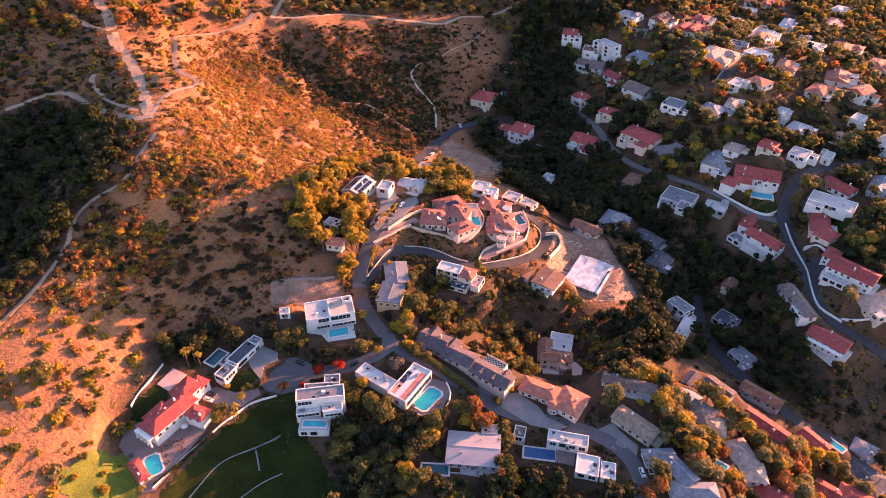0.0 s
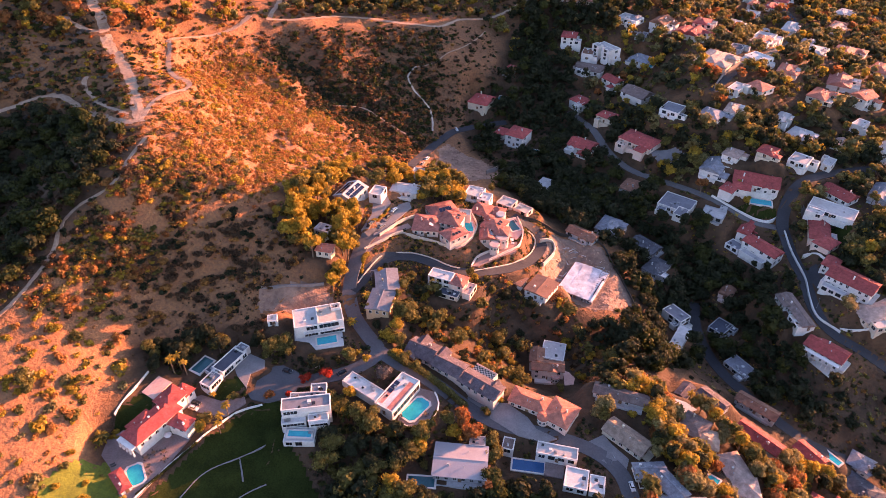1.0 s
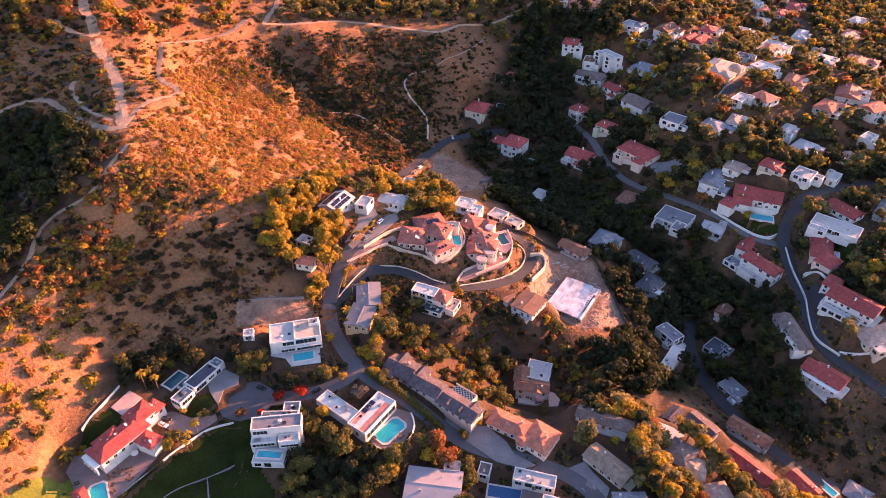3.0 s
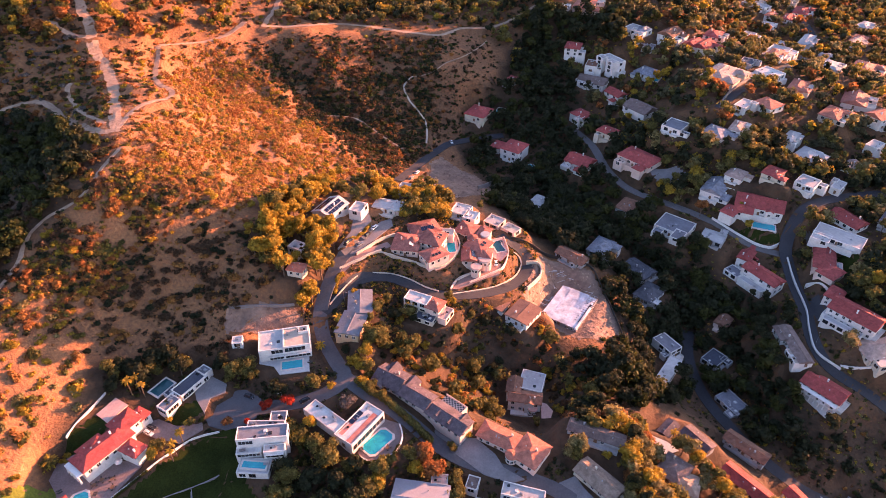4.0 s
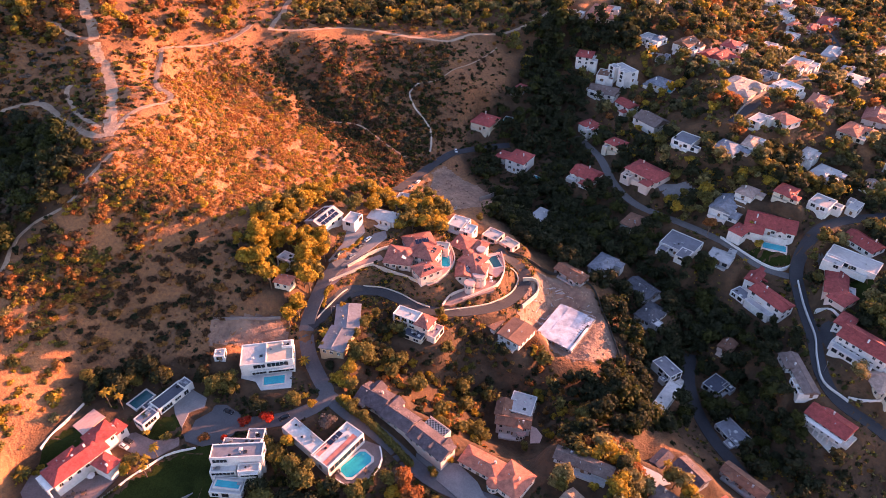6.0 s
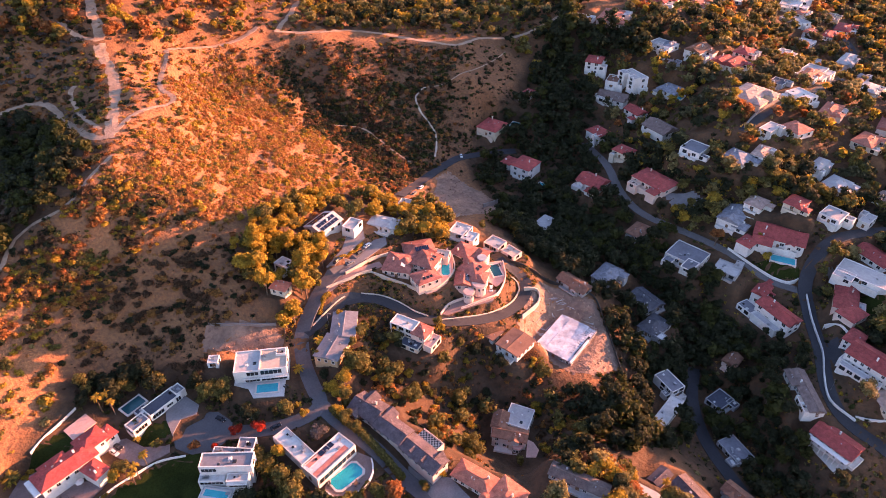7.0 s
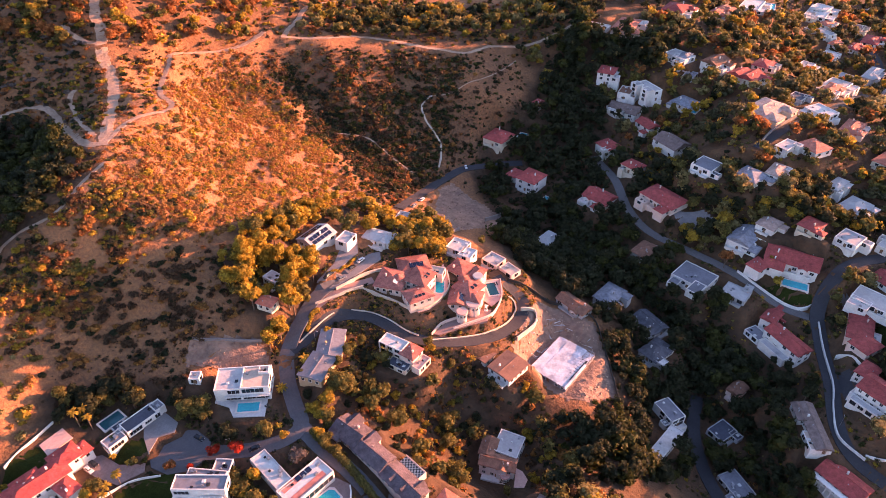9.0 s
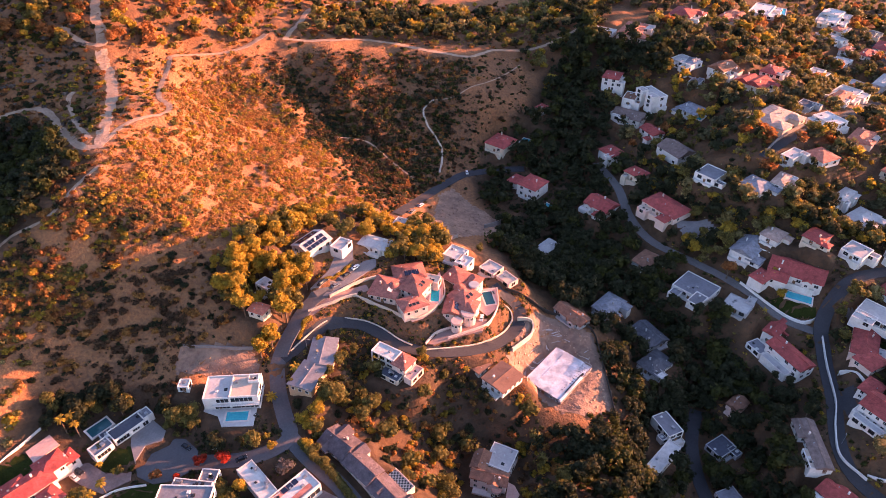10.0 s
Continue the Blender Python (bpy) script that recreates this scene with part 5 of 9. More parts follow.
WALLS = [
    ("retaining_wall", "curved cream retaining wall of the mansion", "stone_wall", 1.6, 0.5, [(-18.2, 285.7), (-12.5, 285.1), (-3.1, 282.9), (4.2, 280.8), (10.2, 280.1), (16.0, 285.0), (20.0, 293.4), (20.9, 300.5), (18.1, 310.2)]),
    ("retaining_wall", "curved pink wall of motor court", "plaster_pink", 1.6, 0.5, [(17.5, 271.5), (20.4, 278.2), (24.2, 281.6), (29.6, 285.3)]),
    ("retaining_wall", "curved pink wall of motor court", "plaster_pink", 1.6, 0.5, [(26.7, 276.8), (34.3, 282.0), (42.3, 288.6), (45.7, 298.3), (46.2, 305.3), (44.2, 315.7)]),
    ("kerb_wall", "low cream kerb wall beside the curved drive", "stone_wall", 0.7, 0.5, [(-21.1, 275.9), (-12.4, 277.2), (-3.2, 275.1), (5.2, 271.2), (11.8, 269.5)]),
    ("kerb_wall", "low cream kerb wall beside the curved drive", "stone_wall", 0.7, 0.5, [(-37.7, 251.3), (-34.1, 259.7), (-29.5, 267.9), (-27.5, 270.6)]),
    ("kerb_wall", "low cream kerb wall beside the curved drive", "stone_wall", 0.7, 0.6, [(18.2, 268.7), (30.7, 274.5), (42.5, 282.5), (50.4, 292.9), (53.7, 303.7), (50.9, 307.9), (47.1, 307.9)]),
    ("retaining_wall", "cream stone wall beside the mansion drive", "stone_wall", 1.6, 0.6, [(-36.2, 271.2), (-31.7, 275.1), (-26.6, 279.0), (-22.3, 283.3), (-17.7, 286.1)]),
    ("kerb_wall", "pale stone wall by the upper drive", "stone_wall", 1.6, 0.6, [(-29.5, 281.9), (-25.8, 286.5), (-21.5, 292.6), (-17.3, 297.1), (-12.4, 300.5)]),
    ("garden_wall", "white stepped garden wall beside the street", "plaster_white", 1.8, 0.5, [(209.5, 312.4), (213.8, 310.8), (215.8, 305.0), (218.0, 301.0)]),
    ("garden_wall", "white curved garden wall below the villa", "plaster_white", 1.0, 0.35, [(-107.1, 141.4), (-103.2, 148.1), (-98.8, 155.9), (-92.9, 164.0), (-87.4, 171.6), (-79.6, 180.5), (-70.1, 184.6)]),
    ("garden_wall", "pale wall behind the villa lawn", "plaster_white", 1.1, 0.3, [(-126.5, 175.5), (-123.3, 185.1), (-120.0, 196.6)]),
    ("garden_path_wall", "pale stone edging on the terraced lawn", "concrete", 0.4, 0.4, [(-94.6, 139.7), (-90.8, 146.6), (-85.0, 154.9), (-75.2, 162.8), (-65.7, 169.1)]),
    ("garden_path_wall", "pale stone edging on the terraced lawn", "concrete", 0.4, 0.4, [(-76.5, 141.5), (-69.5, 148.5), (-62.8, 152.9)]),
    ("garden_path_wall", "pale stone steps down the lawn", "concrete", 0.3, 0.6, [(-75.2, 162.8), (-73.1, 157.7), (-71.5, 153.0)]),
    ("site_fence", "brown fence along the building site", "frame_dark", 1.8, 0.15, [(47.8, 318.7), (63.1, 318.9), (82.9, 315.7), (93.4, 309.2), (98.7, 292.6), (104.7, 266.9)]),
    ("retaining_wall", "pink stone wall by the building site", "stone_wall", 2.5, 0.6, [(56.1, 302.6), (62.9, 303.6), (63.5, 296.1), (56.0, 282.6)]),
    ("street_wall", "pale retaining wall along the hill street", "plaster_white", 1.8, 0.5, [(169.2, 360.1), (180.4, 350.6), (190.8, 343.3), (199.3, 341.0), (204.4, 343.5)]),
    ("street_wall", "white retaining wall along the street", "plaster_white", 1.6, 0.5, [(206.0, 333.0), (205.6, 319.6), (204.3, 296.3), (199.9, 278.8), (199.2, 265.0), (208.5, 257.1)]),
    ("street_wall", "pale curved kerb wall", "plaster_white", 1.0, 0.5, [(209.4, 259.7), (220.4, 256.8), (236.1, 258.5)]),
    ("site_wall", "pale concrete wall by the dirt lot", "concrete", 3.0, 0.5, [(29.6, 379.2), (37.9, 392.0)]),
    ("lot_wall", "pale concrete wall by the dirt lot", "concrete", 1.5, 0.5, [(3.5, 345.8), (11.6, 344.2), (17.5, 356.5)]),
    ("retaining_wall", "tall pale retaining wall under the crest road", "concrete", 2.4, 0.6, [(185.7, 438.5), (195.5, 453.8), (216.3, 477.4), (232.0, 491.0)]),
    ("retaining_wall", "pale garden retaining wall", "concrete", 2.5, 0.5, [(272.3, 445.5), (282.3, 446.3), (291.9, 449.2)]),
    ("retaining_wall", "pale garden retaining wall", "plaster_white", 1.5, 0.5, [(308.3, 728.2), (333.0, 749.2), (360.7, 772.6)]),
    ("terrace_wall", "pale curved terrace wall", "plaster_white", 1.5, 0.5, [(-13.6, 177.3), (-7.0, 174.7), (0.3, 179.8), (2.5, 187.4), (0.7, 193.1)]),
    ("pad_wall", "low earth retaining wall behind the house", "concrete", 1.6, 0.4, [(-80.6, 240.4), (-66.0, 242.8), (-52.9, 247.2)]),
]
# pools: x, y, level, turn, width, depth, shape, label, dark water
POOL_ROWS = [
    (-110.2, 151.3, 58.1, 31.5, 5.4, 9.1, "oct", "clear turquoise pool in the villa patio", False),
    (-99.4, 202.6, 62.0, 61.8, 8.4, 5.1, "rect", "dark teal pool with pale deck", True),
    (-52.0, 170.2, 58.6, -2.0, 9.2, 2.8, "rect", "narrow turquoise pool on a white terrace", False),
    (-7.0, 184.6, 56.6, 52.0, 12.4, 6.6, "oct", "turquoise pool with rounded corner", False),
    (-3.6, 153.9, 52.0, 86.8, 4.4, 10.2, "rect", "dark green pool with a white rim", True),
    (38.4, 164.5, 47.2, 81.7, 4.8, 12.5, "rect", "long blue lap pool by the modern house", False),
    (-47.8, 217.0, 63.25, 14.5, 8.6, 4.4, "rect", "turquoise pool below the modern house", False),
    (16.6, 298.1, 67.3, 98.4, 8.9, 4.0, "oct", "turquoise pool on the mansion terrace", False),
    (41.1, 307.9, 61.0, 112.4, 9.1, 4.6, "rect", "dark blue pool on the mansion terrace", True),
    (196.8, 352.3, 48.2, 73.5, 5.7, 12.2, "rect", "turquoise pool in the garden", False),
    (186.0, 196.5, 9.1, 33.9, 3.2, 7.5, "rect", "small pool beside the red house", False),
    (112.2, 162.7, 41.2, 51.8, 4.2, 4.5, "rect", "small teal pool in a shaded garden", False),
    (112.5, 493.7, 68.2, 42.3, 5.4, 7.7, "oct", "small blue pool beside white house", False),
    (185.1, 479.3, 84.7, 68.3, 8.5, 6.1, "oct", "turquoise pool below the pavilion house", False),
    (190.8, 471.4, 86.2, 68.3, 8.3, 5.2, "oct", "turquoise pool below the pavilion house", False),
    (245.1, 697.8, 84.5, 75.5, 22.4, 5.8, "rect", "small blue pool by the white villa", False),
    (157.5, 500.9, 73.4, 60.6, 8.2, 5.6, "rect", "small turquoise pool by the house", False),
    (64.5, 414.0, 47.4, 60.1, 4.6, 4.8, "rect", "small teal pool in a shaded garden", False),
    (44.1, 470.7, 59.7, 70.9, 7.9, 4.9, "rect", "small teal pool in a shaded garden", False),
]
# woods: zone, outline, how many, kinds
WOODS = [
    ("knoll_east", [(48.4, 237.0), (90.7, 252.6), (118.2, 248.5), (104.2, 210.5), (68.7, 202.5), (54.7, 208.6)], 150,
     [('shrub', 'leaf_dark'), ('shrub', 'leaf_umber'), ('shrub', 'leaf_hedge'), ('oak', 'leaf_dark'), ('shrub', 'leaf_umber')]),
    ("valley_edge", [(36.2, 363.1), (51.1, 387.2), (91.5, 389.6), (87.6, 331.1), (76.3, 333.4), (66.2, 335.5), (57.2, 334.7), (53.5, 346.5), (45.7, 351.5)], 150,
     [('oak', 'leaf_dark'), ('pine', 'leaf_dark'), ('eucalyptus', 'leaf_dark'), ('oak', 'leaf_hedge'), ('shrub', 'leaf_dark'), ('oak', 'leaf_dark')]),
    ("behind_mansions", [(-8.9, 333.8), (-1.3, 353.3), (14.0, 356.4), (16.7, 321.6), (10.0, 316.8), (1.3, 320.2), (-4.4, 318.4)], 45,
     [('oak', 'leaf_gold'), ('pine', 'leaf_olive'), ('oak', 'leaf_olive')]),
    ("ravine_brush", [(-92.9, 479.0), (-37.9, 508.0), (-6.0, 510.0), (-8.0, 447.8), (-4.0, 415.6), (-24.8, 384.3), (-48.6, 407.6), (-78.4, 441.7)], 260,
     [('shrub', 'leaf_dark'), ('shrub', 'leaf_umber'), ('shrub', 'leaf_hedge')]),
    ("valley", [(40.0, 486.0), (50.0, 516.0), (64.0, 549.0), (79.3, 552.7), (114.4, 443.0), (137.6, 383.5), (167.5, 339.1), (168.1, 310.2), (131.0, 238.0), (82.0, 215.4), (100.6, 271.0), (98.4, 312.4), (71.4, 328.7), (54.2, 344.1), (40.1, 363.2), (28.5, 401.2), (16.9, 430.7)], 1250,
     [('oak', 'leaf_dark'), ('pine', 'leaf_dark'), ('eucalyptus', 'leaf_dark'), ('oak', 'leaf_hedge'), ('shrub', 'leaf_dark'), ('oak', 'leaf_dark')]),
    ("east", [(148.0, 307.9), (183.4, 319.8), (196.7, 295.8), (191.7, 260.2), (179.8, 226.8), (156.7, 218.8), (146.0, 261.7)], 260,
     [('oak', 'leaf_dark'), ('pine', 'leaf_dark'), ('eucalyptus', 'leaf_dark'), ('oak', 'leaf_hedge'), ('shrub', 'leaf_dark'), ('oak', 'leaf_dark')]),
    ("east_slope", [(113.1, 459.4), (176.4, 422.1), (244.7, 418.5), (307.6, 400.4), (243.1, 261.2), (212.6, 260.3), (207.2, 292.6), (207.6, 355.3), (166.1, 349.8), (134.2, 384.2)], 1050,
     [('oak', 'leaf_olive'), ('oak', 'leaf_dark'), ('oak', 'leaf_dark'), ('eucalyptus', 'leaf_olive'), ('pine', 'leaf_dark'), ('shrub', 'leaf_olive'), ('oak', 'leaf_gold'), ('oak', 'leaf_sage')]),
    ("hill_top", [(128.0, 603.5), (311.7, 763.4), (619.8, 891.9), (332.5, 403.1), (244.7, 418.5), (176.4, 422.1), (113.1, 459.4), (87.2, 535.7)], 2700,
     [('oak', 'leaf_olive'), ('oak', 'leaf_dark'), ('eucalyptus', 'leaf_sage'), ('oak', 'leaf_moss'), ('oak', 'leaf_moss'), ('pine', 'leaf_olive'), ('eucalyptus', 'leaf_gold'), ('oak', 'leaf_olive'), ('oak', 'leaf_moss'), ('pine', 'leaf_dark'), ('oak', 'leaf_rust'), ('eucalyptus', 'leaf_olive')]),
    ("far_woods", [(40.0, 612.0), (108.0, 625.0), (128.0, 606.0), (311.7, 766.0), (420.0, 830.0), (330.0, 900.0), (150.0, 800.0), (20.0, 700.0)], 620,
     [('oak', 'leaf_dark'), ('oak', 'leaf_moss'), ('pine', 'leaf_dark'), ('oak', 'leaf_olive'), ('eucalyptus', 'leaf_moss')]),
    ("ridge_grove", [(62.0, 550.0), (76.0, 574.0), (104.0, 566.0), (150.0, 566.0), (166.0, 556.0), (136.0, 532.0), (112.0, 534.0), (86.0, 536.0), (62.0, 528.0)], 130,
     [('pine', 'leaf_dark'), ('eucalyptus', 'leaf_dark'), ('eucalyptus', 'leaf_hedge'), ('pine', 'leaf_dark')]),
    ("ridge_trees", [(-142.5, 577.8), (108.6, 642.7), (79.3, 552.7), (36.8, 529.9), (14.4, 541.7), (-80.6, 513.8), (-126.4, 491.4)], 520,
     [('oak', 'leaf_olive'), ('oak', 'leaf_dark'), ('oak', 'leaf_dark'), ('eucalyptus', 'leaf_olive'), ('pine', 'leaf_dark'), ('shrub', 'leaf_olive'), ('oak', 'leaf_gold'), ('oak', 'leaf_sage')]),
    ("far_left", [(-283.5, 449.0), (-142.5, 577.8), (-140.4, 483.1), (-170.3, 439.4), (-188.5, 411.7), (-221.6, 395.6), (-263.2, 392.3)], 330,
     [('oak', 'leaf_olive'), ('oak', 'leaf_rust'), ('shrub', 'leaf_scrub'), ('eucalyptus', 'leaf_gold')]),
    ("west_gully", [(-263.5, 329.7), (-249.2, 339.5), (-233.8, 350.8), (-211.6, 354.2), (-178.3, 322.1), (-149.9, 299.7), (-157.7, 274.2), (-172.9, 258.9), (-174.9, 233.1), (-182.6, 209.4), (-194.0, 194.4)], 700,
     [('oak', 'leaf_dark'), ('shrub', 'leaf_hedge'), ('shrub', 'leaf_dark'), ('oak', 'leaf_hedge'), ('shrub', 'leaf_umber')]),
    ("knoll_south", [(-36.3, 230.3), (-26.4, 241.3), (-16.3, 260.8), (-4.9, 259.4), (20.8, 256.0), (41.4, 258.2), (62.1, 259.6), (87.6, 252.0), (84.9, 216.1), (55.1, 210.9), (28.3, 203.7), (3.4, 220.8), (-17.1, 215.5)], 240,
     [('shrub', 'leaf_olive'), ('shrub', 'leaf_dark'), ('oak', 'leaf_olive'), ('shrub', 'leaf_gold'), ('shrub', 'leaf_scrub')]),
    ("front_left", [(-53.1, 169.8), (-35.0, 188.4), (-22.7, 180.6), (0.7, 176.0), (24.6, 146.4), (23.3, 128.4), (-50.0, 126.5), (-52.4, 148.5)], 210,
     [('oak', 'leaf_dark'), ('shrub', 'leaf_dark'), ('oak', 'leaf_olive'), ('shrub', 'leaf_olive')]),
    ("front_mid", [(20.8, 155.4), (47.3, 155.1), (70.5, 151.1), (66.0, 127.7), (19.2, 128.2)], 90,
     [('oak', 'leaf_dark'), ('pine', 'leaf_dark'), ('eucalyptus', 'leaf_dark'), ('oak', 'leaf_hedge'), ('shrub', 'leaf_dark'), ('oak', 'leaf_dark')]),
    ("front_right", [(69.3, 205.6), (102.5, 209.7), (128.1, 193.9), (156.0, 184.4), (203.0, 180.7), (199.0, 153.5), (70.1, 127.7), (78.0, 164.6), (67.9, 183.9)], 560,
     [('oak', 'leaf_olive'), ('oak', 'leaf_gold'), ('eucalyptus', 'leaf_sage'), ('oak', 'leaf_sage'), ('oak', 'leaf_rust'), ('pine', 'leaf_olive'), ('eucalyptus', 'leaf_gold'), ('oak', 'leaf_olive'), ('oak', 'leaf_sage'), ('pine', 'leaf_dark')]),
    ("street_trees", [(74.7, 195.2), (103.3, 212.1), (117.9, 208.5), (102.5, 179.2), (88.1, 167.9), (79.5, 181.6)], 48,
     [('oak', 'leaf_gold'), ('oak', 'leaf_olive'), ('shrub', 'leaf_olive'), ('shrub', 'leaf_gold')]),
    ("lower_belt", [(106.8, 180.5), (132.1, 196.8), (164.9, 190.4), (191.2, 181.1), (159.5, 161.1), (114.8, 152.4)], 55,
     [('oak', 'leaf_olive'), ('oak', 'leaf_gold'), ('eucalyptus', 'leaf_sage'), ('oak', 'leaf_sage'), ('oak', 'leaf_rust'), ('pine', 'leaf_olive'), ('eucalyptus', 'leaf_gold'), ('oak', 'leaf_olive'), ('oak', 'leaf_sage'), ('pine', 'leaf_dark')]),
    ("right_low", [(136.2, 220.6), (182.9, 237.9), (230.2, 222.9), (220.8, 171.8), (185.8, 182.5), (159.0, 204.2)], 60,
     [('shrub', 'leaf_dark'), ('shrub', 'leaf_umber'), ('oak', 'leaf_dark'), ('shrub', 'leaf_dark')]),
    ("house_belt", [(-125.1, 206.7), (-106.6, 218.9), (-80.5, 215.8), (-57.4, 212.1), (-37.5, 215.4), (-36.2, 202.3), (-60.8, 200.3), (-86.2, 206.6), (-104.1, 199.9)], 80,
     [('oak', 'leaf_olive'), ('oak', 'leaf_dark'), ('shrub', 'leaf_dark')]),
    ("knoll_top", [(-77.8, 293.8), (-71.1, 322.5), (-49.6, 348.6), (-9.5, 353.4), (14.8, 356.8), (10.4, 320.3), (-8.6, 312.6), (-28.9, 338.3), (-55.5, 319.6), (-62.4, 282.8)], 120,
     [('oak', 'leaf_olive'), ('oak', 'leaf_gold'), ('pine', 'leaf_olive'), ('eucalyptus', 'leaf_gold')]),
    ("knoll_west", [(-78.8, 274.0), (-69.0, 281.6), (-57.2, 285.7), (-44.2, 297.4), (-38.7, 282.9), (-43.0, 249.7), (-51.0, 250.3), (-54.0, 254.8), (-62.4, 260.5), (-73.2, 263.2)], 100,
     [('eucalyptus', 'leaf_gold'), ('oak', 'leaf_gold'), ('oak', 'leaf_olive')]),
]
# planted ground round houses, darker open slopes, and shade painted into the ravine's colour
GARDEN_SHADE = [(0.35, [(-2.0, 515.0), (36.0, 536.0), (46.0, 500.0), (34.0, 450.0), (4.0, 420.0), (-4.0, 450.0)]),
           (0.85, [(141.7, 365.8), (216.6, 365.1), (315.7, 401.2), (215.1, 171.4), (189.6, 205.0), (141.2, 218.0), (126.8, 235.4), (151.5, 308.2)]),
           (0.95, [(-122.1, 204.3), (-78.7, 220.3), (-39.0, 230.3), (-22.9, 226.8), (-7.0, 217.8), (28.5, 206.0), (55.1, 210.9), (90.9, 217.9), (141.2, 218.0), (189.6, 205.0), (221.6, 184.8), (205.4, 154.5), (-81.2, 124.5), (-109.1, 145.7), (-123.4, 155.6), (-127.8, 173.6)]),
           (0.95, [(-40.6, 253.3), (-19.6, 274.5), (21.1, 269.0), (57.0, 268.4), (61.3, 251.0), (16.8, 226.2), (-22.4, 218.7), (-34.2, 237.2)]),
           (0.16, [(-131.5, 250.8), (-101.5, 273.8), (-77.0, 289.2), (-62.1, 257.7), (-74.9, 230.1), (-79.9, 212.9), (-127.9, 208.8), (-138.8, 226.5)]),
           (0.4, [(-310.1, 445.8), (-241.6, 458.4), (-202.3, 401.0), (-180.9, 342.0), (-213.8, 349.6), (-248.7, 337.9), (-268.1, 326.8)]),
           # ravine: litter colour stands in for the shade lying there
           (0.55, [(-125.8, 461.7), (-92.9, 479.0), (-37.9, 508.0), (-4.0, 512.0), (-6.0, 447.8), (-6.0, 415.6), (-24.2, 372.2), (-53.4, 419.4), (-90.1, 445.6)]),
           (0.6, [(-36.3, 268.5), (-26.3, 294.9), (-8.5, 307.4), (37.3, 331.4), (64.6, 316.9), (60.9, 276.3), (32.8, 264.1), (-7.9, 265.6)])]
SINGLE_WOODS = {'front_left': 0.5, 'front_right': 0.45, 'street_trees': 1, 'lower_belt': 0.6, 'knoll_top': 1, 'knoll_west': 1, 'house_belt': 1, 'knoll_south': 0.45, 'front_mid': 0.6, 'east': 0.3, 'east_slope': 0.2}
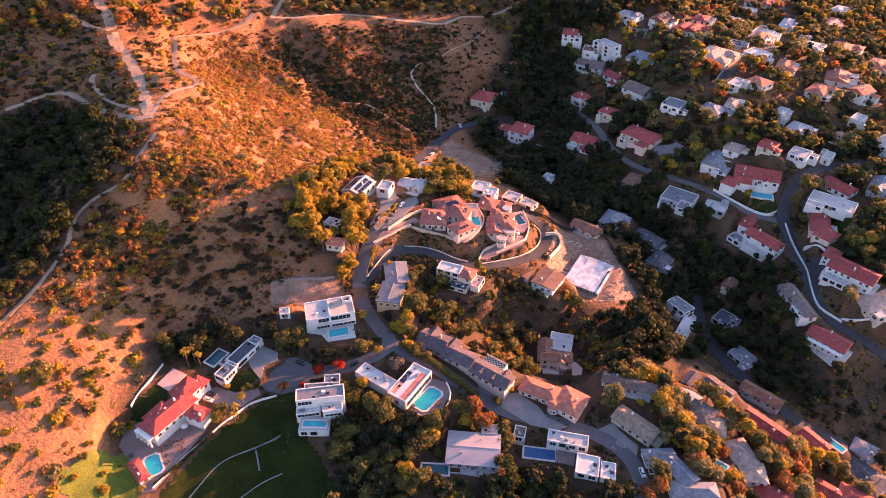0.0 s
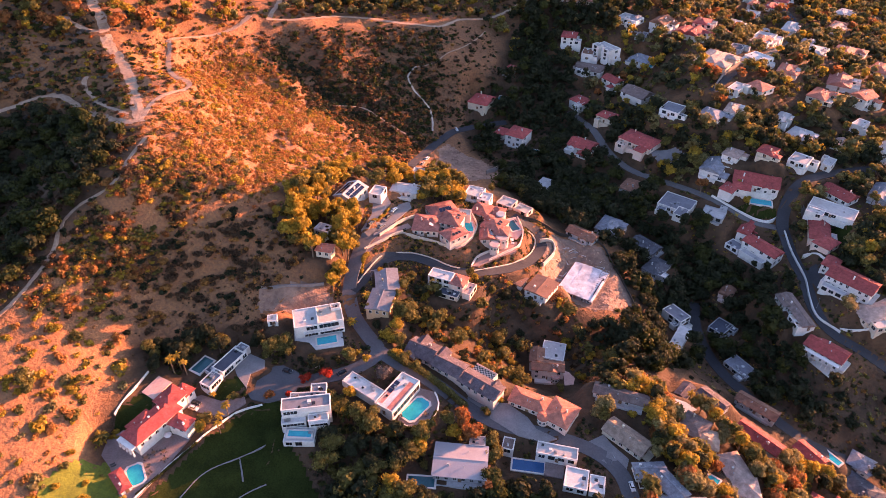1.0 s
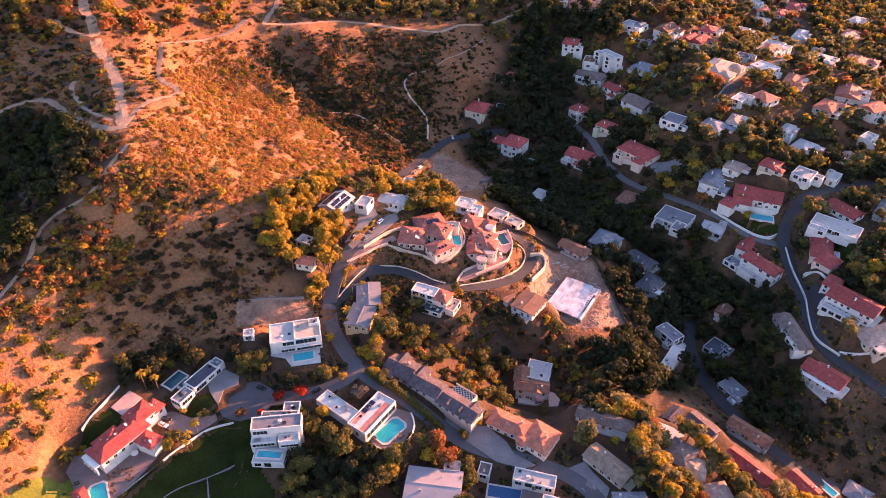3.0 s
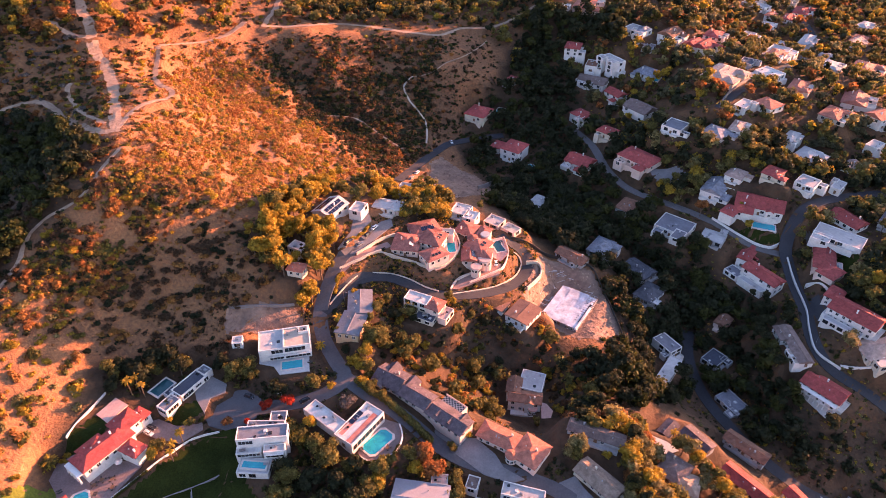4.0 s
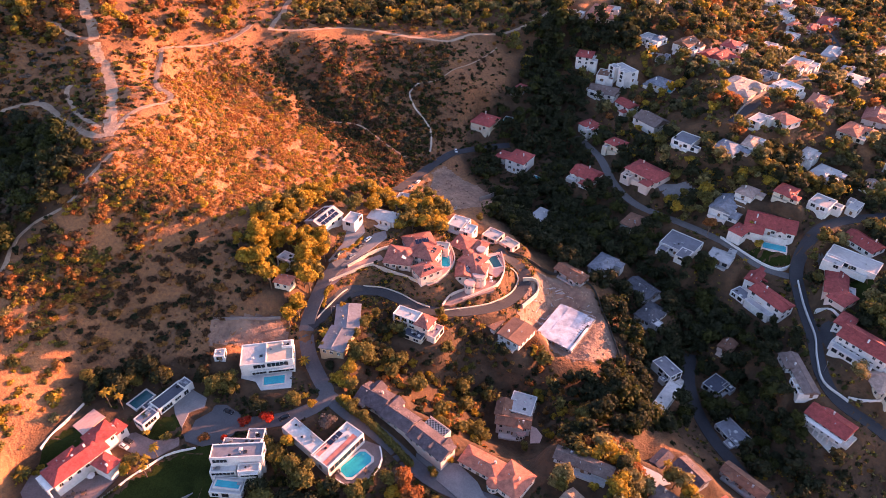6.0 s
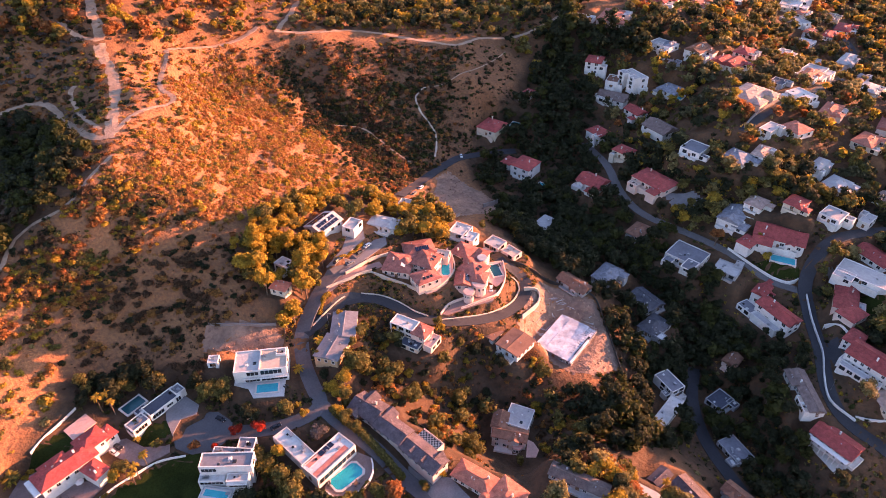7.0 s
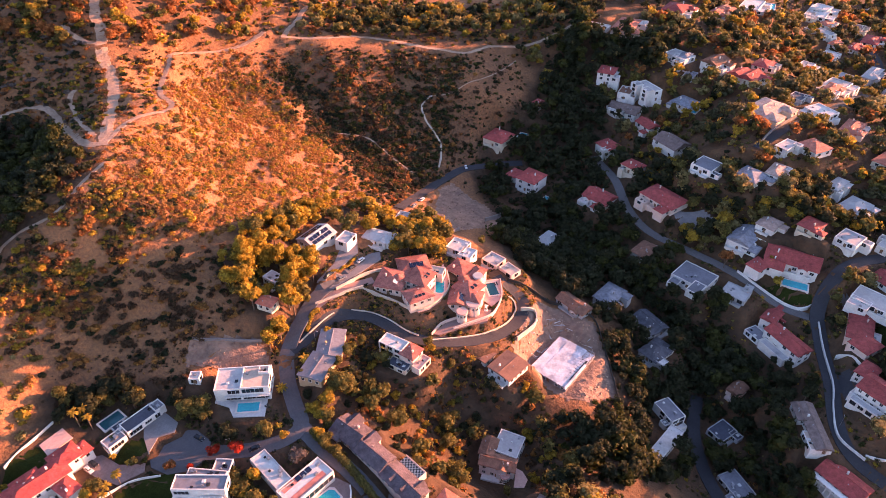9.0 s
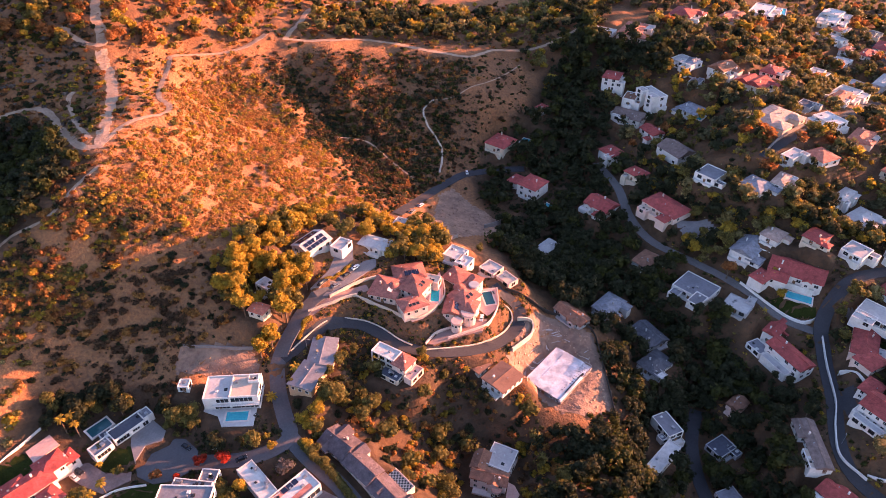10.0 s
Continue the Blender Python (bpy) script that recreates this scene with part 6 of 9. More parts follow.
SCRUB = [
    ("hill_undergrowth", [(128.0, 603.5), (311.7, 763.4), (619.8, 891.9), (332.5, 403.1), (243.1, 261.2), (207.2, 292.6), (166.1, 349.8), (113.1, 459.4), (87.2, 535.7)], 7500, 0.6, 2.1, ['leaf_olive', 'leaf_sage', 'leaf_dark', 'leaf_olive', 'leaf_gold']),
    ("flank_bushes", [(-146.5, 310.9), (-141.5, 362.1), (-168.6, 430.6), (-143.4, 458.3), (-119.3, 443.8), (-86.7, 419.4), (-41.9, 372.8), (-53.7, 329.5), (-76.1, 300.3), (-102.8, 282.6), (-124.6, 287.9)], 420, 1.1, 3.2, ['leaf_olive', 'leaf_gold', 'leaf_gold', 'leaf_rust', 'leaf_sage']),
    ("east_gardens", [(113.1, 459.4), (176.4, 422.1), (244.7, 418.5), (315.7, 401.2), (215.1, 171.4), (189.6, 205.0), (141.2, 218.0), (126.8, 235.4), (151.5, 308.2), (133.5, 380.0)], 6500, 0.45, 1.7, ['leaf_olive', 'leaf_dark', 'leaf_sage', 'leaf_dark', 'leaf_hedge', 'leaf_gold']),
    ("knoll_gardens", [(-50.7, 245.2), (-39.2, 270.9), (-38.8, 303.8), (-8.9, 324.4), (54.1, 329.0), (68.4, 308.1), (63.0, 269.0), (44.3, 255.9), (3.6, 257.7), (-18.2, 239.0), (-33.7, 230.3)], 7000, 0.3, 1.35, ['leaf_olive', 'leaf_dark', 'leaf_dark', 'leaf_scrub', 'leaf_hedge', 'leaf_gold', 'leaf_dark']),
    ("street_gardens", [(-119.9, 204.8), (-37.9, 219.1), (18.5, 207.8), (80.8, 176.2), (75.4, 153.5), (25.9, 165.0), (-1.6, 175.9), (-52.3, 172.1), (-85.8, 180.2)], 3200, 0.4, 1.6, ['leaf_olive', 'leaf_dark', 'leaf_hedge', 'leaf_dark']),
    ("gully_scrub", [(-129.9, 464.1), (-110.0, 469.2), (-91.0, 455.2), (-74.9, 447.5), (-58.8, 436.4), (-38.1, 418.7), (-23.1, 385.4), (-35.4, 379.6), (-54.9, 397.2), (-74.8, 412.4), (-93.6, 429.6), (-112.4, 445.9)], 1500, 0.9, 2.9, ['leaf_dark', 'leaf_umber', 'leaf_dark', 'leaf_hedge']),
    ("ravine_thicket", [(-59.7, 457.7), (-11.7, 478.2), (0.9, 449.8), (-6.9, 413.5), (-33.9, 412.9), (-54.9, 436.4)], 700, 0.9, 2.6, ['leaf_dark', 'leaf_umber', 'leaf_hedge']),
    ("sunny_slope", [(-192.7, 191.7), (-174.9, 213.1), (-165.4, 225.8), (-142.8, 224.8), (-127.9, 208.8), (-126.5, 190.1), (-130.6, 163.2), (-135.8, 145.2), (-138.0, 118.1), (-160.5, 115.1)], 430, 0.8, 3.8, ['leaf_gold', 'leaf_olive', 'leaf_sage', 'leaf_gold', 'leaf_scrub']),
    ("ridge_scrub", [(-173.9, 210.5), (-168.8, 245.0), (-154.0, 269.1), (-144.8, 296.2), (-123.9, 296.4), (-107.8, 280.8), (-122.6, 259.2), (-134.4, 238.3), (-146.1, 220.7)], 2700, 0.5, 3.0, ['leaf_scrub', 'leaf_rust', 'leaf_olive', 'leaf_umber', 'leaf_dark', 'leaf_gold']),
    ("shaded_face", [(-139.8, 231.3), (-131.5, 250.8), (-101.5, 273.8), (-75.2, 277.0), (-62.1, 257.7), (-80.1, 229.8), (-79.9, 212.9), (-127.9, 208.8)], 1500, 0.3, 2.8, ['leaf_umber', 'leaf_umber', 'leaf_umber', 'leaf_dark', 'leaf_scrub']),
    ("orange_flank", [(-146.5, 310.9), (-141.5, 362.1), (-168.6, 430.6), (-143.4, 458.3), (-119.3, 443.8), (-86.7, 419.4), (-41.9, 372.8), (-53.7, 329.5), (-76.1, 300.3), (-102.8, 282.6), (-124.6, 287.9)], 19000, 0.4, 1.9, ['leaf_scrub', 'leaf_rust', 'leaf_straw', 'leaf_straw', 'leaf_straw', 'leaf_gold', 'leaf_scrub', 'leaf_olive']),
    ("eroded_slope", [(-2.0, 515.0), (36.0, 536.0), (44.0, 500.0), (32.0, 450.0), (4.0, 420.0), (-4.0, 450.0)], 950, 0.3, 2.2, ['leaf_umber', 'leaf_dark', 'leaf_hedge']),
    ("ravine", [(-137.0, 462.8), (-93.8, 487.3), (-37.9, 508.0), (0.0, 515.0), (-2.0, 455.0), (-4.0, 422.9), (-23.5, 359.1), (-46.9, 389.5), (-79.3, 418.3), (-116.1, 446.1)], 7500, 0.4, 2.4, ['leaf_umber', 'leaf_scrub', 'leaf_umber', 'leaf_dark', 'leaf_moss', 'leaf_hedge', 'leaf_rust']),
    ("west_brush", [(-298.2, 434.5), (-228.6, 442.8), (-203.7, 400.4), (-180.7, 336.8), (-216.9, 348.5), (-248.2, 336.3), (-262.9, 328.0)], 2200, 0.5, 2.8, ['leaf_dark', 'leaf_umber', 'leaf_hedge', 'leaf_grey', 'leaf_rust']),
    ("trail_banks", [(-233.7, 405.3), (-171.2, 443.9), (-154.1, 381.3), (-149.9, 295.1), (-190.1, 342.7), (-237.1, 364.7), (-252.3, 350.7), (-270.0, 371.1), (-265.3, 399.5)], 2300, 0.5, 2.6, ['leaf_rust', 'leaf_umber', 'leaf_olive', 'leaf_dark', 'leaf_gold']),
    ("far_slopes", [(-303.5, 446.5), (-135.5, 587.2), (88.1, 643.0), (65.7, 557.4), (18.9, 540.1), (-126.0, 488.3), (-177.0, 426.3), (-263.2, 392.3)], 3800, 0.6, 2.8, ['leaf_scrub', 'leaf_olive', 'leaf_umber', 'leaf_dark', 'leaf_gold', 'leaf_rust']),
    ("knoll_face", [(-35.0, 249.0), (-7.9, 265.6), (32.9, 266.7), (62.4, 262.5), (97.2, 254.5), (86.4, 211.7), (28.1, 201.5), (-6.8, 210.3)], 1100, 0.4, 1.8, ['leaf_scrub', 'leaf_dark', 'leaf_rust']),
    ("knoll_bank", [(-38.9, 267.3), (-8.2, 290.3), (12.5, 277.4), (18.2, 268.4), (-8.0, 272.4), (-30.4, 263.8)], 160, 0.3, 0.9, ['leaf_scrub', 'leaf_olive']),
    ("east_bank", [(175.7, 328.4), (200.8, 306.1), (202.8, 248.2), (223.5, 238.2), (225.1, 207.6), (162.7, 198.8), (153.4, 246.1), (153.2, 300.8)], 420, 0.4, 1.8, ['leaf_dark', 'leaf_scrub']),
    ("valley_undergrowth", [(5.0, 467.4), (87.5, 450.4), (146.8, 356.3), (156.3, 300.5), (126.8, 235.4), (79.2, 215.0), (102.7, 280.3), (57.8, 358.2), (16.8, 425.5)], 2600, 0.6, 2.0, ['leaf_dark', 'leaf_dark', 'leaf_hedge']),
    ("front_undergrowth", [(-88.7, 173.9), (-20.6, 185.8), (25.9, 165.0), (68.8, 153.5), (70.1, 127.7), (-81.2, 124.5)], 1400, 0.5, 1.8, ['leaf_dark', 'leaf_olive', 'leaf_hedge']),
]
# single trees: kind, foliage, x, y, size
TREES = [
    ("oak", "leaf_olive", -11.9, 259.5, 0.75),
    ("oak", "leaf_dark", -7.6, 252.7, 0.8),
    ("oak", "leaf_olive", -14.5, 251.1, 0.8),
    ("oak", "leaf_olive", -17.8, 243.6, 0.7),
    ("oak", "leaf_dark", -2.0, 239.4, 0.6),
    ("oak", "leaf_gold", -5.9, 231.7, 0.55),
    ("oak", "leaf_olive", -10.1, 238.2, 0.6),
    ("oak", "leaf_dark", 1.3, 250.4, 0.55),
    ("oak", "leaf_gold", -22.5, 221.5, 0.6),
    ("oak", "leaf_gold", -27.4, 260.1, 0.4),
    ("oak", "leaf_dark", 41.3, 258.8, 0.7),
    ("oak", "leaf_dark", 47.5, 255.2, 0.75),
    ("oak", "leaf_dark", 35.5, 260.3, 0.7),
    ("oak", "leaf_olive", 28.1, 260.3, 0.7),
    ("shrub", "leaf_rust", 60.6, 247.0, 1.1),
    ("shrub", "leaf_gold", 65.6, 242.2, 1.1),
    ("oak", "leaf_gold", 64.5, 243.2, 0.5),
    ("oak", "leaf_dark", 77.9, 248.7, 0.8),
    ("oak", "leaf_gold", 19.4, 262.2, 0.55),
    ("oak", "leaf_olive", 16.6, 265.7, 0.5),
    ("oak", "leaf_dark", 0.8, 262.1, 0.5),
    ("oak", "leaf_olive", 51.5, 352.9, 0.8),
    ("oak", "leaf_dark", 60.8, 354.8, 0.8),
    ("oak", "leaf_dark", 64.6, 343.6, 0.8),
    ("oak", "leaf_olive", 31.6, 347.4, 0.6),
    ("eucalyptus", "leaf_olive", -31.3, 235.7, 0.6),
    ("oak", "leaf_gold", -29.6, 206.8, 0.5),
    ("oak", "leaf_olive", -94.0, 193.7, 0.5),
    ("oak", "leaf_olive", -82.5, 187.7, 0.5),
    ("oak", "leaf_dark", -107.3, 213.6, 0.9),
    ("oak", "leaf_dark", -113.8, 210.1, 0.9),
    ("oak", "leaf_dark", -117.7, 199.5, 0.8),
    ("oak", "leaf_dark", -77.6, 215.8, 0.7),
    ("oak", "leaf_olive", -133.2, 149.5, 0.5),
    ("shrub", "leaf_gold", -126.2, 146.1, 0.8),
    ("shrub", "leaf_gold", -133.9, 141.9, 0.8),
    ("oak", "leaf_gold", -20.7, 148.2, 0.9),
    ("oak", "leaf_gold", -14.3, 148.9, 1.0),
    ("oak", "leaf_olive", -14.1, 143.5, 1.0),
    ("oak", "leaf_gold", 2.8, 142.5, 0.8),
    ("oak", "leaf_dark", 18.1, 175.6, 0.8),
    ("oak", "leaf_olive", 22.1, 186.2, 0.5),
    ("oak", "leaf_gold", 28.5, 192.3, 0.5),
    ("oak", "leaf_olive", 58.0, 213.9, 0.5),
    ("oak", "leaf_gold", 24.4, 219.7, 0.6),
    ("oak", "leaf_red", -44.8, 198.5, 0.75),
    ("oak", "leaf_red", -54.5, 197.2, 0.6),
    ("oak", "leaf_rust", -67.2, 188.3, 0.6),
    ("oak", "leaf_red", -59.7, 189.0, 0.45),
    ("oak", "leaf_grey", -21.8, 199.2, 0.9),
    ("oak", "leaf_rust", 12.3, 179.8, 1.1),
    ("oak", "leaf_rust", 15.7, 174.4, 1.0),
    ("oak", "leaf_rust", 80.5, 146.1, 1.1),
    ("oak", "leaf_rust", 76.9, 144.1, 1.0),
    ("oak", "leaf_rust", 156.0, 175.6, 1.2),
    ("oak", "leaf_rust", 150.9, 176.9, 1.1),
    ("eucalyptus", "leaf_gold", -63.0, 263.1, 1.45),
    ("eucalyptus", "leaf_gold", -68.9, 262.2, 1.4),
    ("eucalyptus", "leaf_gold", -58.6, 256.7, 1.3),
    ("eucalyptus", "leaf_gold", -47.0, 273.1, 1.4),
    ("eucalyptus", "leaf_gold", -43.5, 263.8, 1.4),
    ("eucalyptus", "leaf_gold", -45.7, 251.0, 1.35),
    ("eucalyptus", "leaf_gold", -48.7, 245.6, 1.2),
    ("eucalyptus", "leaf_gold", -64.7, 286.3, 1.4),
    ("eucalyptus", "leaf_olive", -69.4, 290.8, 1.4),
    ("eucalyptus", "leaf_gold", -61.2, 301.8, 1.3),
    ("oak", "leaf_olive", -35.5, 324.5, 1.3),
    ("oak", "leaf_gold", -24.9, 330.0, 1.2),
    ("oak", "leaf_olive", 3.9, 320.9, 1.2),
    ("oak", "leaf_gold", -17.5, 225.4, 0.9),
    ("oak", "leaf_gold", -18.5, 220.1, 0.7),
    ("oak", "leaf_rust", -5.8, 333.4, 0.9),
    ("oak", "leaf_olive", -128.8, 165.6, 0.8),
    ("oak", "leaf_gold", 185.5, 362.1, 0.8),
    ("oak", "leaf_gold", 188.4, 352.1, 0.7),
    ("eucalyptus", "leaf_rust", 162.2, 361.5, 1.1),
    ("oak", "leaf_gold", -57.2, 265.3, 1),
    ("oak", "leaf_olive", -41.6, 185.7, 1.0),
    ("oak", "leaf_gold", -37.2, 183.3, 0.9),
    ("oak", "leaf_gold", -34.8, 188.7, 0.8),
    ("oak", "leaf_olive", -8.1, 162.9, 1.1),
    ("oak", "leaf_gold", -3.8, 168.4, 0.9),
    ("oak", "leaf_olive", -11.3, 158.4, 1),
    ("oak", "leaf_olive", 23.6, 171.2, 0.9),
    ("oak", "leaf_olive", 24.1, 166.0, 0.9),
    ("oak", "leaf_gold", -90.6, 170.4, 0.8),
    ("oak", "leaf_olive", -11.8, 207.2, 0.7),
    ("oak", "leaf_gold", -15.6, 209.6, 0.62),
    ("oak", "leaf_olive", -7.4, 204.4, 0.6),
    ("oak", "leaf_olive", 5.6, 178.6, 0.95),
    ("oak", "leaf_gold", 9.0, 174.6, 0.9),
    ("oak", "leaf_rust", 12.6, 176.2, 0.75),
    ("oak", "leaf_olive", -89.5, 174.7, 0.8),
    ("oak", "leaf_olive", -141.3, 184.8, 0.55),
    ("oak", "leaf_olive", -158.8, 179.8, 0.7),
    ("oak", "leaf_olive", -155.6, 176.7, 0.7),
    ("oak", "leaf_gold", 168.5, 421.3, 0.7),
    ("oak", "leaf_gold", 183.7, 423.1, 0.7),
    ("oak", "leaf_gold", 56.8, 525.2, 0.9),
    ("oak", "leaf_gold", 54.3, 519.1, 0.8),
]

# palms: x, y, stem height, size
PALMS = [
    (-109.7, 197.5, 9, 1.0),
    (-104.6, 197.6, 8, 0.9),
    (-107.8, 200.3, 9, 0.9),
    (-83.5, 173.7, 8, 0.9),
    (-82.4, 178.4, 8, 0.95),
    (-84.0, 171.3, 7, 0.8),
    (-128.3, 165.4, 4, 1.5),
    (-32.4, 242.6, 4, 1.2),
    (-38.1, 228.7, 3, 1.2),
    (-32.9, 211.0, 2, 0.7),
    (-110.1, 140.1, 3, 0.7),
    (-44.6, 191.2, 3, 0.8),
    (117.7, 210.5, 5, 0.9),
    (140.7, 177.3, 3, 1.0),
    (144.2, 174.2, 3, 1.0),
    (-84.0, 186.8, 2.5, 0.6),
    (-91.8, 188.9, 2, 0.8),
    (37.3, 265.6, 4, 0.7),
    (179.6, 342.8, 3, 0.7),
    (216.4, 332.7, 3, 0.8),
    (240.3, 422.4, 5, 0.9),
    (191.2, 315.8, 2.5, 0.7),
]
# parked cars: paint, x, y, heading
CARS = [
    ("car_white", -97.8, 182.4, -25),
    ("car_dark", -97.6, 185.1, -21),
    ("car_dark", -63.3, 202.8, -20),
    ("car_white", -23.5, 303.4, 60),
    ("car_dark", -26.5, 297.5, 60),
    ("car_dark", -34.9, 286.5, 73),
    ("car_white", 39.8, 292.9, 92),
    ("car_white", 10.5, 434.8, -75),
    ("car_dark", -39.3, 200.7, 40),
    ("car_white", 207.7, 342.3, 63),
    ("car_grey", 209.2, 340.1, 59),
    ("car_white", 77.2, 154.6, -84),
    ("car_white", 130.3, 197.3, -65),
    ("car_white", -8.7, 383.0, 64),
    ("car_grey", -11.0, 370.9, 68),
    ("car_dark", -34.2, 288.0, 55),
    ("car_grey", -29.0, 289.2, 49),
    ("car_white", 209.4, 340.9, 62),
    ("car_dark", 55.8, 160.4, -25),
]
# hedges: foliage, width, height, line
HEDGES = [
    ("leaf_olive", 3.6, 3.4, [(-18.9, 211.0), (-13.0, 206.6), (-6.7, 203.7), (3.2, 196.7), (13.2, 188.1)]),
    ("leaf_gold", 1.6, 1.6, [(-35.5, 288.1), (-31.3, 292.5), (-28.0, 297.8), (-26.0, 303.0)]),
    ("leaf_hedge", 1.2, 1.4, [(-106.7, 143.3), (-102.2, 149.7), (-97.0, 157.5), (-91.8, 165.4)]),
    ("leaf_gold", 2.5, 2.2, [(-36.7, 258.8), (-36.2, 263.5), (-34.2, 267.9)]),
    ("leaf_hedge", 2.0, 1.8, [(24.5, 175.9), (25.3, 172.4), (24.3, 167.0), (23.5, 163.7)]),
    ("leaf_hedge", 1.6, 2.0, [(-13.6, 176.9), (-9.3, 174.8), (-1.6, 177.2), (1.5, 182.9)]),
    ("leaf_olive", 1.5, 1.4, [(220.0, 312.1), (228.6, 302.7), (242.3, 291.1)]),
]
CYPRESSES = [(-64.8, 275.7), (-63.5, 273.9), (-62.0, 272.4), (-38.8, 181.1), (-37.2, 179.2), (-35.7, 177.2), (-33.9, 178.6), (-32.2, 180.0), (-30.4, 177.5), (-28.4, 333.3), (229.3, 523.2), (48.0, 446.2), (-34.2, 181.8)]
LAMPS = [(-31.3, 254.0), (201.0, 271.4), (-11.0, 197.2), (-48.4, 200.5), (71.4, 165.6)]
FURNITURE = [(-103.1, 167.8, 'u'), (-106.8, 160.9, 't'), (-103.3, 161.6, 't'), (-101.6, 158.1, 't'), (-104.9, 152.7, 'l'), (-106.9, 155.8, 'l'), (-120.4, 155.9, 'l'), (-108.8, 158.6, 't'), (-13.7, 180.7, 'l'), (-40.9, 218.4, 'l'), (-2.8, 181.9, 't'), (9.9, 283.9, 't'), (13.6, 287.3, 'l'), (43.1, 312.0, 'l')]

DEBRIS = [(64.6, 304.3), (78.3, 308.0), (90.7, 303.4), (94.6, 291.5), (80.7, 265.1), (63.3, 270.9), (61.1, 290.0)]

VINES = [(55.0, 262.2), (62.6, 265.0), (67.6, 261.4), (58.8, 255.3)]


CONTROL = np.array([p for line in LANDFORMS.values() for p in line], float)


def plate_kernel(q):
    d = np.linalg.norm(q[:, None] - CONTROL[None, :, :2] / 100, axis=2)
    return np.where(d > 0, d * d * np.log(np.maximum(d, 1e-9)), 0)


def plate_weights():
    n = len(CONTROL)
    flat = np.c_[np.ones(n), CONTROL[:, :2] / 100]
    a = np.block([[plate_kernel(CONTROL[:, :2] / 100) + 0.01 * np.eye(n), flat], [flat.T, np.zeros((3, 3))]])
    return np.linalg.solve(a, np.r_[CONTROL[:, 2], 0, 0, 0])


PLATE = plate_weights()


def natural(xy):
    """The height of the natural land, bent smoothly over its ridges and valleys; far off it levels out."""
    xy = np.atleast_2d(np.asarray(xy, float))
    near = np.c_[xy[:, 0].clip(-420, 480), xy[:, 1].clip(90, 860)]
    q = near / 100
    z = plate_kernel(q) @ PLATE[: len(CONTROL)] + np.c_[np.ones(len(q)), q] @ PLATE[len(CONTROL):]
    away = np.linalg.norm(xy - near, axis=1)
    fade = np.exp(-((away / 450) ** 2))
    return fade * z + (1 - fade) * 55


def ease(d, flat, blend):
    t = ((d - flat) / blend).clip(0, 1)
    return 1 - t * t * (3 - 2 * t)


def to_polygon(xy, poly):
    """The distance from points to a polygon: 0 inside."""
    p = np.asarray(poly, float)
    a, b = p, np.roll(p, -1, axis=0)
    best, inside = np.full(len(xy), 1e9), np.zeros(len(xy), bool)
    for (ax, ay), (bx, by) in zip(a, b):
        e = np.array([bx - ax, by - ay])
        t = (((xy - (ax, ay)) @ e) / (e @ e + 1e-9)).clip(0, 1)
        best = np.minimum(best, np.linalg.norm(xy - (ax, ay) - t[:, None] * e, axis=1))
        cross = (ay > xy[:, 1]) != (by > xy[:, 1])
        inside ^= cross & (xy[:, 0] < (bx - ax) * (xy[:, 1] - ay) / (by - ay + 1e-12) + ax)
    return np.where(inside, 0.0, best)


def rounded_line(points, step=3.0):
    """A smooth line through points, at even steps."""
    p = np.array([points[0], *points, points[-1]], float)
    out = []
    for i in range(1, len(p) - 2):
        a, b, c, d = p[i - 1], p[i], p[i + 1], p[i + 2]
        for t in np.linspace(0, 1, max(2, int(np.linalg.norm(c - b) / step)), endpoint=False):
            out.append(0.5 * (2 * b + (c - a) * t + (2 * a - 5 * b + 4 * c - d) * t * t + (3 * b - a - 3 * c + d) * t ** 3))
    out.append(p[-1])
    return np.array(out)


def to_line(xy, line, values):
    """The distance from points to a line of points, and the line's value there."""
    d = np.linalg.norm(xy[:, None] - line[None], axis=2)
    near = d.argmin(1)
    return d[np.arange(len(xy)), near], values[near]


def corners(b, grow=0.0):
    cx, cy, yaw, w, d = b[:5]
    c, s = math.cos(radians(yaw)), math.sin(radians(yaw))
    return [(cx + c * u - s * v, cy + s * u + c * v) for u, v in ((-w / 2 - grow, -d / 2 - grow), (w / 2 + grow, -d / 2 - grow),
                                                                (w / 2 + grow, d / 2 + grow), (-w / 2 - grow, d / 2 + grow))]


# levelled ground: house plots, roads and courts
def plots(xy, z):
    """Levels the house plots into heights z."""
    for name, label, blocks in HOUSES:
        for b in blocks:
            near = np.flatnonzero(np.hypot(xy[:, 0] - b[0], xy[:, 1] - b[1]) < (b[3] + b[4]) / 2 + 15)
            if len(near):
                w = ease(to_polygon(xy[near], corners(b)), 2.6, 7)
                z[near] = z[near] * (1 - w) + (b[5] - 0.1) * w
    return z


LEVELS = [(level, np.array(poly, float)) for *_, level, poly in COURTS]
LEVELS += [(r[2] - 0.05, np.array(corners((r[0], r[1], r[3], r[4], r[5]), 1.0))) for r in POOL_ROWS if "white terrace" not in r[7]]


def courts(xy, z, holds=(False, True)):
    """Levels the paved courts and pools into heights z."""
    for hold in holds:
        for level, poly in LEVELS:
            middle = poly.mean(0)
            near = np.flatnonzero(np.hypot(*(xy - middle).T) < max(np.hypot(*(poly - middle).T)) + 12)
            if len(near):
                d = to_polygon(xy[near], poly)
                w = (d < 1.2) * 1.0 if hold else ease(d, 2.0, 6)
                z[near] = z[near] * (1 - w) + (level - 0.3) * w
    return z


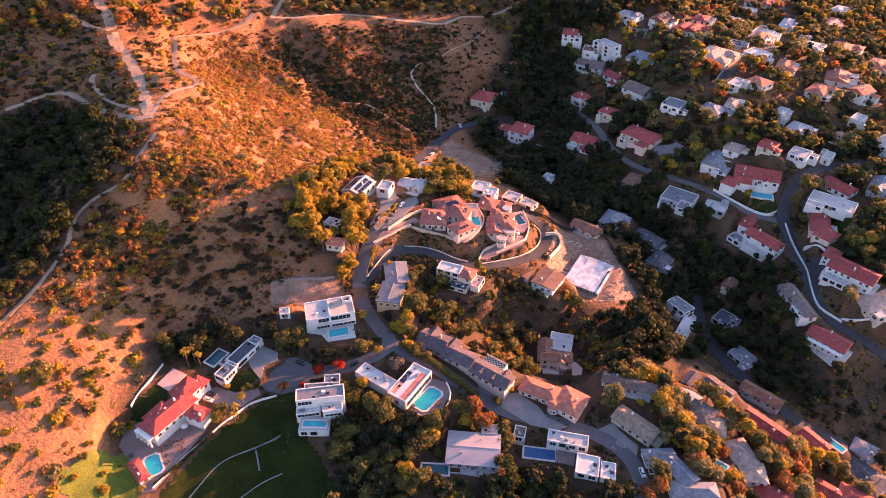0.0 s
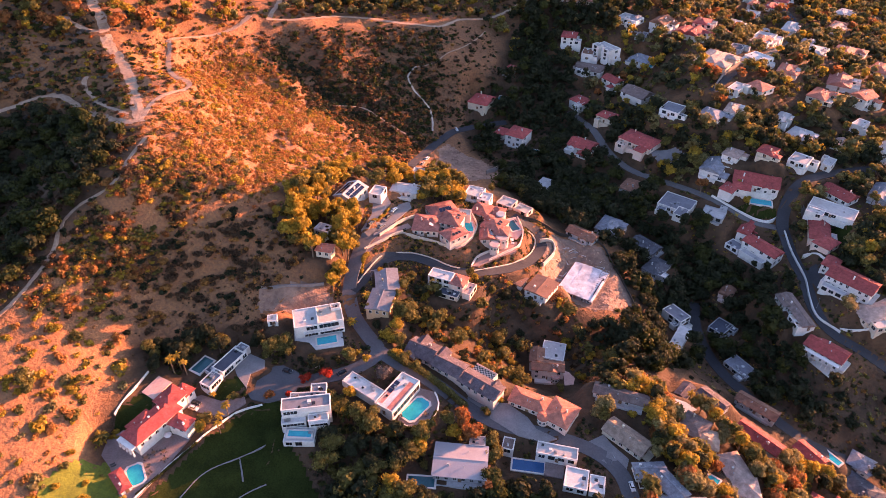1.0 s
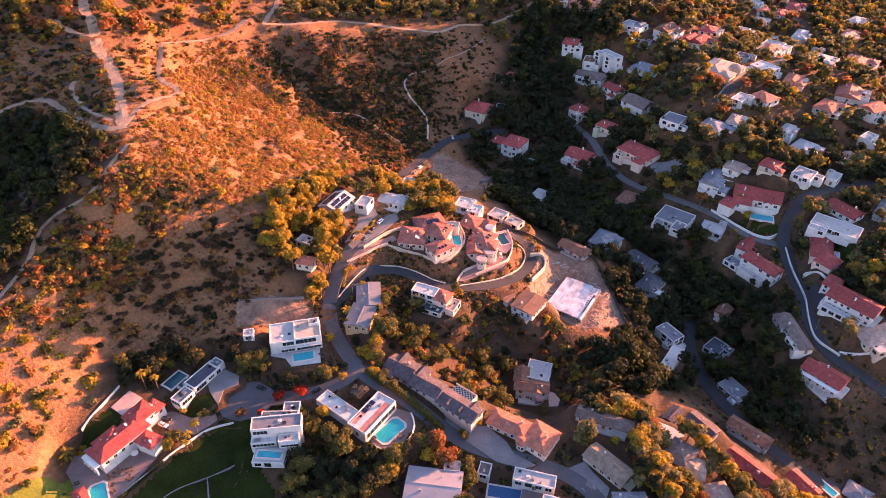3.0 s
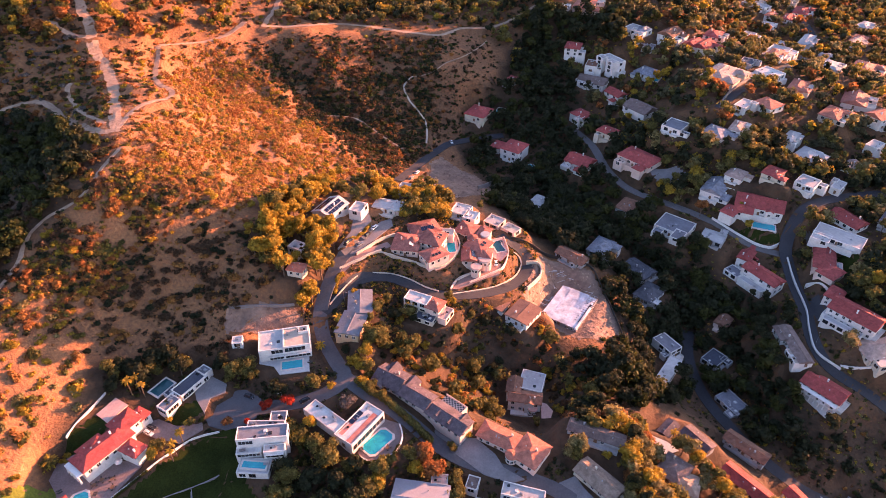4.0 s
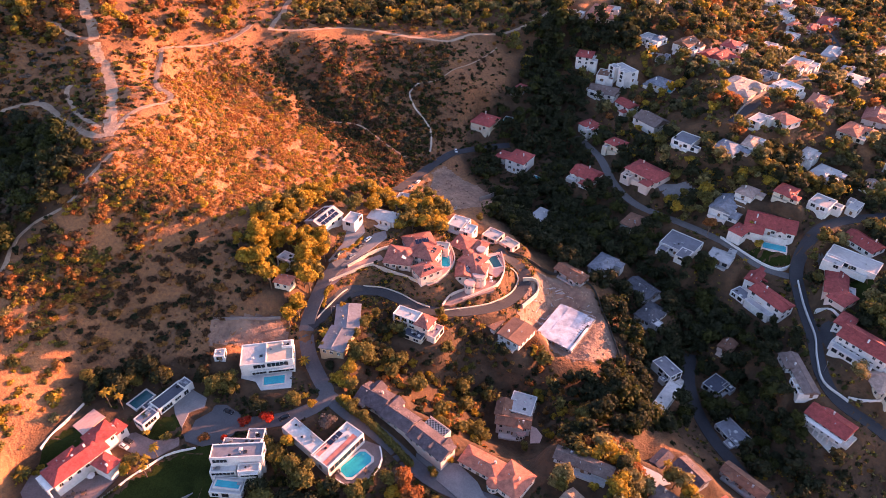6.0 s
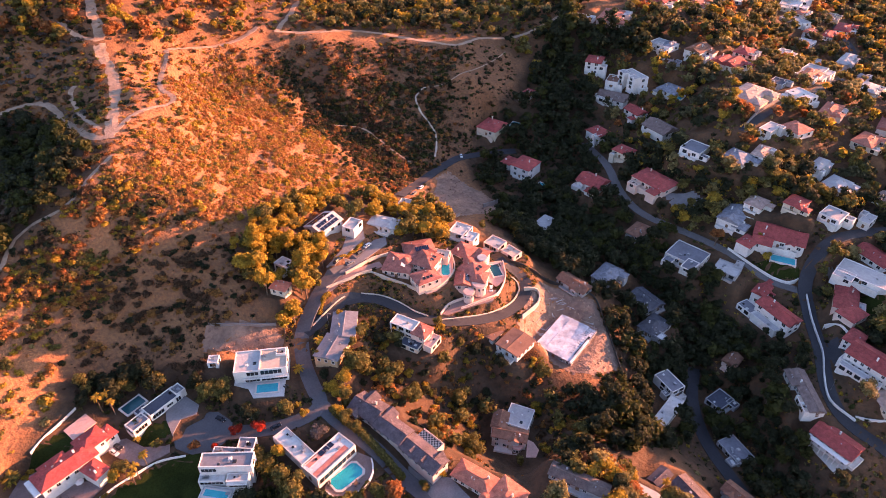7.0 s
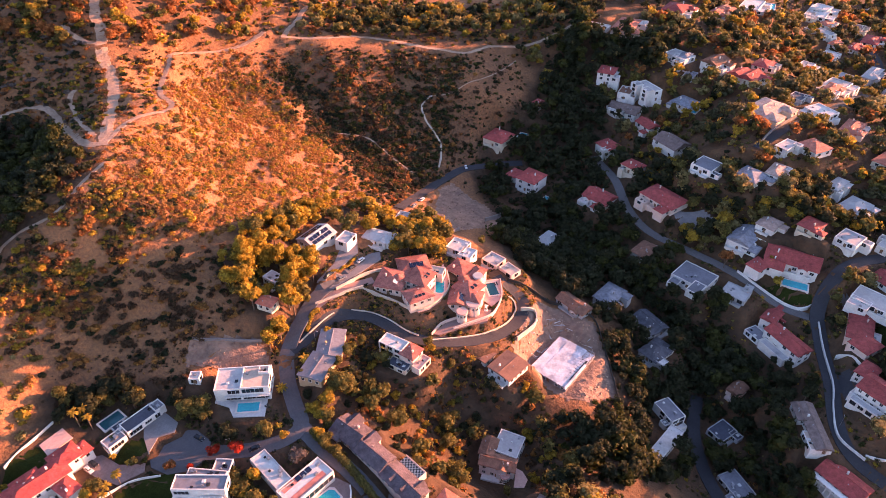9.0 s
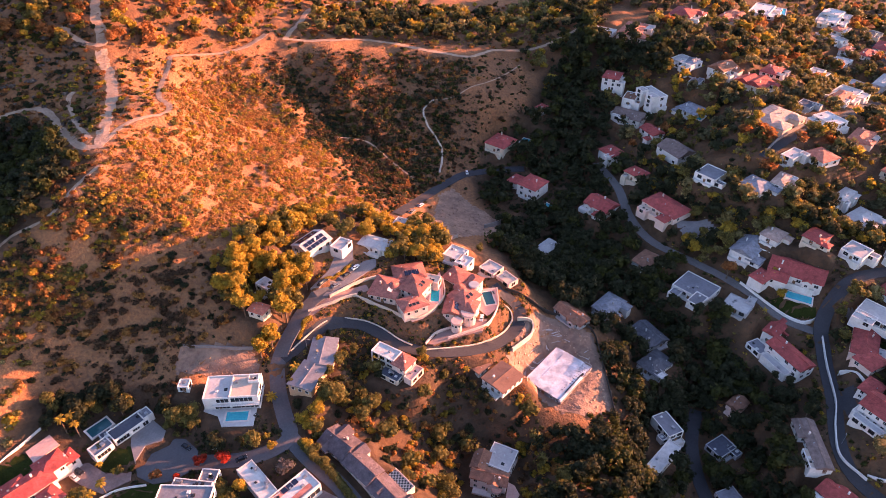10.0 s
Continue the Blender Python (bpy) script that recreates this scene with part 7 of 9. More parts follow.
ROAD_LINES = []
for row in ROADS + TRAILS:
    name, mat, width, points = row
    line = rounded_line(points, 3.0 if row in ROADS else 1.5)
    z = courts(line, natural(line))
    reach = 2
    for _ in range(3):
        z = np.convolve(np.r_[[z[0]] * reach, z, [z[-1]] * reach], np.ones(2 * reach + 1) / (2 * reach + 1), "valid")
    ROAD_LINES.append((name, mat, width, line, z))


def formed(xy):
    """The height of the land with its levelled plots, roads and courts."""
    xy = np.asarray(xy, float)
    bumps = np.array([noise.fractal((x / 24, y / 24, 0.3), 0.9, 2.1, 4) for x, y in xy])
    gullies = np.array([abs(noise.noise((x / 19, y / 34, 5.1))) for x, y in xy])
    wild = 1 / (1 + np.exp((xy[:, 0] + 45) / 12)) / (1 + np.exp((235 - xy[:, 1]) / 12))   # the undeveloped hills
    z = natural(xy) + (bumps * (1.2 + 0.7 * wild) - (2.2 + 2.4 * wild) * (0.35 - gullies).clip(0, 1)) * np.exp(-((np.maximum(np.abs(xy[:, 0]) - 600, 0) / 300) ** 2))
    z = courts(xy, plots(xy, z), (False,))
    for name, mat, width, line, height in ROAD_LINES:
        lo, hi = line.min(0) - 14, line.max(0) + 14
        near = np.flatnonzero(((xy > lo) & (xy < hi)).all(1))
        for some in np.array_split(near, max(1, len(near) // 4000)):
            if len(some):
                d, level = to_line(xy[some], line, height)
                w = ease(d, width / 2 + 1.5, 5 if width > 4 else 3)
                z[some] = z[some] * (1 - w) + (level - 0.12) * w
    return courts(xy, z, (True,))


def spread(lo, hi, step, far):
    """Grid lines: even between lo and hi, then ever wider out to far."""
    mid = list(np.arange(lo, hi + 0.1, step))
    out, s, p = [], step, hi
    while p < far:
        s *= 1.35
        p += s
        out.append(p)
    left, s, p = [], step, lo
    while p > -far:
        s *= 1.35
        p -= s
        left.append(p)
    return np.array(left[::-1] + mid + out)


GX, GY = spread(-300, 330, 2.5, 3200), spread(110, 660, 2.5, 3200)
GRID = np.stack(np.meshgrid(GX, GY), -1).reshape(-1, 2)
GZ = formed(GRID)
nx, ny = len(GX), len(GY)


def ground_at(xy):
    """Heights on the built ground, between its grid points."""
    xy = np.atleast_2d(np.asarray(xy, float))
    i = np.searchsorted(GX, xy[:, 0]).clip(1, nx - 1) - 1
    j = np.searchsorted(GY, xy[:, 1]).clip(1, ny - 1) - 1
    u, v = (xy[:, 0] - GX[i]) / (GX[i + 1] - GX[i]), (xy[:, 1] - GY[j]) / (GY[j + 1] - GY[j])
    g = GZ.reshape(ny, nx)
    return (g[j, i] * (1 - u) + g[j, i + 1] * u) * (1 - v) + (g[j + 1, i] * (1 - u) + g[j + 1, i + 1] * u) * v


faces = [(j * nx + i, j * nx + i + 1, (j + 1) * nx + i + 1, (j + 1) * nx + i) for j in range(ny - 1) for i in range(nx - 1)]
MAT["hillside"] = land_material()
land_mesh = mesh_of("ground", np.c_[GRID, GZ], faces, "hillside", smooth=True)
litter_shade = np.zeros(len(GRID))
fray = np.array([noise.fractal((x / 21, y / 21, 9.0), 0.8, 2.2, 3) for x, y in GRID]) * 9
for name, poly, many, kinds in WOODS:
    litter_shade = np.maximum(litter_shade, ease(to_polygon(GRID, poly) + fray * 0.7, 0, 10) * (0.55 if name in ("ridge_trees", "far_left", "ravine_brush", "behind_mansions") else 0.75 if name == "hill_top" else 0.95))
for much, poly in GARDEN_SHADE:
    litter_shade = np.maximum(litter_shade, ease(to_polygon(GRID, poly) + (fray if much < 0.9 else 0), 0, 8 if much > 0.9 else 16) * much)
land_mesh.attributes.new("litter_shade", "FLOAT", "POINT").data.foreach_set("value", litter_shade * 0.9)
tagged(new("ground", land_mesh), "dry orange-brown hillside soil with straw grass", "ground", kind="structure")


def ribbon(name, mat, width, line, z, lift, label, category):
    """A road laid along its line, with a real thickness."""
    way = np.gradient(line, axis=0)
    way /= np.linalg.norm(way, axis=1)[:, None] + 1e-9
    side = np.c_[-way[:, 1], way[:, 0]]
    verts, fs = [], []
    for k, (p, s, h) in enumerate(zip(line, side, z)):
        ragged = 0.0 if "road_" in name or "drive" in name else 0.5 * noise.noise((p[0] / 7, p[1] / 7, 7.0)) + 0.3 * noise.noise((p[0] / 2, p[1] / 2, 2.0))
        half = width / 2 * (1 + ragged)
        other = half if ragged == 0.0 else width / 2 * (1 + 0.5 * noise.noise((p[0] / 6, p[1] / 6, 17.0)) + 0.35 * noise.noise((p[0] / 2, p[1] / 2, 12.0)))
        row = [(p[0] + s[0] * off, p[1] + s[1] * off) for off in (-half, 0, other)]
        tops = np.maximum(ground_at(row), h) if ragged == 0.0 else ground_at(row)
        for (x, y), top, dz in zip([row[0], *row, row[2]], tops[[0, 0, 1, 2, 2]], (-0.5, lift, lift + 0.04, lift, -0.5)):
            verts.append((x, y, top + dz))
    for k in range(len(line) - 1):
        for c in range(4):
            fs.append((k * 5 + c, k * 5 + c + 1, k * 5 + 6 + c, k * 5 + 5 + c))
    return tagged(new(name, mesh_of(name, verts, [f[::-1] for f in fs], mat)), label, category, kind="structure")


for n, (name, mat, width, line, z) in enumerate(ROAD_LINES):
    label = "winding %s" % {"dirt": "pale dirt track on the ridge", "dirt_pale": "eroded pale dirt gully path", "brick_paving": "brick-paved drive"}.get(mat, "asphalt street between hillside houses")
    ribbon(name, mat, width, line, z, (0.10 if width > 4.3 else 0.05) + 0.008 * n, label, "road" if "road" in name else "path")


def slab(name, poly, level, thick, mat, label, category, kind=""):
    n = len(poly)
    verts = [(x, y, level) for x, y in poly] + [(x, y, level - thick) for x, y in poly]
    fs = [tuple(range(n)), tuple(reversed(range(n, 2 * n)))] + [(k + n, (k + 1) % n + n, (k + 1) % n, k) for k in range(n)]
    me = mesh_of(name, verts, fs, mat)
    bm = bmesh.new()
    bm.from_mesh(me)
    bmesh.ops.recalc_face_normals(bm, faces=bm.faces)
    bm.to_mesh(me)
    bm.free()
    return tagged(new(name, me), label, category, kind=kind)


for name, label, mat, level, poly in COURTS:
    slab(name, poly, level + 0.05, 1.2, mat, label, "paving", "structure")


def draped(name, poly, mat, lift, label, category, step=1.5):
    """A patch of ground cover that follows the land inside an outline."""
    p = np.asarray(poly, float)
    xs, ys = np.arange(p[:, 0].min() - step, p[:, 0].max() + step, step), np.arange(p[:, 1].min() - step, p[:, 1].max() + step, step)
    grid = np.stack(np.meshgrid(xs, ys), -1).reshape(-1, 2)
    z = ground_at(grid) + lift
    inside = to_polygon(grid, poly) <= 0.3
    m = len(xs)
    fs = [(j * m + i, j * m + i + 1, (j + 1) * m + i + 1, (j + 1) * m + i) for j in range(len(ys) - 1) for i in range(m - 1)
          if inside[[j * m + i, j * m + i + 1, (j + 1) * m + i + 1, (j + 1) * m + i]].sum() >= 2]
    used = sorted({i for f in fs for i in f})
    at = {i: k for k, i in enumerate(used)}
    return tagged(new(name, mesh_of(name, np.c_[grid, z][used], [tuple(at[i] for i in f) for f in fs], mat, True)), label, category, kind="structure")


for name, label, mat, poly in PATCHES:
    draped(name, poly, mat, 0.16, label, "lawn" if mat in ("lawn", "meadow") else "ground" if "earth" in mat else "drive")


def long_wall(name, points, height, thick, mat, label, category="wall", below=1.5):
    """A wall that follows the ground along a line, stepped smoothly, with a coping."""
    line = rounded_line(points, 2.0)
    way = np.gradient(line, axis=0)
    way /= np.linalg.norm(way, axis=1)[:, None] + 1e-9
    side = np.c_[-way[:, 1], way[:, 0]] * thick / 2
    z = ground_at(line)
    z = np.convolve(np.r_[[z[0]] * 2, z, [z[-1]] * 2], np.ones(5) / 5, "valid")
    verts, fs = [], []
    for p, s, h in zip(line, side, z):
        verts += [(*(p - s), h - below), (*(p - s), h + height), (*(p + s), h + height), (*(p + s), h - below)]
    n = len(line)
    for k in range(n - 1):
        fs += [(4 * k + c, 4 * k + c + 1, 4 * k + c + 5, 4 * k + c + 4) for c in range(3)]
    fs += [(0, 3, 2, 1), (4 * n - 4, 4 * n - 3, 4 * n - 2, 4 * n - 1)]
    return tagged(new(name, mesh_of(name, verts, [f[::-1] for f in fs], mat)), label, category)


for name, label, mat, height, thick, points in WALLS:
    long_wall(name, points, height, thick, mat, label)


# ---- houses ----
FRAMES, PANES = {}, {}


def window_meshes(w, h, dark):
    key = (w, h, dark)
    if key not in FRAMES:
        e = 0.12
        FRAMES[key] = mesh_of("window", *joined(box(-w / 2 - e, w / 2 + e, -0.10, 0, -h / 2 - e, -h / 2), box(-w / 2 - e, w / 2 + e, -0.10, 0, h / 2, h / 2 + e),
                              box(-w / 2 - e, -w / 2, -0.10, 0, -h / 2, h / 2), box(w / 2, w / 2 + e, -0.10, 0, -h / 2, h / 2),
                              box(-0.04, 0.04, -0.07, 0, -h / 2, h / 2)), "frame_dark" if dark else "frame_white")
        PANES[key] = mesh_of("pane", *box(-w / 2, w / 2, -0.035, 0.0, -h / 2, h / 2), "glass")
    return FRAMES[key], PANES[key]


def hip_roof(w, d, rise, over, gable):
    """Eaves at height 0; the ridge runs along x, the longer side."""
    a, b = w / 2 + over, d / 2 + over
    r = a if gable else max(a - b, 0.15)
    t = 0.22
    verts = [(-a, -b, 0), (a, -b, 0), (a, b, 0), (-a, b, 0), (-r, 0, rise), (r, 0, rise)]
    verts += [(-a, -b, -t), (a, -b, -t), (a, b, -t), (-a, b, -t)]
    fs = [(0, 1, 5, 4), (2, 3, 4, 5), (1, 2, 5), (3, 0, 4), (6, 7, 1, 0), (7, 8, 2, 1), (8, 9, 3, 2), (9, 6, 0, 3), (9, 8, 7, 6)]
    return verts, fs


def build_block(house, b, style, seed, first):
    cx, cy, yaw, w, d, base, h, roof, wall_mat, roof_mat = b
    rnd = random.Random(seed)
    if d > w and roof != "tarp":
        w, d, yaw = d, w, yaw + 90
    here = house.matrix_basis.inverted() @ pose(cx, cy, base, 0, 0, yaw)
    deep = 3.5
    if roof in ("hip", "gable", "low"):
        rise = d / 2 * {"hip": 0.36, "gable": 0.45, "low": 0.13}[roof]
        solids = [box(-w / 2, w / 2, -d / 2, d / 2, -deep, h - 0.1)]
        if roof != "hip":
            for s in (-1, 1):
                x0, x1 = sorted((s * (w / 2 - 0.3), s * w / 2))
                v = [(x0, -d / 2, h - 0.1), (x0, d / 2, h - 0.1), (x0, 0, h + rise - 0.3), (x1, -d / 2, h - 0.1), (x1, d / 2, h - 0.1), (x1, 0, h + rise - 0.3)]
                solids.append((v, [(0, 2, 1), (3, 4, 5), (0, 3, 5, 2), (1, 2, 5, 4)]))
        part("wall", mesh_of("wall", *joined(*solids), wall_mat), house, here)
        top = part("roof", mesh_of("roof", *hip_roof(w, d, rise, 0.55, roof != "hip"), roof_mat), house, here @ pose(0, 0, h))
        ridge = (w / 2 - d / 2 if roof == "hip" else w / 2) - 0.2
        if ridge > 0.5:
            part("ridge_cap", mesh_of("ridge_cap", *tapered(-ridge, ridge, -0.22, 0.22, rise - 0.1, rise + 0.12, 0.1), roof_mat), top)
        if first or rnd.random() < 0.4:
            x, y = rnd.uniform(-w / 3, w / 3), rnd.choice((-1, 1)) * d / 5
            stack = joined(box(x - 0.35, x + 0.35, y - 0.3, y + 0.3, 0, rise + 0.6), box(x - 0.42, x + 0.42, y - 0.37, y + 0.37, rise + 0.6, rise + 0.75))
            part("chimney", mesh_of("chimney", *stack, wall_mat), top)
        for _ in range(rnd.randint(1, 3)):
            x, y = rnd.uniform(-w / 3, w / 3), rnd.choice((-1, 1)) * d * rnd.uniform(0.1, 0.3)
            z = rise * (1 - abs(y) / (d / 2 + 0.55))
            part("roof_vent", mesh_of("roof_vent", *joined(tube(x, y, z - 0.2, z + 0.5, 0.15, 0.15, 6), tube(x, y, z + 0.5, z + 0.65, 0.28, 0.2, 6)), "metal"), top)
    elif roof == "turret":
        r = (w + d) / 4
        part("wall", mesh_of("wall", *tube(0, 0, -deep, h, r, r, 16), wall_mat), house, here)
        cone = roof_mat.startswith("tile")
        crown = [tube(0, 0, h, h + 0.2, r + 0.4, r + 0.4, 16), tube(0, 0, h + 0.2, h + (r * 0.55 if cone else 0.5), r + 0.35, 0.1 if cone else r + 0.2, 16)]
        top = part("roof", mesh_of("roof", *joined(*crown), roof_mat), house, here)
        for k in range(5):
            fm, pm = window_meshes(0.9, 1.4, False)
            fr = part("window", fm, house, here @ pose(0, 0, 0, 0, 0, k * 36 - 70 - yaw) @ pose(0, -r * 0.985, h * 0.55))
            part("pane", pm, fr)
        return here, top
    else:
        tarp = roof == "tarp"
        p, lip = 0.35, 0.15 if tarp else 0.55
        ring = [box(-w / 2, w / 2, -d / 2, -d / 2 + p, h - lip, h), box(-w / 2, w / 2, d / 2 - p, d / 2, h - lip, h),
                box(-w / 2, -w / 2 + p, -d / 2 + p, d / 2 - p, h - lip, h), box(w / 2 - p, w / 2, -d / 2 + p, d / 2 - p, h - lip, h)]
        part("wall", mesh_of("wall", *joined(box(-w / 2, w / 2, -d / 2, d / 2, -deep, h - lip), *ring), wall_mat), house, here)
        top = part("roof", mesh_of("roof", *box(-w / 2 + p, w / 2 - p, -d / 2 + p, d / 2 - p, h - lip, h - lip + 0.12), roof_mat), house, here)
        if tarp:
            # overlapping sheets, slack and wrinkled, over the joists; an uncovered bay near one edge
            strips = ((-0.50, -0.21, 0.30), (-0.24, 0.06, 0.42), (0.03, 0.30, 0.34), (0.27, 0.42, 0.26))
            for k, (u0, u1, up) in enumerate(strips):
                m, n = 9, 15
                reach = 0.5 if k < 3 else 0.28
                bow = []
                for y in np.linspace(-d * 0.5, d * reach, n):
                    for u in np.linspace(u0, u1, m):
                        fold = 0.16 * noise.noise((u * 9 + k, y / 5, 1.0)) + 0.10 * noise.noise((u * 34, y / 1.3 + k, 4.0))
                        bow.append((u * w + 0.25 * noise.noise((y / 3, k, 2.0)), y + 0.4 * noise.noise((u * 12, k, 6.0)), h + up + fold))
                fs = [(r * m + c, r * m + c + 1, r * m + c + m + 1, r * m + c + m) for r in range(n - 1) for c in range(m - 1)]
                low = [(a, b_, c - 0.06) for a, b_, c in bow]
                part("tarp_sheet", mesh_of("tarp_sheet", bow + low, fs + [tuple(q + m * n for q in reversed(f)) for f in fs], roof_mat, True), top)
            part("joist_bay", mesh_of("joist_bay", *joined(box(w * 0.32, w * 0.47, -d * 0.30, d * 0.28, h - 0.1, h + 0.05), *[box(w * 0.32, w * 0.47, y - 0.1, y + 0.1, h + 0.05, h + 0.3) for y in np.linspace(-d * 0.28, d * 0.26, 9)]), "frame_dark"), top)
            part("edge_roll", mesh_of("edge_roll", *tapered(w * 0.44, w * 0.505, -d * 0.52, d * 0.18, h - 0.1, h + 0.75, 0.3), "tarp_white"), top)
            for y in np.linspace(d * 0.30, d * 0.48, 4):
                part("scaffold_frame", mesh_of("scaffold_frame", *joined(*[box(x - 0.06, x + 0.06, y - 0.06, y + 0.06, h - 2, h + 1.6) for x in (w * 0.30, w * 0.40, w * 0.49)], box(w * 0.30, w * 0.49, y - 0.06, y + 0.06, h + 1.5, h + 1.62)), "metal"), top)
        else:
            for _ in range(rnd.randint(2, 5) if cy < 260 else rnd.randint(1, 3)):
                x, y = rnd.uniform(-w / 2 + 1.5, w / 2 - 1.5), rnd.uniform(-d / 2 + 1.2, d / 2 - 1.2)
                s, z = rnd.uniform(0.35, 0.8), h - lip + 0.12
                if rnd.random() < 0.5:
                    part("air_conditioner", mesh_of("air_conditioner", *joined(box(x - s, x + s, y - s * .7, y + s * .7, z + .1, z + .8), tube(x, y, z + .8, z + .9, s * .5, s * .5, 10), box(x - s, x - s + .1, y - s * .6, y + s * .6, z, z + .1), box(x + s - .1, x + s, y - s * .6, y + s * .6, z, z + .1)), "metal"), top)
                else:
                    part("skylight", mesh_of("skylight", *tapered(x - s, x + s, y - s, y + s, z, z + .35, .15), rnd.choice(("frame_white", "glass"))), top)
    floors = max(1, round(h / 3.1))
    modern = roof == "flat"
    glazed = style in ("modern_house", "pool_house") and cy > 175
    ww, wh = (2.4, 1.9) if modern else (1.3, 1.5) if cy < 300 else (1.9, 1.7)
    for face in range(4):
        length, off = (w, d) if face % 2 == 0 else (d, w)
        turn = here @ pose(0, 0, 0, 0, 0, 90 * face)
        toward = (pose(0, 0, 0, 0, 0, yaw + 90 * face).to_3x3() @ Vector((0, -1, 0))).y
        if (toward > (0.35 if cy < 300 else 0.1) and cy > 260) or (glazed and toward < -0.3):
            continue
        count = int((length - 0.8) / (ww + (1.2 if modern else 1.7) + (1.6 if cy > 380 else 0.4 if cy > 300 else 0)))
        for f in range(floors):
            for k in range(count):
                if rnd.random() < (0.14 if cy < 300 else 0.25 if cy < 400 else 0.42):
                    continue
                x = (k + 0.5 - count / 2) * (length - 0.8) / max(count, 1)
                z = (f + 0.55) * h / floors
                fm, pm = window_meshes(ww, min(wh, h / floors - 0.9), modern and rnd.random() < 0.4)
                fr = part("window", fm, house, turn @ pose(x, -off / 2, z))
                part("pane", pm, fr)
    if first and roof != "tarp":
        # a low walled terrace on the valley side, and a cross gable over it
        face = min(range(4), key=lambda k: (pose(0, 0, 0, 0, 0, yaw + 90 * k).to_3x3() @ Vector((0, -1, 0))).y)
        length, off = (w, d) if face % 2 == 0 else (d, w)
        turn = here @ pose(0, 0, 0, 0, 0, 90 * face)
        if style not in ("mansion", "villa", "garden_shed", "pool_cabana", "pool_house", "modern_house", "long_house", "pink_villa", "grey_house") and length > 6:
            a, reach = length * rnd.uniform(0.3, 0.46), rnd.uniform(1.8, 3.2)
            deck = joined(box(-a, a, -off / 2 - reach, -off / 2 - 0.01, -3.0, 0.25), box(-a, a, -off / 2 - reach, -off / 2 - reach + 0.2, 0.25, 1.0),
                          box(-a, -a + 0.2, -off / 2 - reach + 0.2, -off / 2 - 0.01, 0.25, 1.0), box(a - 0.2, a, -off / 2 - reach + 0.2, -off / 2 - 0.01, 0.25, 1.0))
            part("terrace", mesh_of("terrace", *deck, wall_mat), house, turn)
        if roof in ("hip", "gable") and face % 2 == 0 and w > 9 and d > 6 and rnd.random() < 0.75 and style != "villa":
            gx, gw, gl = rnd.choice((-1, 1)) * w * rnd.uniform(0.15, 0.3), rnd.uniform(1.8, 2.6), d / 2 + rnd.uniform(0.8, 1.8)
            part("wing", mesh_of("wing", *box(gx - gw, gx + gw, -gl, -d / 2 + 0.3, -deep + 0.2, h - 0.12), wall_mat), house, turn)
            gr = gw * 0.45
            v = [(gx - gw - 0.4, -gl - 0.4, h), (gx + gw + 0.4, -gl - 0.4, h), (gx, -gl - 0.4, h + gr + 0.2), (gx - gw - 0.4, -0.2, h), (gx + gw + 0.4, -0.2, h), (gx, -0.2, h + gr + 0.2)]
            v += [(x, y, z - 0.2) for x, y, z in v]
            fs = [(0, 2, 5, 3), (2, 1, 4, 5), (6, 9, 11, 8), (8, 11, 10, 7), (0, 6, 8, 2), (2, 8, 7, 1), (0, 3, 9, 6), (1, 7, 10, 4)]
            part("wing_roof", mesh_of("wing_roof", v, fs, roof_mat), house, turn)
            part("gable_wall", mesh_of("gable_wall", [(gx - gw, -gl, h - 0.12), (gx + gw, -gl, h - 0.12), (gx, -gl, h + gr - 0.1), (gx - gw, -gl + 0.2, h - 0.12), (gx + gw, -gl + 0.2, h - 0.12), (gx, -gl + 0.2, h + gr - 0.1)], [(0, 1, 2), (3, 5, 4), (0, 2, 5, 3), (1, 4, 5, 2)], wall_mat), house, turn)
            fm, pm = window_meshes(1.3, 1.4, False)
            fr = part("window", fm, house, turn @ pose(gx, -gl, h * 0.5))
            part("pane", pm, fr)
    if first:
        face = min(range(4), key=lambda k: (pose(0, 0, 0, 0, 0, yaw + 90 * k).to_3x3() @ Vector((0, -1, 0))).y)
        off = d if face % 2 == 0 else w
        door = part("door", mesh_of("door", *joined(box(-0.55, 0.55, -0.08, 0, 0, 2.1), box(-0.7, -0.55, -0.12, 0, 0, 2.25), box(0.55, 0.7, -0.12, 0, 0, 2.25), box(-0.55, 0.55, -0.12, 0, 2.1, 2.25)), "door_wood"), house, here @ pose(0, 0, 0, 0, 0, 90 * face) @ pose(0.3, -off / 2, 0))
        part("handle", mesh_of("handle", *box(0.35, 0.45, -0.14, -0.08, 1.0, 1.1), "metal"), door)
    return here, top


HOUSE_OBJECTS = []
for n, (name, label, blocks) in enumerate(HOUSES):
    b0 = blocks[0]
    house = thing(name, pose(b0[0], b0[1], b0[5], 0, 0, b0[2]), label, "house")
    made = [build_block(house, b, name, 100 * n + k, k == 0) for k, b in enumerate(blocks)]
    HOUSE_OBJECTS.append((house, made))


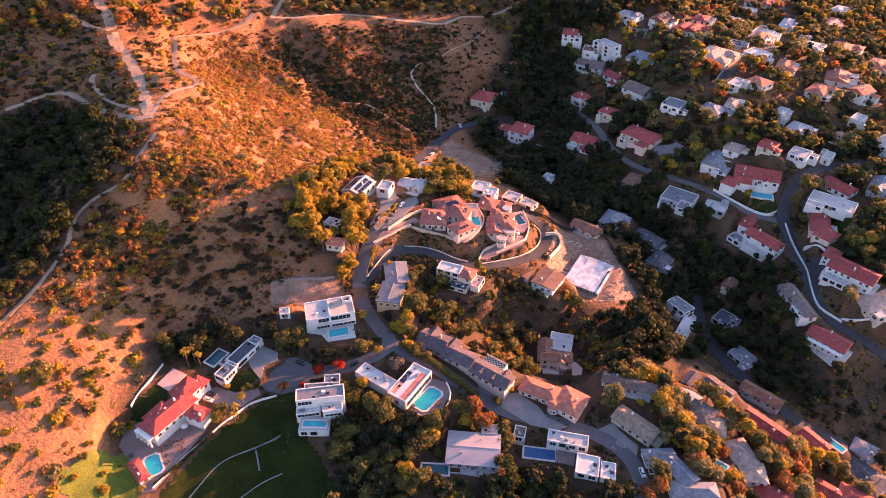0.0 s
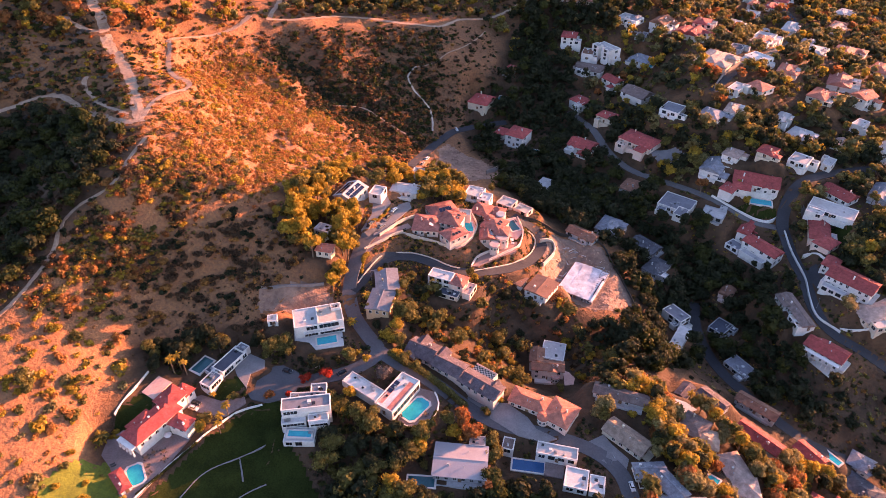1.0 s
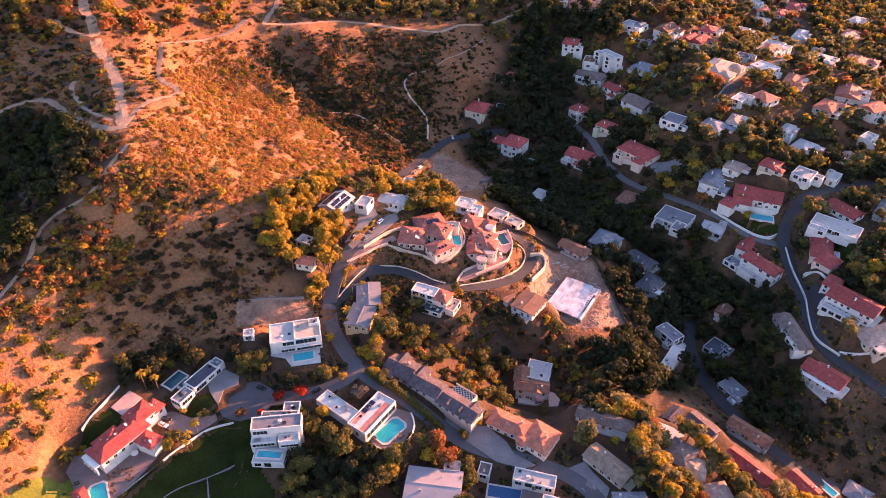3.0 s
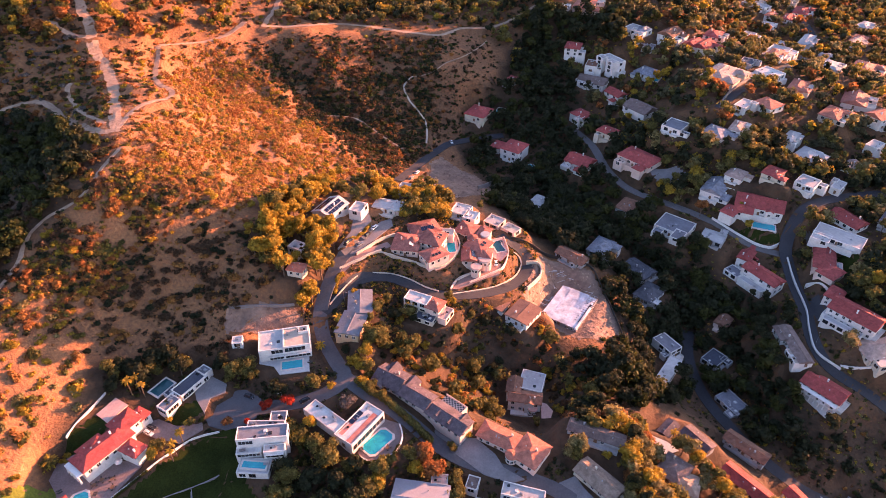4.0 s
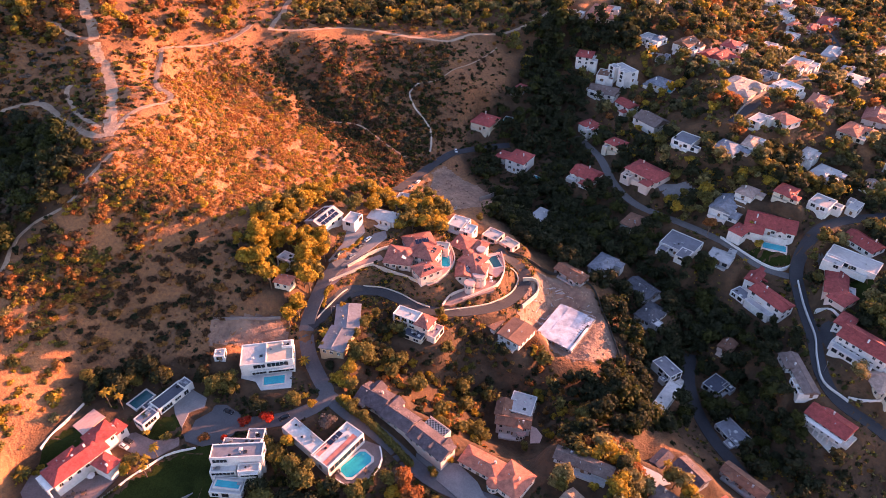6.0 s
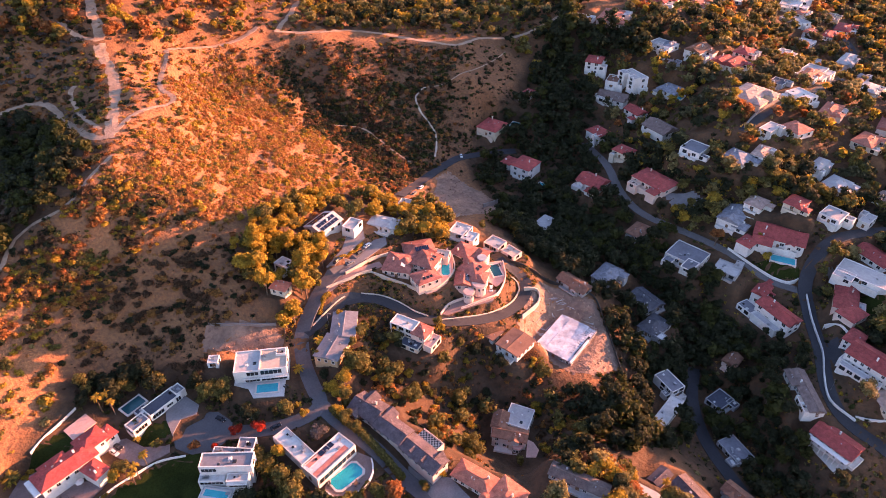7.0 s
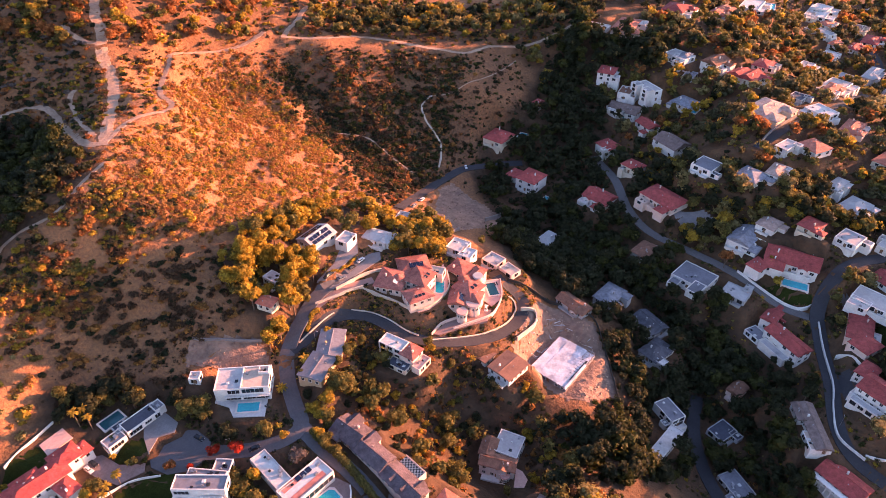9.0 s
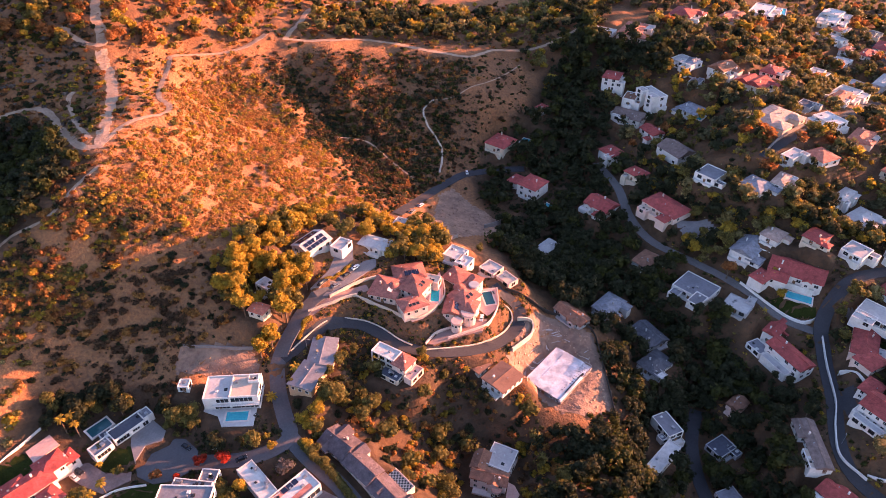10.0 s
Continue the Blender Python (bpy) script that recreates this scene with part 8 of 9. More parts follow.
# ---- pools ----
def swimming_pool(cx, cy, level, yaw, w, d, shape, label, dark):
    c = min(w, d) * 0.22 if shape == "oct" else 0.02
    a, b = w / 2, d / 2

    def outline(g):
        return [(-a - g + c, -b - g), (a + g - c, -b - g), (a + g, -b - g + c), (a + g, b + g - c), (a + g - c, b + g), (-a - g + c, b + g), (-a - g, b + g - c), (-a - g, -b - g + c)]
    pool = thing("swimming_pool", pose(cx, cy, level, 0, 0, yaw), label, "pool")
    inner, outer = outline(0), outline(0.7)
    v = [(x, y, 0.22) for x, y in inner] + [(x, y, 0.22) for x, y in outer] + [(x, y, -1.0) for x, y in outer] + [(x, y, -0.3) for x, y in inner]
    fs = []
    for k in range(8):
        j = (k + 1) % 8
        fs += [(k, k + 8, j + 8, j), (k + 8, k + 16, j + 16, j + 8), (k + 24, k, j, j + 24)]
    part("coping", mesh_of("coping", v, [f[::-1] for f in fs], "coping"), pool)
    part("water", mesh_of("water", [(x, y, 0.10) for x, y in inner] + [(x, y, -0.3) for x, y in inner], [tuple(range(8)), tuple(reversed(range(8, 16)))] + [(k + 8, (k + 1) % 8 + 8, (k + 1) % 8, k) for k in range(8)], "water_blue" if "blue lap" in label else "water_dark" if dark else "water"), pool)
    return pool


for row in POOL_ROWS:
    swimming_pool(*row)


# ---- trees ----
def leaf_faces(rs, spots, ways, size):
    """Small tilted leaf clumps at spots, facing roughly along ways."""
    n = len(spots)
    ways = ways + rs.normal(0, 0.45, (n, 3))
    ways /= np.linalg.norm(ways, axis=1)[:, None] + 1e-9
    u = np.cross(ways, rs.normal(0, 1, (n, 3)))
    u /= np.linalg.norm(u, axis=1)[:, None] + 1e-9
    v = np.cross(ways, u)
    s = size * rs.uniform(0.6, 1.3, (n, 1))
    lift = ways * s * 0.25
    s = s * 1.22
    tri = np.stack([spots - u * s - v * s * 0.7, spots + u * s * 0.95 - v * s * 0.6, spots + v * s * 1.1 + lift], 1)
    return tri.reshape(-1, 3)


def core_ball():
    """A ball of 20 three-sided faces."""
    q = (1 + 5 ** 0.5) / 2
    v = np.array([(-1, q, 0), (1, q, 0), (-1, -q, 0), (1, -q, 0), (0, -1, q), (0, 1, q), (0, -1, -q), (0, 1, -q), (q, 0, -1), (q, 0, 1), (-q, 0, -1), (-q, 0, 1)], float)
    v /= np.linalg.norm(v[0])
    out = []
    for a, b, c in itertools.combinations(range(12), 3):
        if max(np.linalg.norm(v[a] - v[b]), np.linalg.norm(v[b] - v[c]), np.linalg.norm(v[a] - v[c])) < 1.1:
            out += [v[a], v[b], v[c]] if np.dot(np.cross(v[b] - v[a], v[c] - v[a]), v[a]) > 0 else [v[a], v[c], v[b]]
    return np.array(out)


CORE = core_ball()


def crown_points(rs, radius, height, low, lobes, count, size, flat=0.8):
    """Leaf clumps on several overlapping lobes above height low."""
    cs, rr = [], []
    for k in range(lobes):
        a, out = rs.uniform(0, math.tau), radius * rs.uniform(0.15, 0.62)
        z = low + (height - low) * rs.uniform(0.25, 0.8)
        cs.append((out * math.cos(a), out * math.sin(a), z))
        rr.append(radius * rs.uniform(0.38, 0.62))
    cs, rr = np.array(cs), np.array(rr)
    pick = rs.choice(lobes, count, p=rr ** 2 / (rr ** 2).sum())
    way = rs.normal(0, 1, (count, 3))
    way[:, 2] = np.abs(way[:, 2]) * 1.0 - 0.35
    way /= np.linalg.norm(way, axis=1)[:, None]
    spots = cs[pick] + way * rr[pick][:, None] * rs.uniform(0.72, 1.08, (count, 1)) * np.array([1, 1, flat])
    core = [CORE * r * 0.80 * np.array([1, 1, flat]) * (1 + 0.10 * rs.normal(0, 1, (len(CORE), 1))) + c for c, r in zip(cs, rr)]
    return np.concatenate([*core, leaf_faces(rs, spots, way, size)]), cs


def trunk_mesh(rs, low, radius, lobes, r0):
    solids = [tube(0, 0, -1.2, low, r0, r0 * 0.6, 7)]
    for c in lobes[:5]:
        n = 5
        a, b = np.array([0, 0, low * 0.8]), np.array(c)
        v = [tuple(p + r * np.array([math.cos(k * math.tau / n), math.sin(k * math.tau / n), 0])) for p, r in ((a, r0 * 0.5), (b, r0 * 0.15)) for k in range(n)]
        solids.append((v, [(k, (k + 1) % n, n + (k + 1) % n, n + k) for k in range(n)]))
    return mesh_of("trunk", *joined(*solids), "bark")


def leaf_mesh(name, verts, mat):
    n = len(verts) // 3
    me = bpy.data.meshes.new(name)
    me.vertices.add(len(verts))
    me.vertices.foreach_set("co", np.asarray(verts, np.float32).ravel())
    me.loops.add(3 * n)
    me.loops.foreach_set("vertex_index", np.arange(3 * n))
    me.polygons.add(n)
    me.polygons.foreach_set("loop_start", np.arange(0, 3 * n, 3))
    me.materials.append(MAT[mat])
    me.update(calc_edges=True)
    return me


SHAPES = {  # radius, height, low, lobes, leaf clumps, clump size
    "oak": (4.2, 7.0, 1.6, 8, 620, 0.33), "eucalyptus": (3.3, 11.0, 3.0, 9, 620, 0.33), "pine": (2.7, 10.5, 1.6, 8, 520, 0.32),
    "shrub": (2.2, 2.8, 0.3, 6, 260, 0.24), "cypress": (0.9, 8.0, 0.4, 9, 260, 0.26),
}
LOOKS = {"oak": ("leaf_olive", "leaf_dark", "leaf_gold"), "eucalyptus": ("leaf_gold", "leaf_olive", "leaf_dark"), "pine": ("leaf_dark", "leaf_olive", "leaf_dark"),
         "shrub": ("leaf_olive", "leaf_scrub", "leaf_dark"), "cypress": ("leaf_dark", "leaf_dark", "leaf_dark")}
CROWNS = {}
for kind, (radius, height, low, lobes, count, size) in SHAPES.items():
    for v in range(4):
        rs = np.random.RandomState(len(CROWNS) + 3)
        grow = rs.uniform(0.85, 1.15)
        verts, cs = crown_points(rs, radius * grow, height, low, lobes, count, size, 0.8 if kind != "cypress" else 1.6)
        CROWNS[kind, v] = (verts, cs, low)
TREE_BASES = {}
WORDS = {"leaf_olive": "olive green", "leaf_dark": "dark green", "leaf_gold": "golden green", "leaf_rust": "rusty brown", "leaf_red": "bright red",
         "leaf_grey": "bare greyish", "leaf_sage": "pale sage green", "leaf_scrub": "dry brown", "leaf_hedge": "green", "leaf_umber": "brown", "leaf_moss": "greyish green", "leaf_straw": "straw coloured"}


def tree(kind, look_mat, v, x, y, size, turn):
    """A tree or large shrub on the ground, as a copy of the first of its kind and colour."""
    key = (kind, look_mat, v)
    at = pose(x, y, float(ground_at([(x, y)])[0]), 0, 0, turn)
    if key not in TREE_BASES:
        verts, cs, low = CROWNS[kind, v]
        name = kind + ("_tree" if kind not in ("shrub",) else "")
        base = thing(name, at, "%s %s with uneven leafy crown on the slope" % (WORDS[look_mat], kind if kind == "shrub" else kind + " tree"), "shrub" if kind == "shrub" else "tree", "hillside trees")
        rs = np.random.RandomState(v)
        part("trunk", trunk_mesh(rs, low + 0.8, 1, cs, 0.12 if kind in ("shrub", "cypress") else 0.32), base)
        part("crown", leaf_mesh("crown", verts, look_mat), base)
        TREE_BASES[key] = base
        base.scale = (size,) * 3
        base.matrix_basis = at @ Matrix.Diagonal((size, size, size, 1))
        return base
    ob = copy_thing(TREE_BASES[key], at)
    ob.matrix_basis = at @ Matrix.Diagonal((size, size, size * random.uniform(0.9, 1.15), 1))
    return ob


KEEP = [(np.array(corners(b, 1.2)), None) for _, _, blocks in HOUSES for b in blocks] + [(np.array(poly), None) for *_, poly in COURTS]
KEEP += [(np.array(corners(b, 0.2)) - (0, 2.5), None) for _, _, blocks in HOUSES for b in blocks]   # front yards
KEEP += [(np.array(poly), None) for _, _, mat, poly in PATCHES if mat in ("lawn", "concrete", "asphalt_dark", "graded_earth")]
KEEP += [(np.array([(46, 221), (66, 221), (70, 206), (44, 208)], float), None), (np.array([(-62, 214), (-40, 214), (-40, 210), (-60, 210)], float), None)]   # open slopes below two houses
KEEP += [(np.array(corners((r[0], r[1], r[3], r[4], r[5]), 1.5)), None) for r in POOL_ROWS]


def clear(xy, margin):
    """Which points stand clear of houses, courts, pools and roads."""
    ok = np.ones(len(xy), bool)
    for poly, _ in KEEP:
        near = np.flatnonzero(np.hypot(*(xy - poly.mean(0)).T) < 45)
        if len(near):
            ok[near] &= to_polygon(xy[near], poly) > margin
    for name, mat, width, line, z in ROAD_LINES:
        near = np.flatnonzero(((xy > line.min(0) - 10) & (xy < line.max(0) + 10)).all(1))
        if len(near):
            d, _ = to_line(xy[near], line, z)
            ok[near] &= d > width / 2 + margin
    return ok


def scattered(rs, poly, many):
    p = np.asarray(poly, float)
    lo, hi = p.min(0), p.max(0)
    out = rs.uniform(lo, hi, (many * 6, 2))
    return out[to_polygon(out, poly) <= 0][:many]


random.seed(5)
named = {}
for n, (zone, poly, many, kinds) in enumerate(WOODS):
    rs = np.random.RandomState(40 + n)
    xy = scattered(rs, poly, many)
    xy = xy[clear(xy, 1.7)]
    z = ground_at(xy)
    heap = {}
    for (x, y), h in zip(xy, z):
        kind, look_mat = kinds[rs.randint(len(kinds))]
        v, size, turn = rs.randint(4), rs.uniform(0.55, 1.2) * (1.55 if zone == "ridge_grove" else 1.08 if zone == "knoll_west" else 1.05 if zone in ("hill_top", "valley", "east_slope") else 1), rs.uniform(0, 360)
        if zone in SINGLE_WOODS and named.get(kind, 0) < 280 and rs.rand() < SINGLE_WOODS[zone]:
            named[kind] = named.get(kind, 0) + 1
            tree(kind, look_mat, v, x, y, size, turn)
            continue
        verts = CROWNS[kind, v][0].reshape(-1, 3, 3)
        core = SHAPES[kind][3] * 20
        loose = verts[core:][rs.rand(len(verts) - core) < (0.26 if y < 420 else 0.13)]
        middle = loose.mean(1, keepdims=True)
        loose = middle + (loose - middle) * (1.6 if y < 420 else 2.1)
        verts = np.concatenate([verts[:core * (5 if y < 420 else 4) // 8], loose]).reshape(-1, 3)
        c, s = math.cos(turn), math.sin(turn)
        heap.setdefault(look_mat, []).append(np.c_[verts[:, 0] * c - verts[:, 1] * s, verts[:, 0] * s + verts[:, 1] * c, verts[:, 2] - 0.6] * size * 1.06 + (x, y, h))
    for look_mat, many_verts in heap.items():
        tagged(new("woodland", leaf_mesh("woodland", np.concatenate(many_verts), look_mat)), "dense %s woodland covering the slope" % WORDS[look_mat], "trees", kind="stuff")

for n, (zone, poly, many, small, large, mats) in enumerate(SCRUB):
    rs = np.random.RandomState(140 + n)
    xy = scattered(rs, poly, many)
    xy = xy + rs.normal(0, 0.2 if "gardens" in zone else 6.0, xy.shape) * rs.uniform(0, 1.6, (len(xy), 1))
    xy = xy[clear(xy, 0.6)]
    keep = np.array([0.8 * noise.noise((x / 17, y / 17, 3.0 + n)) + 0.8 * noise.noise((x / 6, y / 6, 8.0 + n)) for x, y in xy]) + rs.uniform(-0.4, 0.4, len(xy)) > -0.1
    xy = xy[keep]
    z = ground_at(xy)
    heap = {}
    for (x, y), h in zip(xy, z):
        size = small + (large - small) * rs.rand() ** 2.2
        stretch = np.array([1, rs.uniform(0.7, 1.2), rs.uniform(0.6, 0.95)])
        mounds = [(np.zeros(3), size)]
        if size > 1.5 and "under" not in zone and "garden" not in zone:   # large bushes are several mounds grown together
            mounds = [(np.append(rs.normal(0, 0.38 * size, 2), 0), size * rs.uniform(0.5, 0.8)) for _ in range(rs.randint(2, 5))]
        leaf, clumps = 0.19 + 0.09 * size, []
        for at, r in mounds:
            count = int(11 + 7 * r * r)
            way = rs.normal(0, 1, (count, 3))
            way[:, 2] = np.abs(way[:, 2])
            way /= np.linalg.norm(way, axis=1)[:, None]
            spots = way * r * rs.uniform(0.62, 1.06, (count, 1)) * stretch + at
            clumps.append(leaf_faces(rs, spots, way, leaf))
            if r > 1.15:
                clumps.append(CORE * r * 0.74 * stretch * (1 + 0.14 * rs.normal(0, 1, (len(CORE), 1))) + at)
        heap.setdefault(mats[rs.randint(len(mats))], []).append(np.concatenate(clumps) + (x, y, h))
    for look_mat, many_verts in heap.items():
        tagged(new("scrub", leaf_mesh("scrub", np.concatenate(many_verts), look_mat)), "%s chaparral bushes on the dry slope" % WORDS[look_mat], "bushes", kind="stuff")

for kind, look_mat, x, y, size in TREES:
    tree(kind, look_mat, random.randrange(4), x, y, size, random.uniform(0, 360))


# ---- palms, cypresses and hedges ----
def palm_parts(rs, fronds=22):
    quads = []
    for k in range(fronds):
        a, up = k * 2.4 + rs.uniform(-.2, .2), rs.uniform(-0.35, 0.9)
        p, d = np.zeros(3), np.array([math.cos(a) * math.cos(up), math.sin(a) * math.cos(up), math.sin(up)])
        side = np.array([-math.sin(a), math.cos(a), 0])
        for s in range(4):
            q = p + d * 0.62
            w0, w1 = (0.10, 0.34, 0.36, 0.26)[s], (0.34, 0.36, 0.26, 0.03)[s]
            drop = np.array([0, 0, 0.10])
            quads += [p, q, q + side * w1 - drop, p + side * w0 - drop, q, p, p - side * w0 - drop, q - side * w1 - drop]
            p = q
            d = d - np.array([0, 0, 0.34])
            d /= np.linalg.norm(d)
    return np.array(quads).reshape(-1, 4, 3)[:, [0, 1, 2, 0, 2, 3]].reshape(-1, 3)


PALM_CROWNS = [leaf_mesh("crown", palm_parts(np.random.RandomState(60 + k)), "leaf_gold") for k in range(3)]
for n, (x, y, stem, size) in enumerate(PALMS):
    palm = thing("palm_tree", pose(x, y, float(ground_at([(x, y)])[0]), 0, 0, 47 * n), "%s fan palm with a thin trunk and drooping fronds" % ("tall" if stem > 6 else "short"), "palm", "garden palms")
    part("trunk", mesh_of("trunk", *joined(tube(0, 0, -1.0, stem * 0.5, 0.24, 0.18, 7), tube(0, 0, stem * 0.5, stem, 0.18, 0.15, 7), tube(0, 0, stem - 0.9, stem, 0.2, 0.42, 7)), "bark"), palm)
    part("crown", PALM_CROWNS[n % 3], palm, pose(0, 0, stem) @ Matrix.Diagonal((size, size, size, 1)))

for n, (x, y) in enumerate(CYPRESSES):
    tree("cypress", "leaf_hedge", n % 4, x, y, 0.8 + 0.08 * (n % 4), 50 * n)

for n, (mat, width, height, points) in enumerate(HEDGES):
    rs = np.random.RandomState(300 + n)
    line = rounded_line(points, 0.8)
    z = ground_at(line)
    verts = []
    for (x, y), h in zip(line, z):
        count = int(26 * width)
        way = rs.normal(0, 1, (count, 3))
        way[:, 2] = np.abs(way[:, 2])
        way /= np.linalg.norm(way, axis=1)[:, None]
        swell = rs.uniform(0.8, 1.1)
        spots = way * np.array([width / 2, width / 2, height * 0.55]) * swell * rs.uniform(0.75, 1.05, (count, 1)) + (x, y, h + height * 0.35)
        verts.append(leaf_faces(rs, spots, way, 0.28))
        verts.append(CORE * np.array([width * 0.42, width * 0.42, height * 0.5]) + (x, y, h + height * 0.4))
    hedge = thing("hedge", pose(float(line[0][0]), float(line[0][1]), float(z[0])), "dense %s clipped hedge along the garden edge" % WORDS[mat], "hedge")
    part("foliage", leaf_mesh("foliage", np.concatenate(verts) - np.array([*line[0], z[0]]), mat), hedge)


# ---- cars ----
def car_meshes(paint):
    body = joined(tapered(-2.2, 2.2, -0.9, 0.9, 0.28, 0.62, 0.04), tapered(-2.18, 2.18, -0.88, 0.88, 0.60, 0.86, 0.10))
    cabin = tapered(-1.45, 0.95, -0.80, 0.80, 0.85, 1.45, 0.32)
    glass = joined(tapered(-1.36, 0.86, -0.815, 0.815, 0.95, 1.32, 0.20), tapered(-1.47, 0.97, -0.68, 0.68, 0.95, 1.32, 0.20))
    return mesh_of("body", *body, paint), mesh_of("cabin", *cabin, paint), mesh_of("car_glass", *glass, "glass")


def wheel_mesh():
    v, f = tube(0, 0, -0.11, 0.11, 0.33, 0.33, 12)
    return mesh_of("wheel", v, f, "rubber"), mesh_of("rim", *tube(0, 0, -0.12, 0.12, 0.19, 0.19, 10), "metal")


WHEEL, RIM = wheel_mesh()
LAMP_MESH = mesh_of("headlight", *tapered(-0.06, 0.06, -0.2, 0.2, -0.08, 0.08, 0.02), "frame_white")
CAR_WORDS = {"car_white": "white", "car_dark": "black", "car_grey": "grey"}
CAR_MESHES = {p: car_meshes(p) for p in CAR_WORDS}
for paint, x, y, heading in CARS:
    h = float(ground_at([(x, y)])[0]) + 0.28
    car = thing("car", pose(x, y, h, 0, 0, heading), "parked %s car with dark windows on the drive" % CAR_WORDS[paint], "car", "parked cars")
    body, cabin, panes = CAR_MESHES[paint]
    part("body", body, car)
    part("cabin", cabin, car)
    part("window", panes, car, None, "dark tinted car windows")
    for dx in (-1.35, 1.35):
        for dy in (-0.82, 0.82):
            wheel = part("wheel", WHEEL, car, pose(dx, dy, 0.33, 90))
            part("rim", RIM, wheel)
    for dy in (-0.6, 0.6):
        part("headlight", LAMP_MESH, car, pose(2.16, dy, 0.68))


# ---- street lamps, patio furniture ----
for n, (x, y) in enumerate(LAMPS):
    lamp = thing("street_lamp", pose(x, y, float(ground_at([(x, y)])[0]), 0, 0, 70 * n), "slim grey metal street lamp beside the road", "street lamp", "street lamps")
    part("pole", mesh_of("pole", *tube(0, 0, -0.5, 6.0, 0.10, 0.06, 8), "metal"), lamp)
    part("arm", mesh_of("arm", *box(0, 1.4, -0.04, 0.04, 5.9, 5.98), "metal"), lamp)
    part("head", mesh_of("head", *tapered(1.1, 1.75, -0.14, 0.14, 5.82, 5.96, 0.05), "metal"), lamp)

UMBRELLA = mesh_of("canopy", *joined(tube(0, 0, 2.2, 2.35, 1.5, 1.5, 8), tube(0, 0, 2.35, 2.8, 1.5, 0.05, 8)), "plaster_white")
for n, (x, y, kind) in enumerate(FURNITURE):
    at = pose(x, y, float(ground_at([(x, y)])[0]) + 0.3, 0, 0, 37 * n)
    if kind == "u":
        one = thing("patio_umbrella", at, "white patio umbrella on the stone terrace", "umbrella")
        part("pole", mesh_of("pole", *tube(0, 0, -0.3, 2.3, 0.05, 0.05, 6), "metal"), one)
        part("canopy", UMBRELLA, one)
    elif kind == "t":
        one = thing("patio_table", at, "round dark patio table on the terrace", "table", "patio furniture")
        part("tabletop", mesh_of("tabletop", *tube(0, 0, 0.68, 0.75, 0.8, 0.8, 14), "door_wood"), one)
        part("base", mesh_of("base", *joined(tube(0, 0, 0.02, 0.68, 0.07, 0.07, 6), tube(0, 0, -0.1, 0.04, 0.4, 0.35, 10)), "metal"), one)
        for k in range(4):
            chair = thing("patio_chair", at @ pose(0, 0, 0, 0, 0, 90 * k) @ pose(1.2, 0, 0), "dark patio chair beside the round table", "chair", "patio furniture")
            part("seat", mesh_of("seat", *box(-0.25, 0.25, -0.25, 0.25, 0.40, 0.46), "frame_dark"), chair)
            part("backrest", mesh_of("backrest", *box(0.2, 0.26, -0.25, 0.25, 0.46, 0.95), "frame_dark"), chair)
            for dx in (-0.22, 0.22):
                for dy in (-0.22, 0.22):
                    part("leg", mesh_of("leg", *box(dx - 0.02, dx + 0.02, dy - 0.02, dy + 0.02, -0.1, 0.4), "frame_dark"), chair)
    else:
        for k in range(2):
            one = thing("sun_lounger", at @ pose(0, 1.1 * k, 0), "dark cushioned sun lounger beside the pool", "lounger", "patio furniture")
            part("mattress", mesh_of("mattress", *box(-0.7, 0.7, -0.32, 0.32, 0.28, 0.4), "frame_dark"), one)
            part("backrest", mesh_of("backrest", *box(0, 0.65, -0.32, 0.32, 0, 0.1), "frame_dark"), one, pose(0.7, 0, 0.3, 0, -40))
            for dx in (-0.6, 0.6):
                for dy in (-0.25, 0.25):
                    part("leg", mesh_of("leg", *box(dx - 0.03, dx + 0.03, dy - 0.03, dy + 0.03, -0.1, 0.28), "metal"), one)


# ---- building lot: lumber and spoil; vine terrace ----
rs = np.random.RandomState(77)
spots = scattered(rs, DEBRIS, 46)
BLOCKS = [np.array(corners(b, 0.8)) for _, _, blocks in HOUSES for b in blocks]


def off_houses(xy):
    return np.array([all(to_polygon(np.array([p]), poly)[0] > 0.5 for poly in BLOCKS if np.hypot(*(p - poly.mean(0))) < 40) for p in xy], bool)


spots = spots[off_houses(spots)]
# stones, clods and tyre-thrown earth on the bare lots
for n, (_, _, mat, poly) in enumerate([row for row in PATCHES if row[2] == "graded_earth"]):
    rs2 = np.random.RandomState(500 + n)
    xy = scattered(rs2, poly, (380, 260, 90)[n % 3])
    xy = xy[off_houses(xy)]
    rocks = []
    for (x, y), h in zip(xy, ground_at(xy)):
        r = 0.14 + 0.5 * rs2.rand() ** 3
        v, fs = tapered(x - r, x + r * 0.8, y - r * 0.8, y + r, h + 0.02, h + 0.14 + r * 0.9, r * 0.4)
        rocks.append(([tuple(np.array(p) + rs2.uniform(-0.2, 0.2, 3) * r) for p in v], fs))
    tagged(new("rubble", mesh_of("rubble", *joined(*rocks), ("dirt", "graded_earth", "graded_earth")[n % 3])), "scattered stones and earth clods on the bare lot", "rubble", kind="stuff")
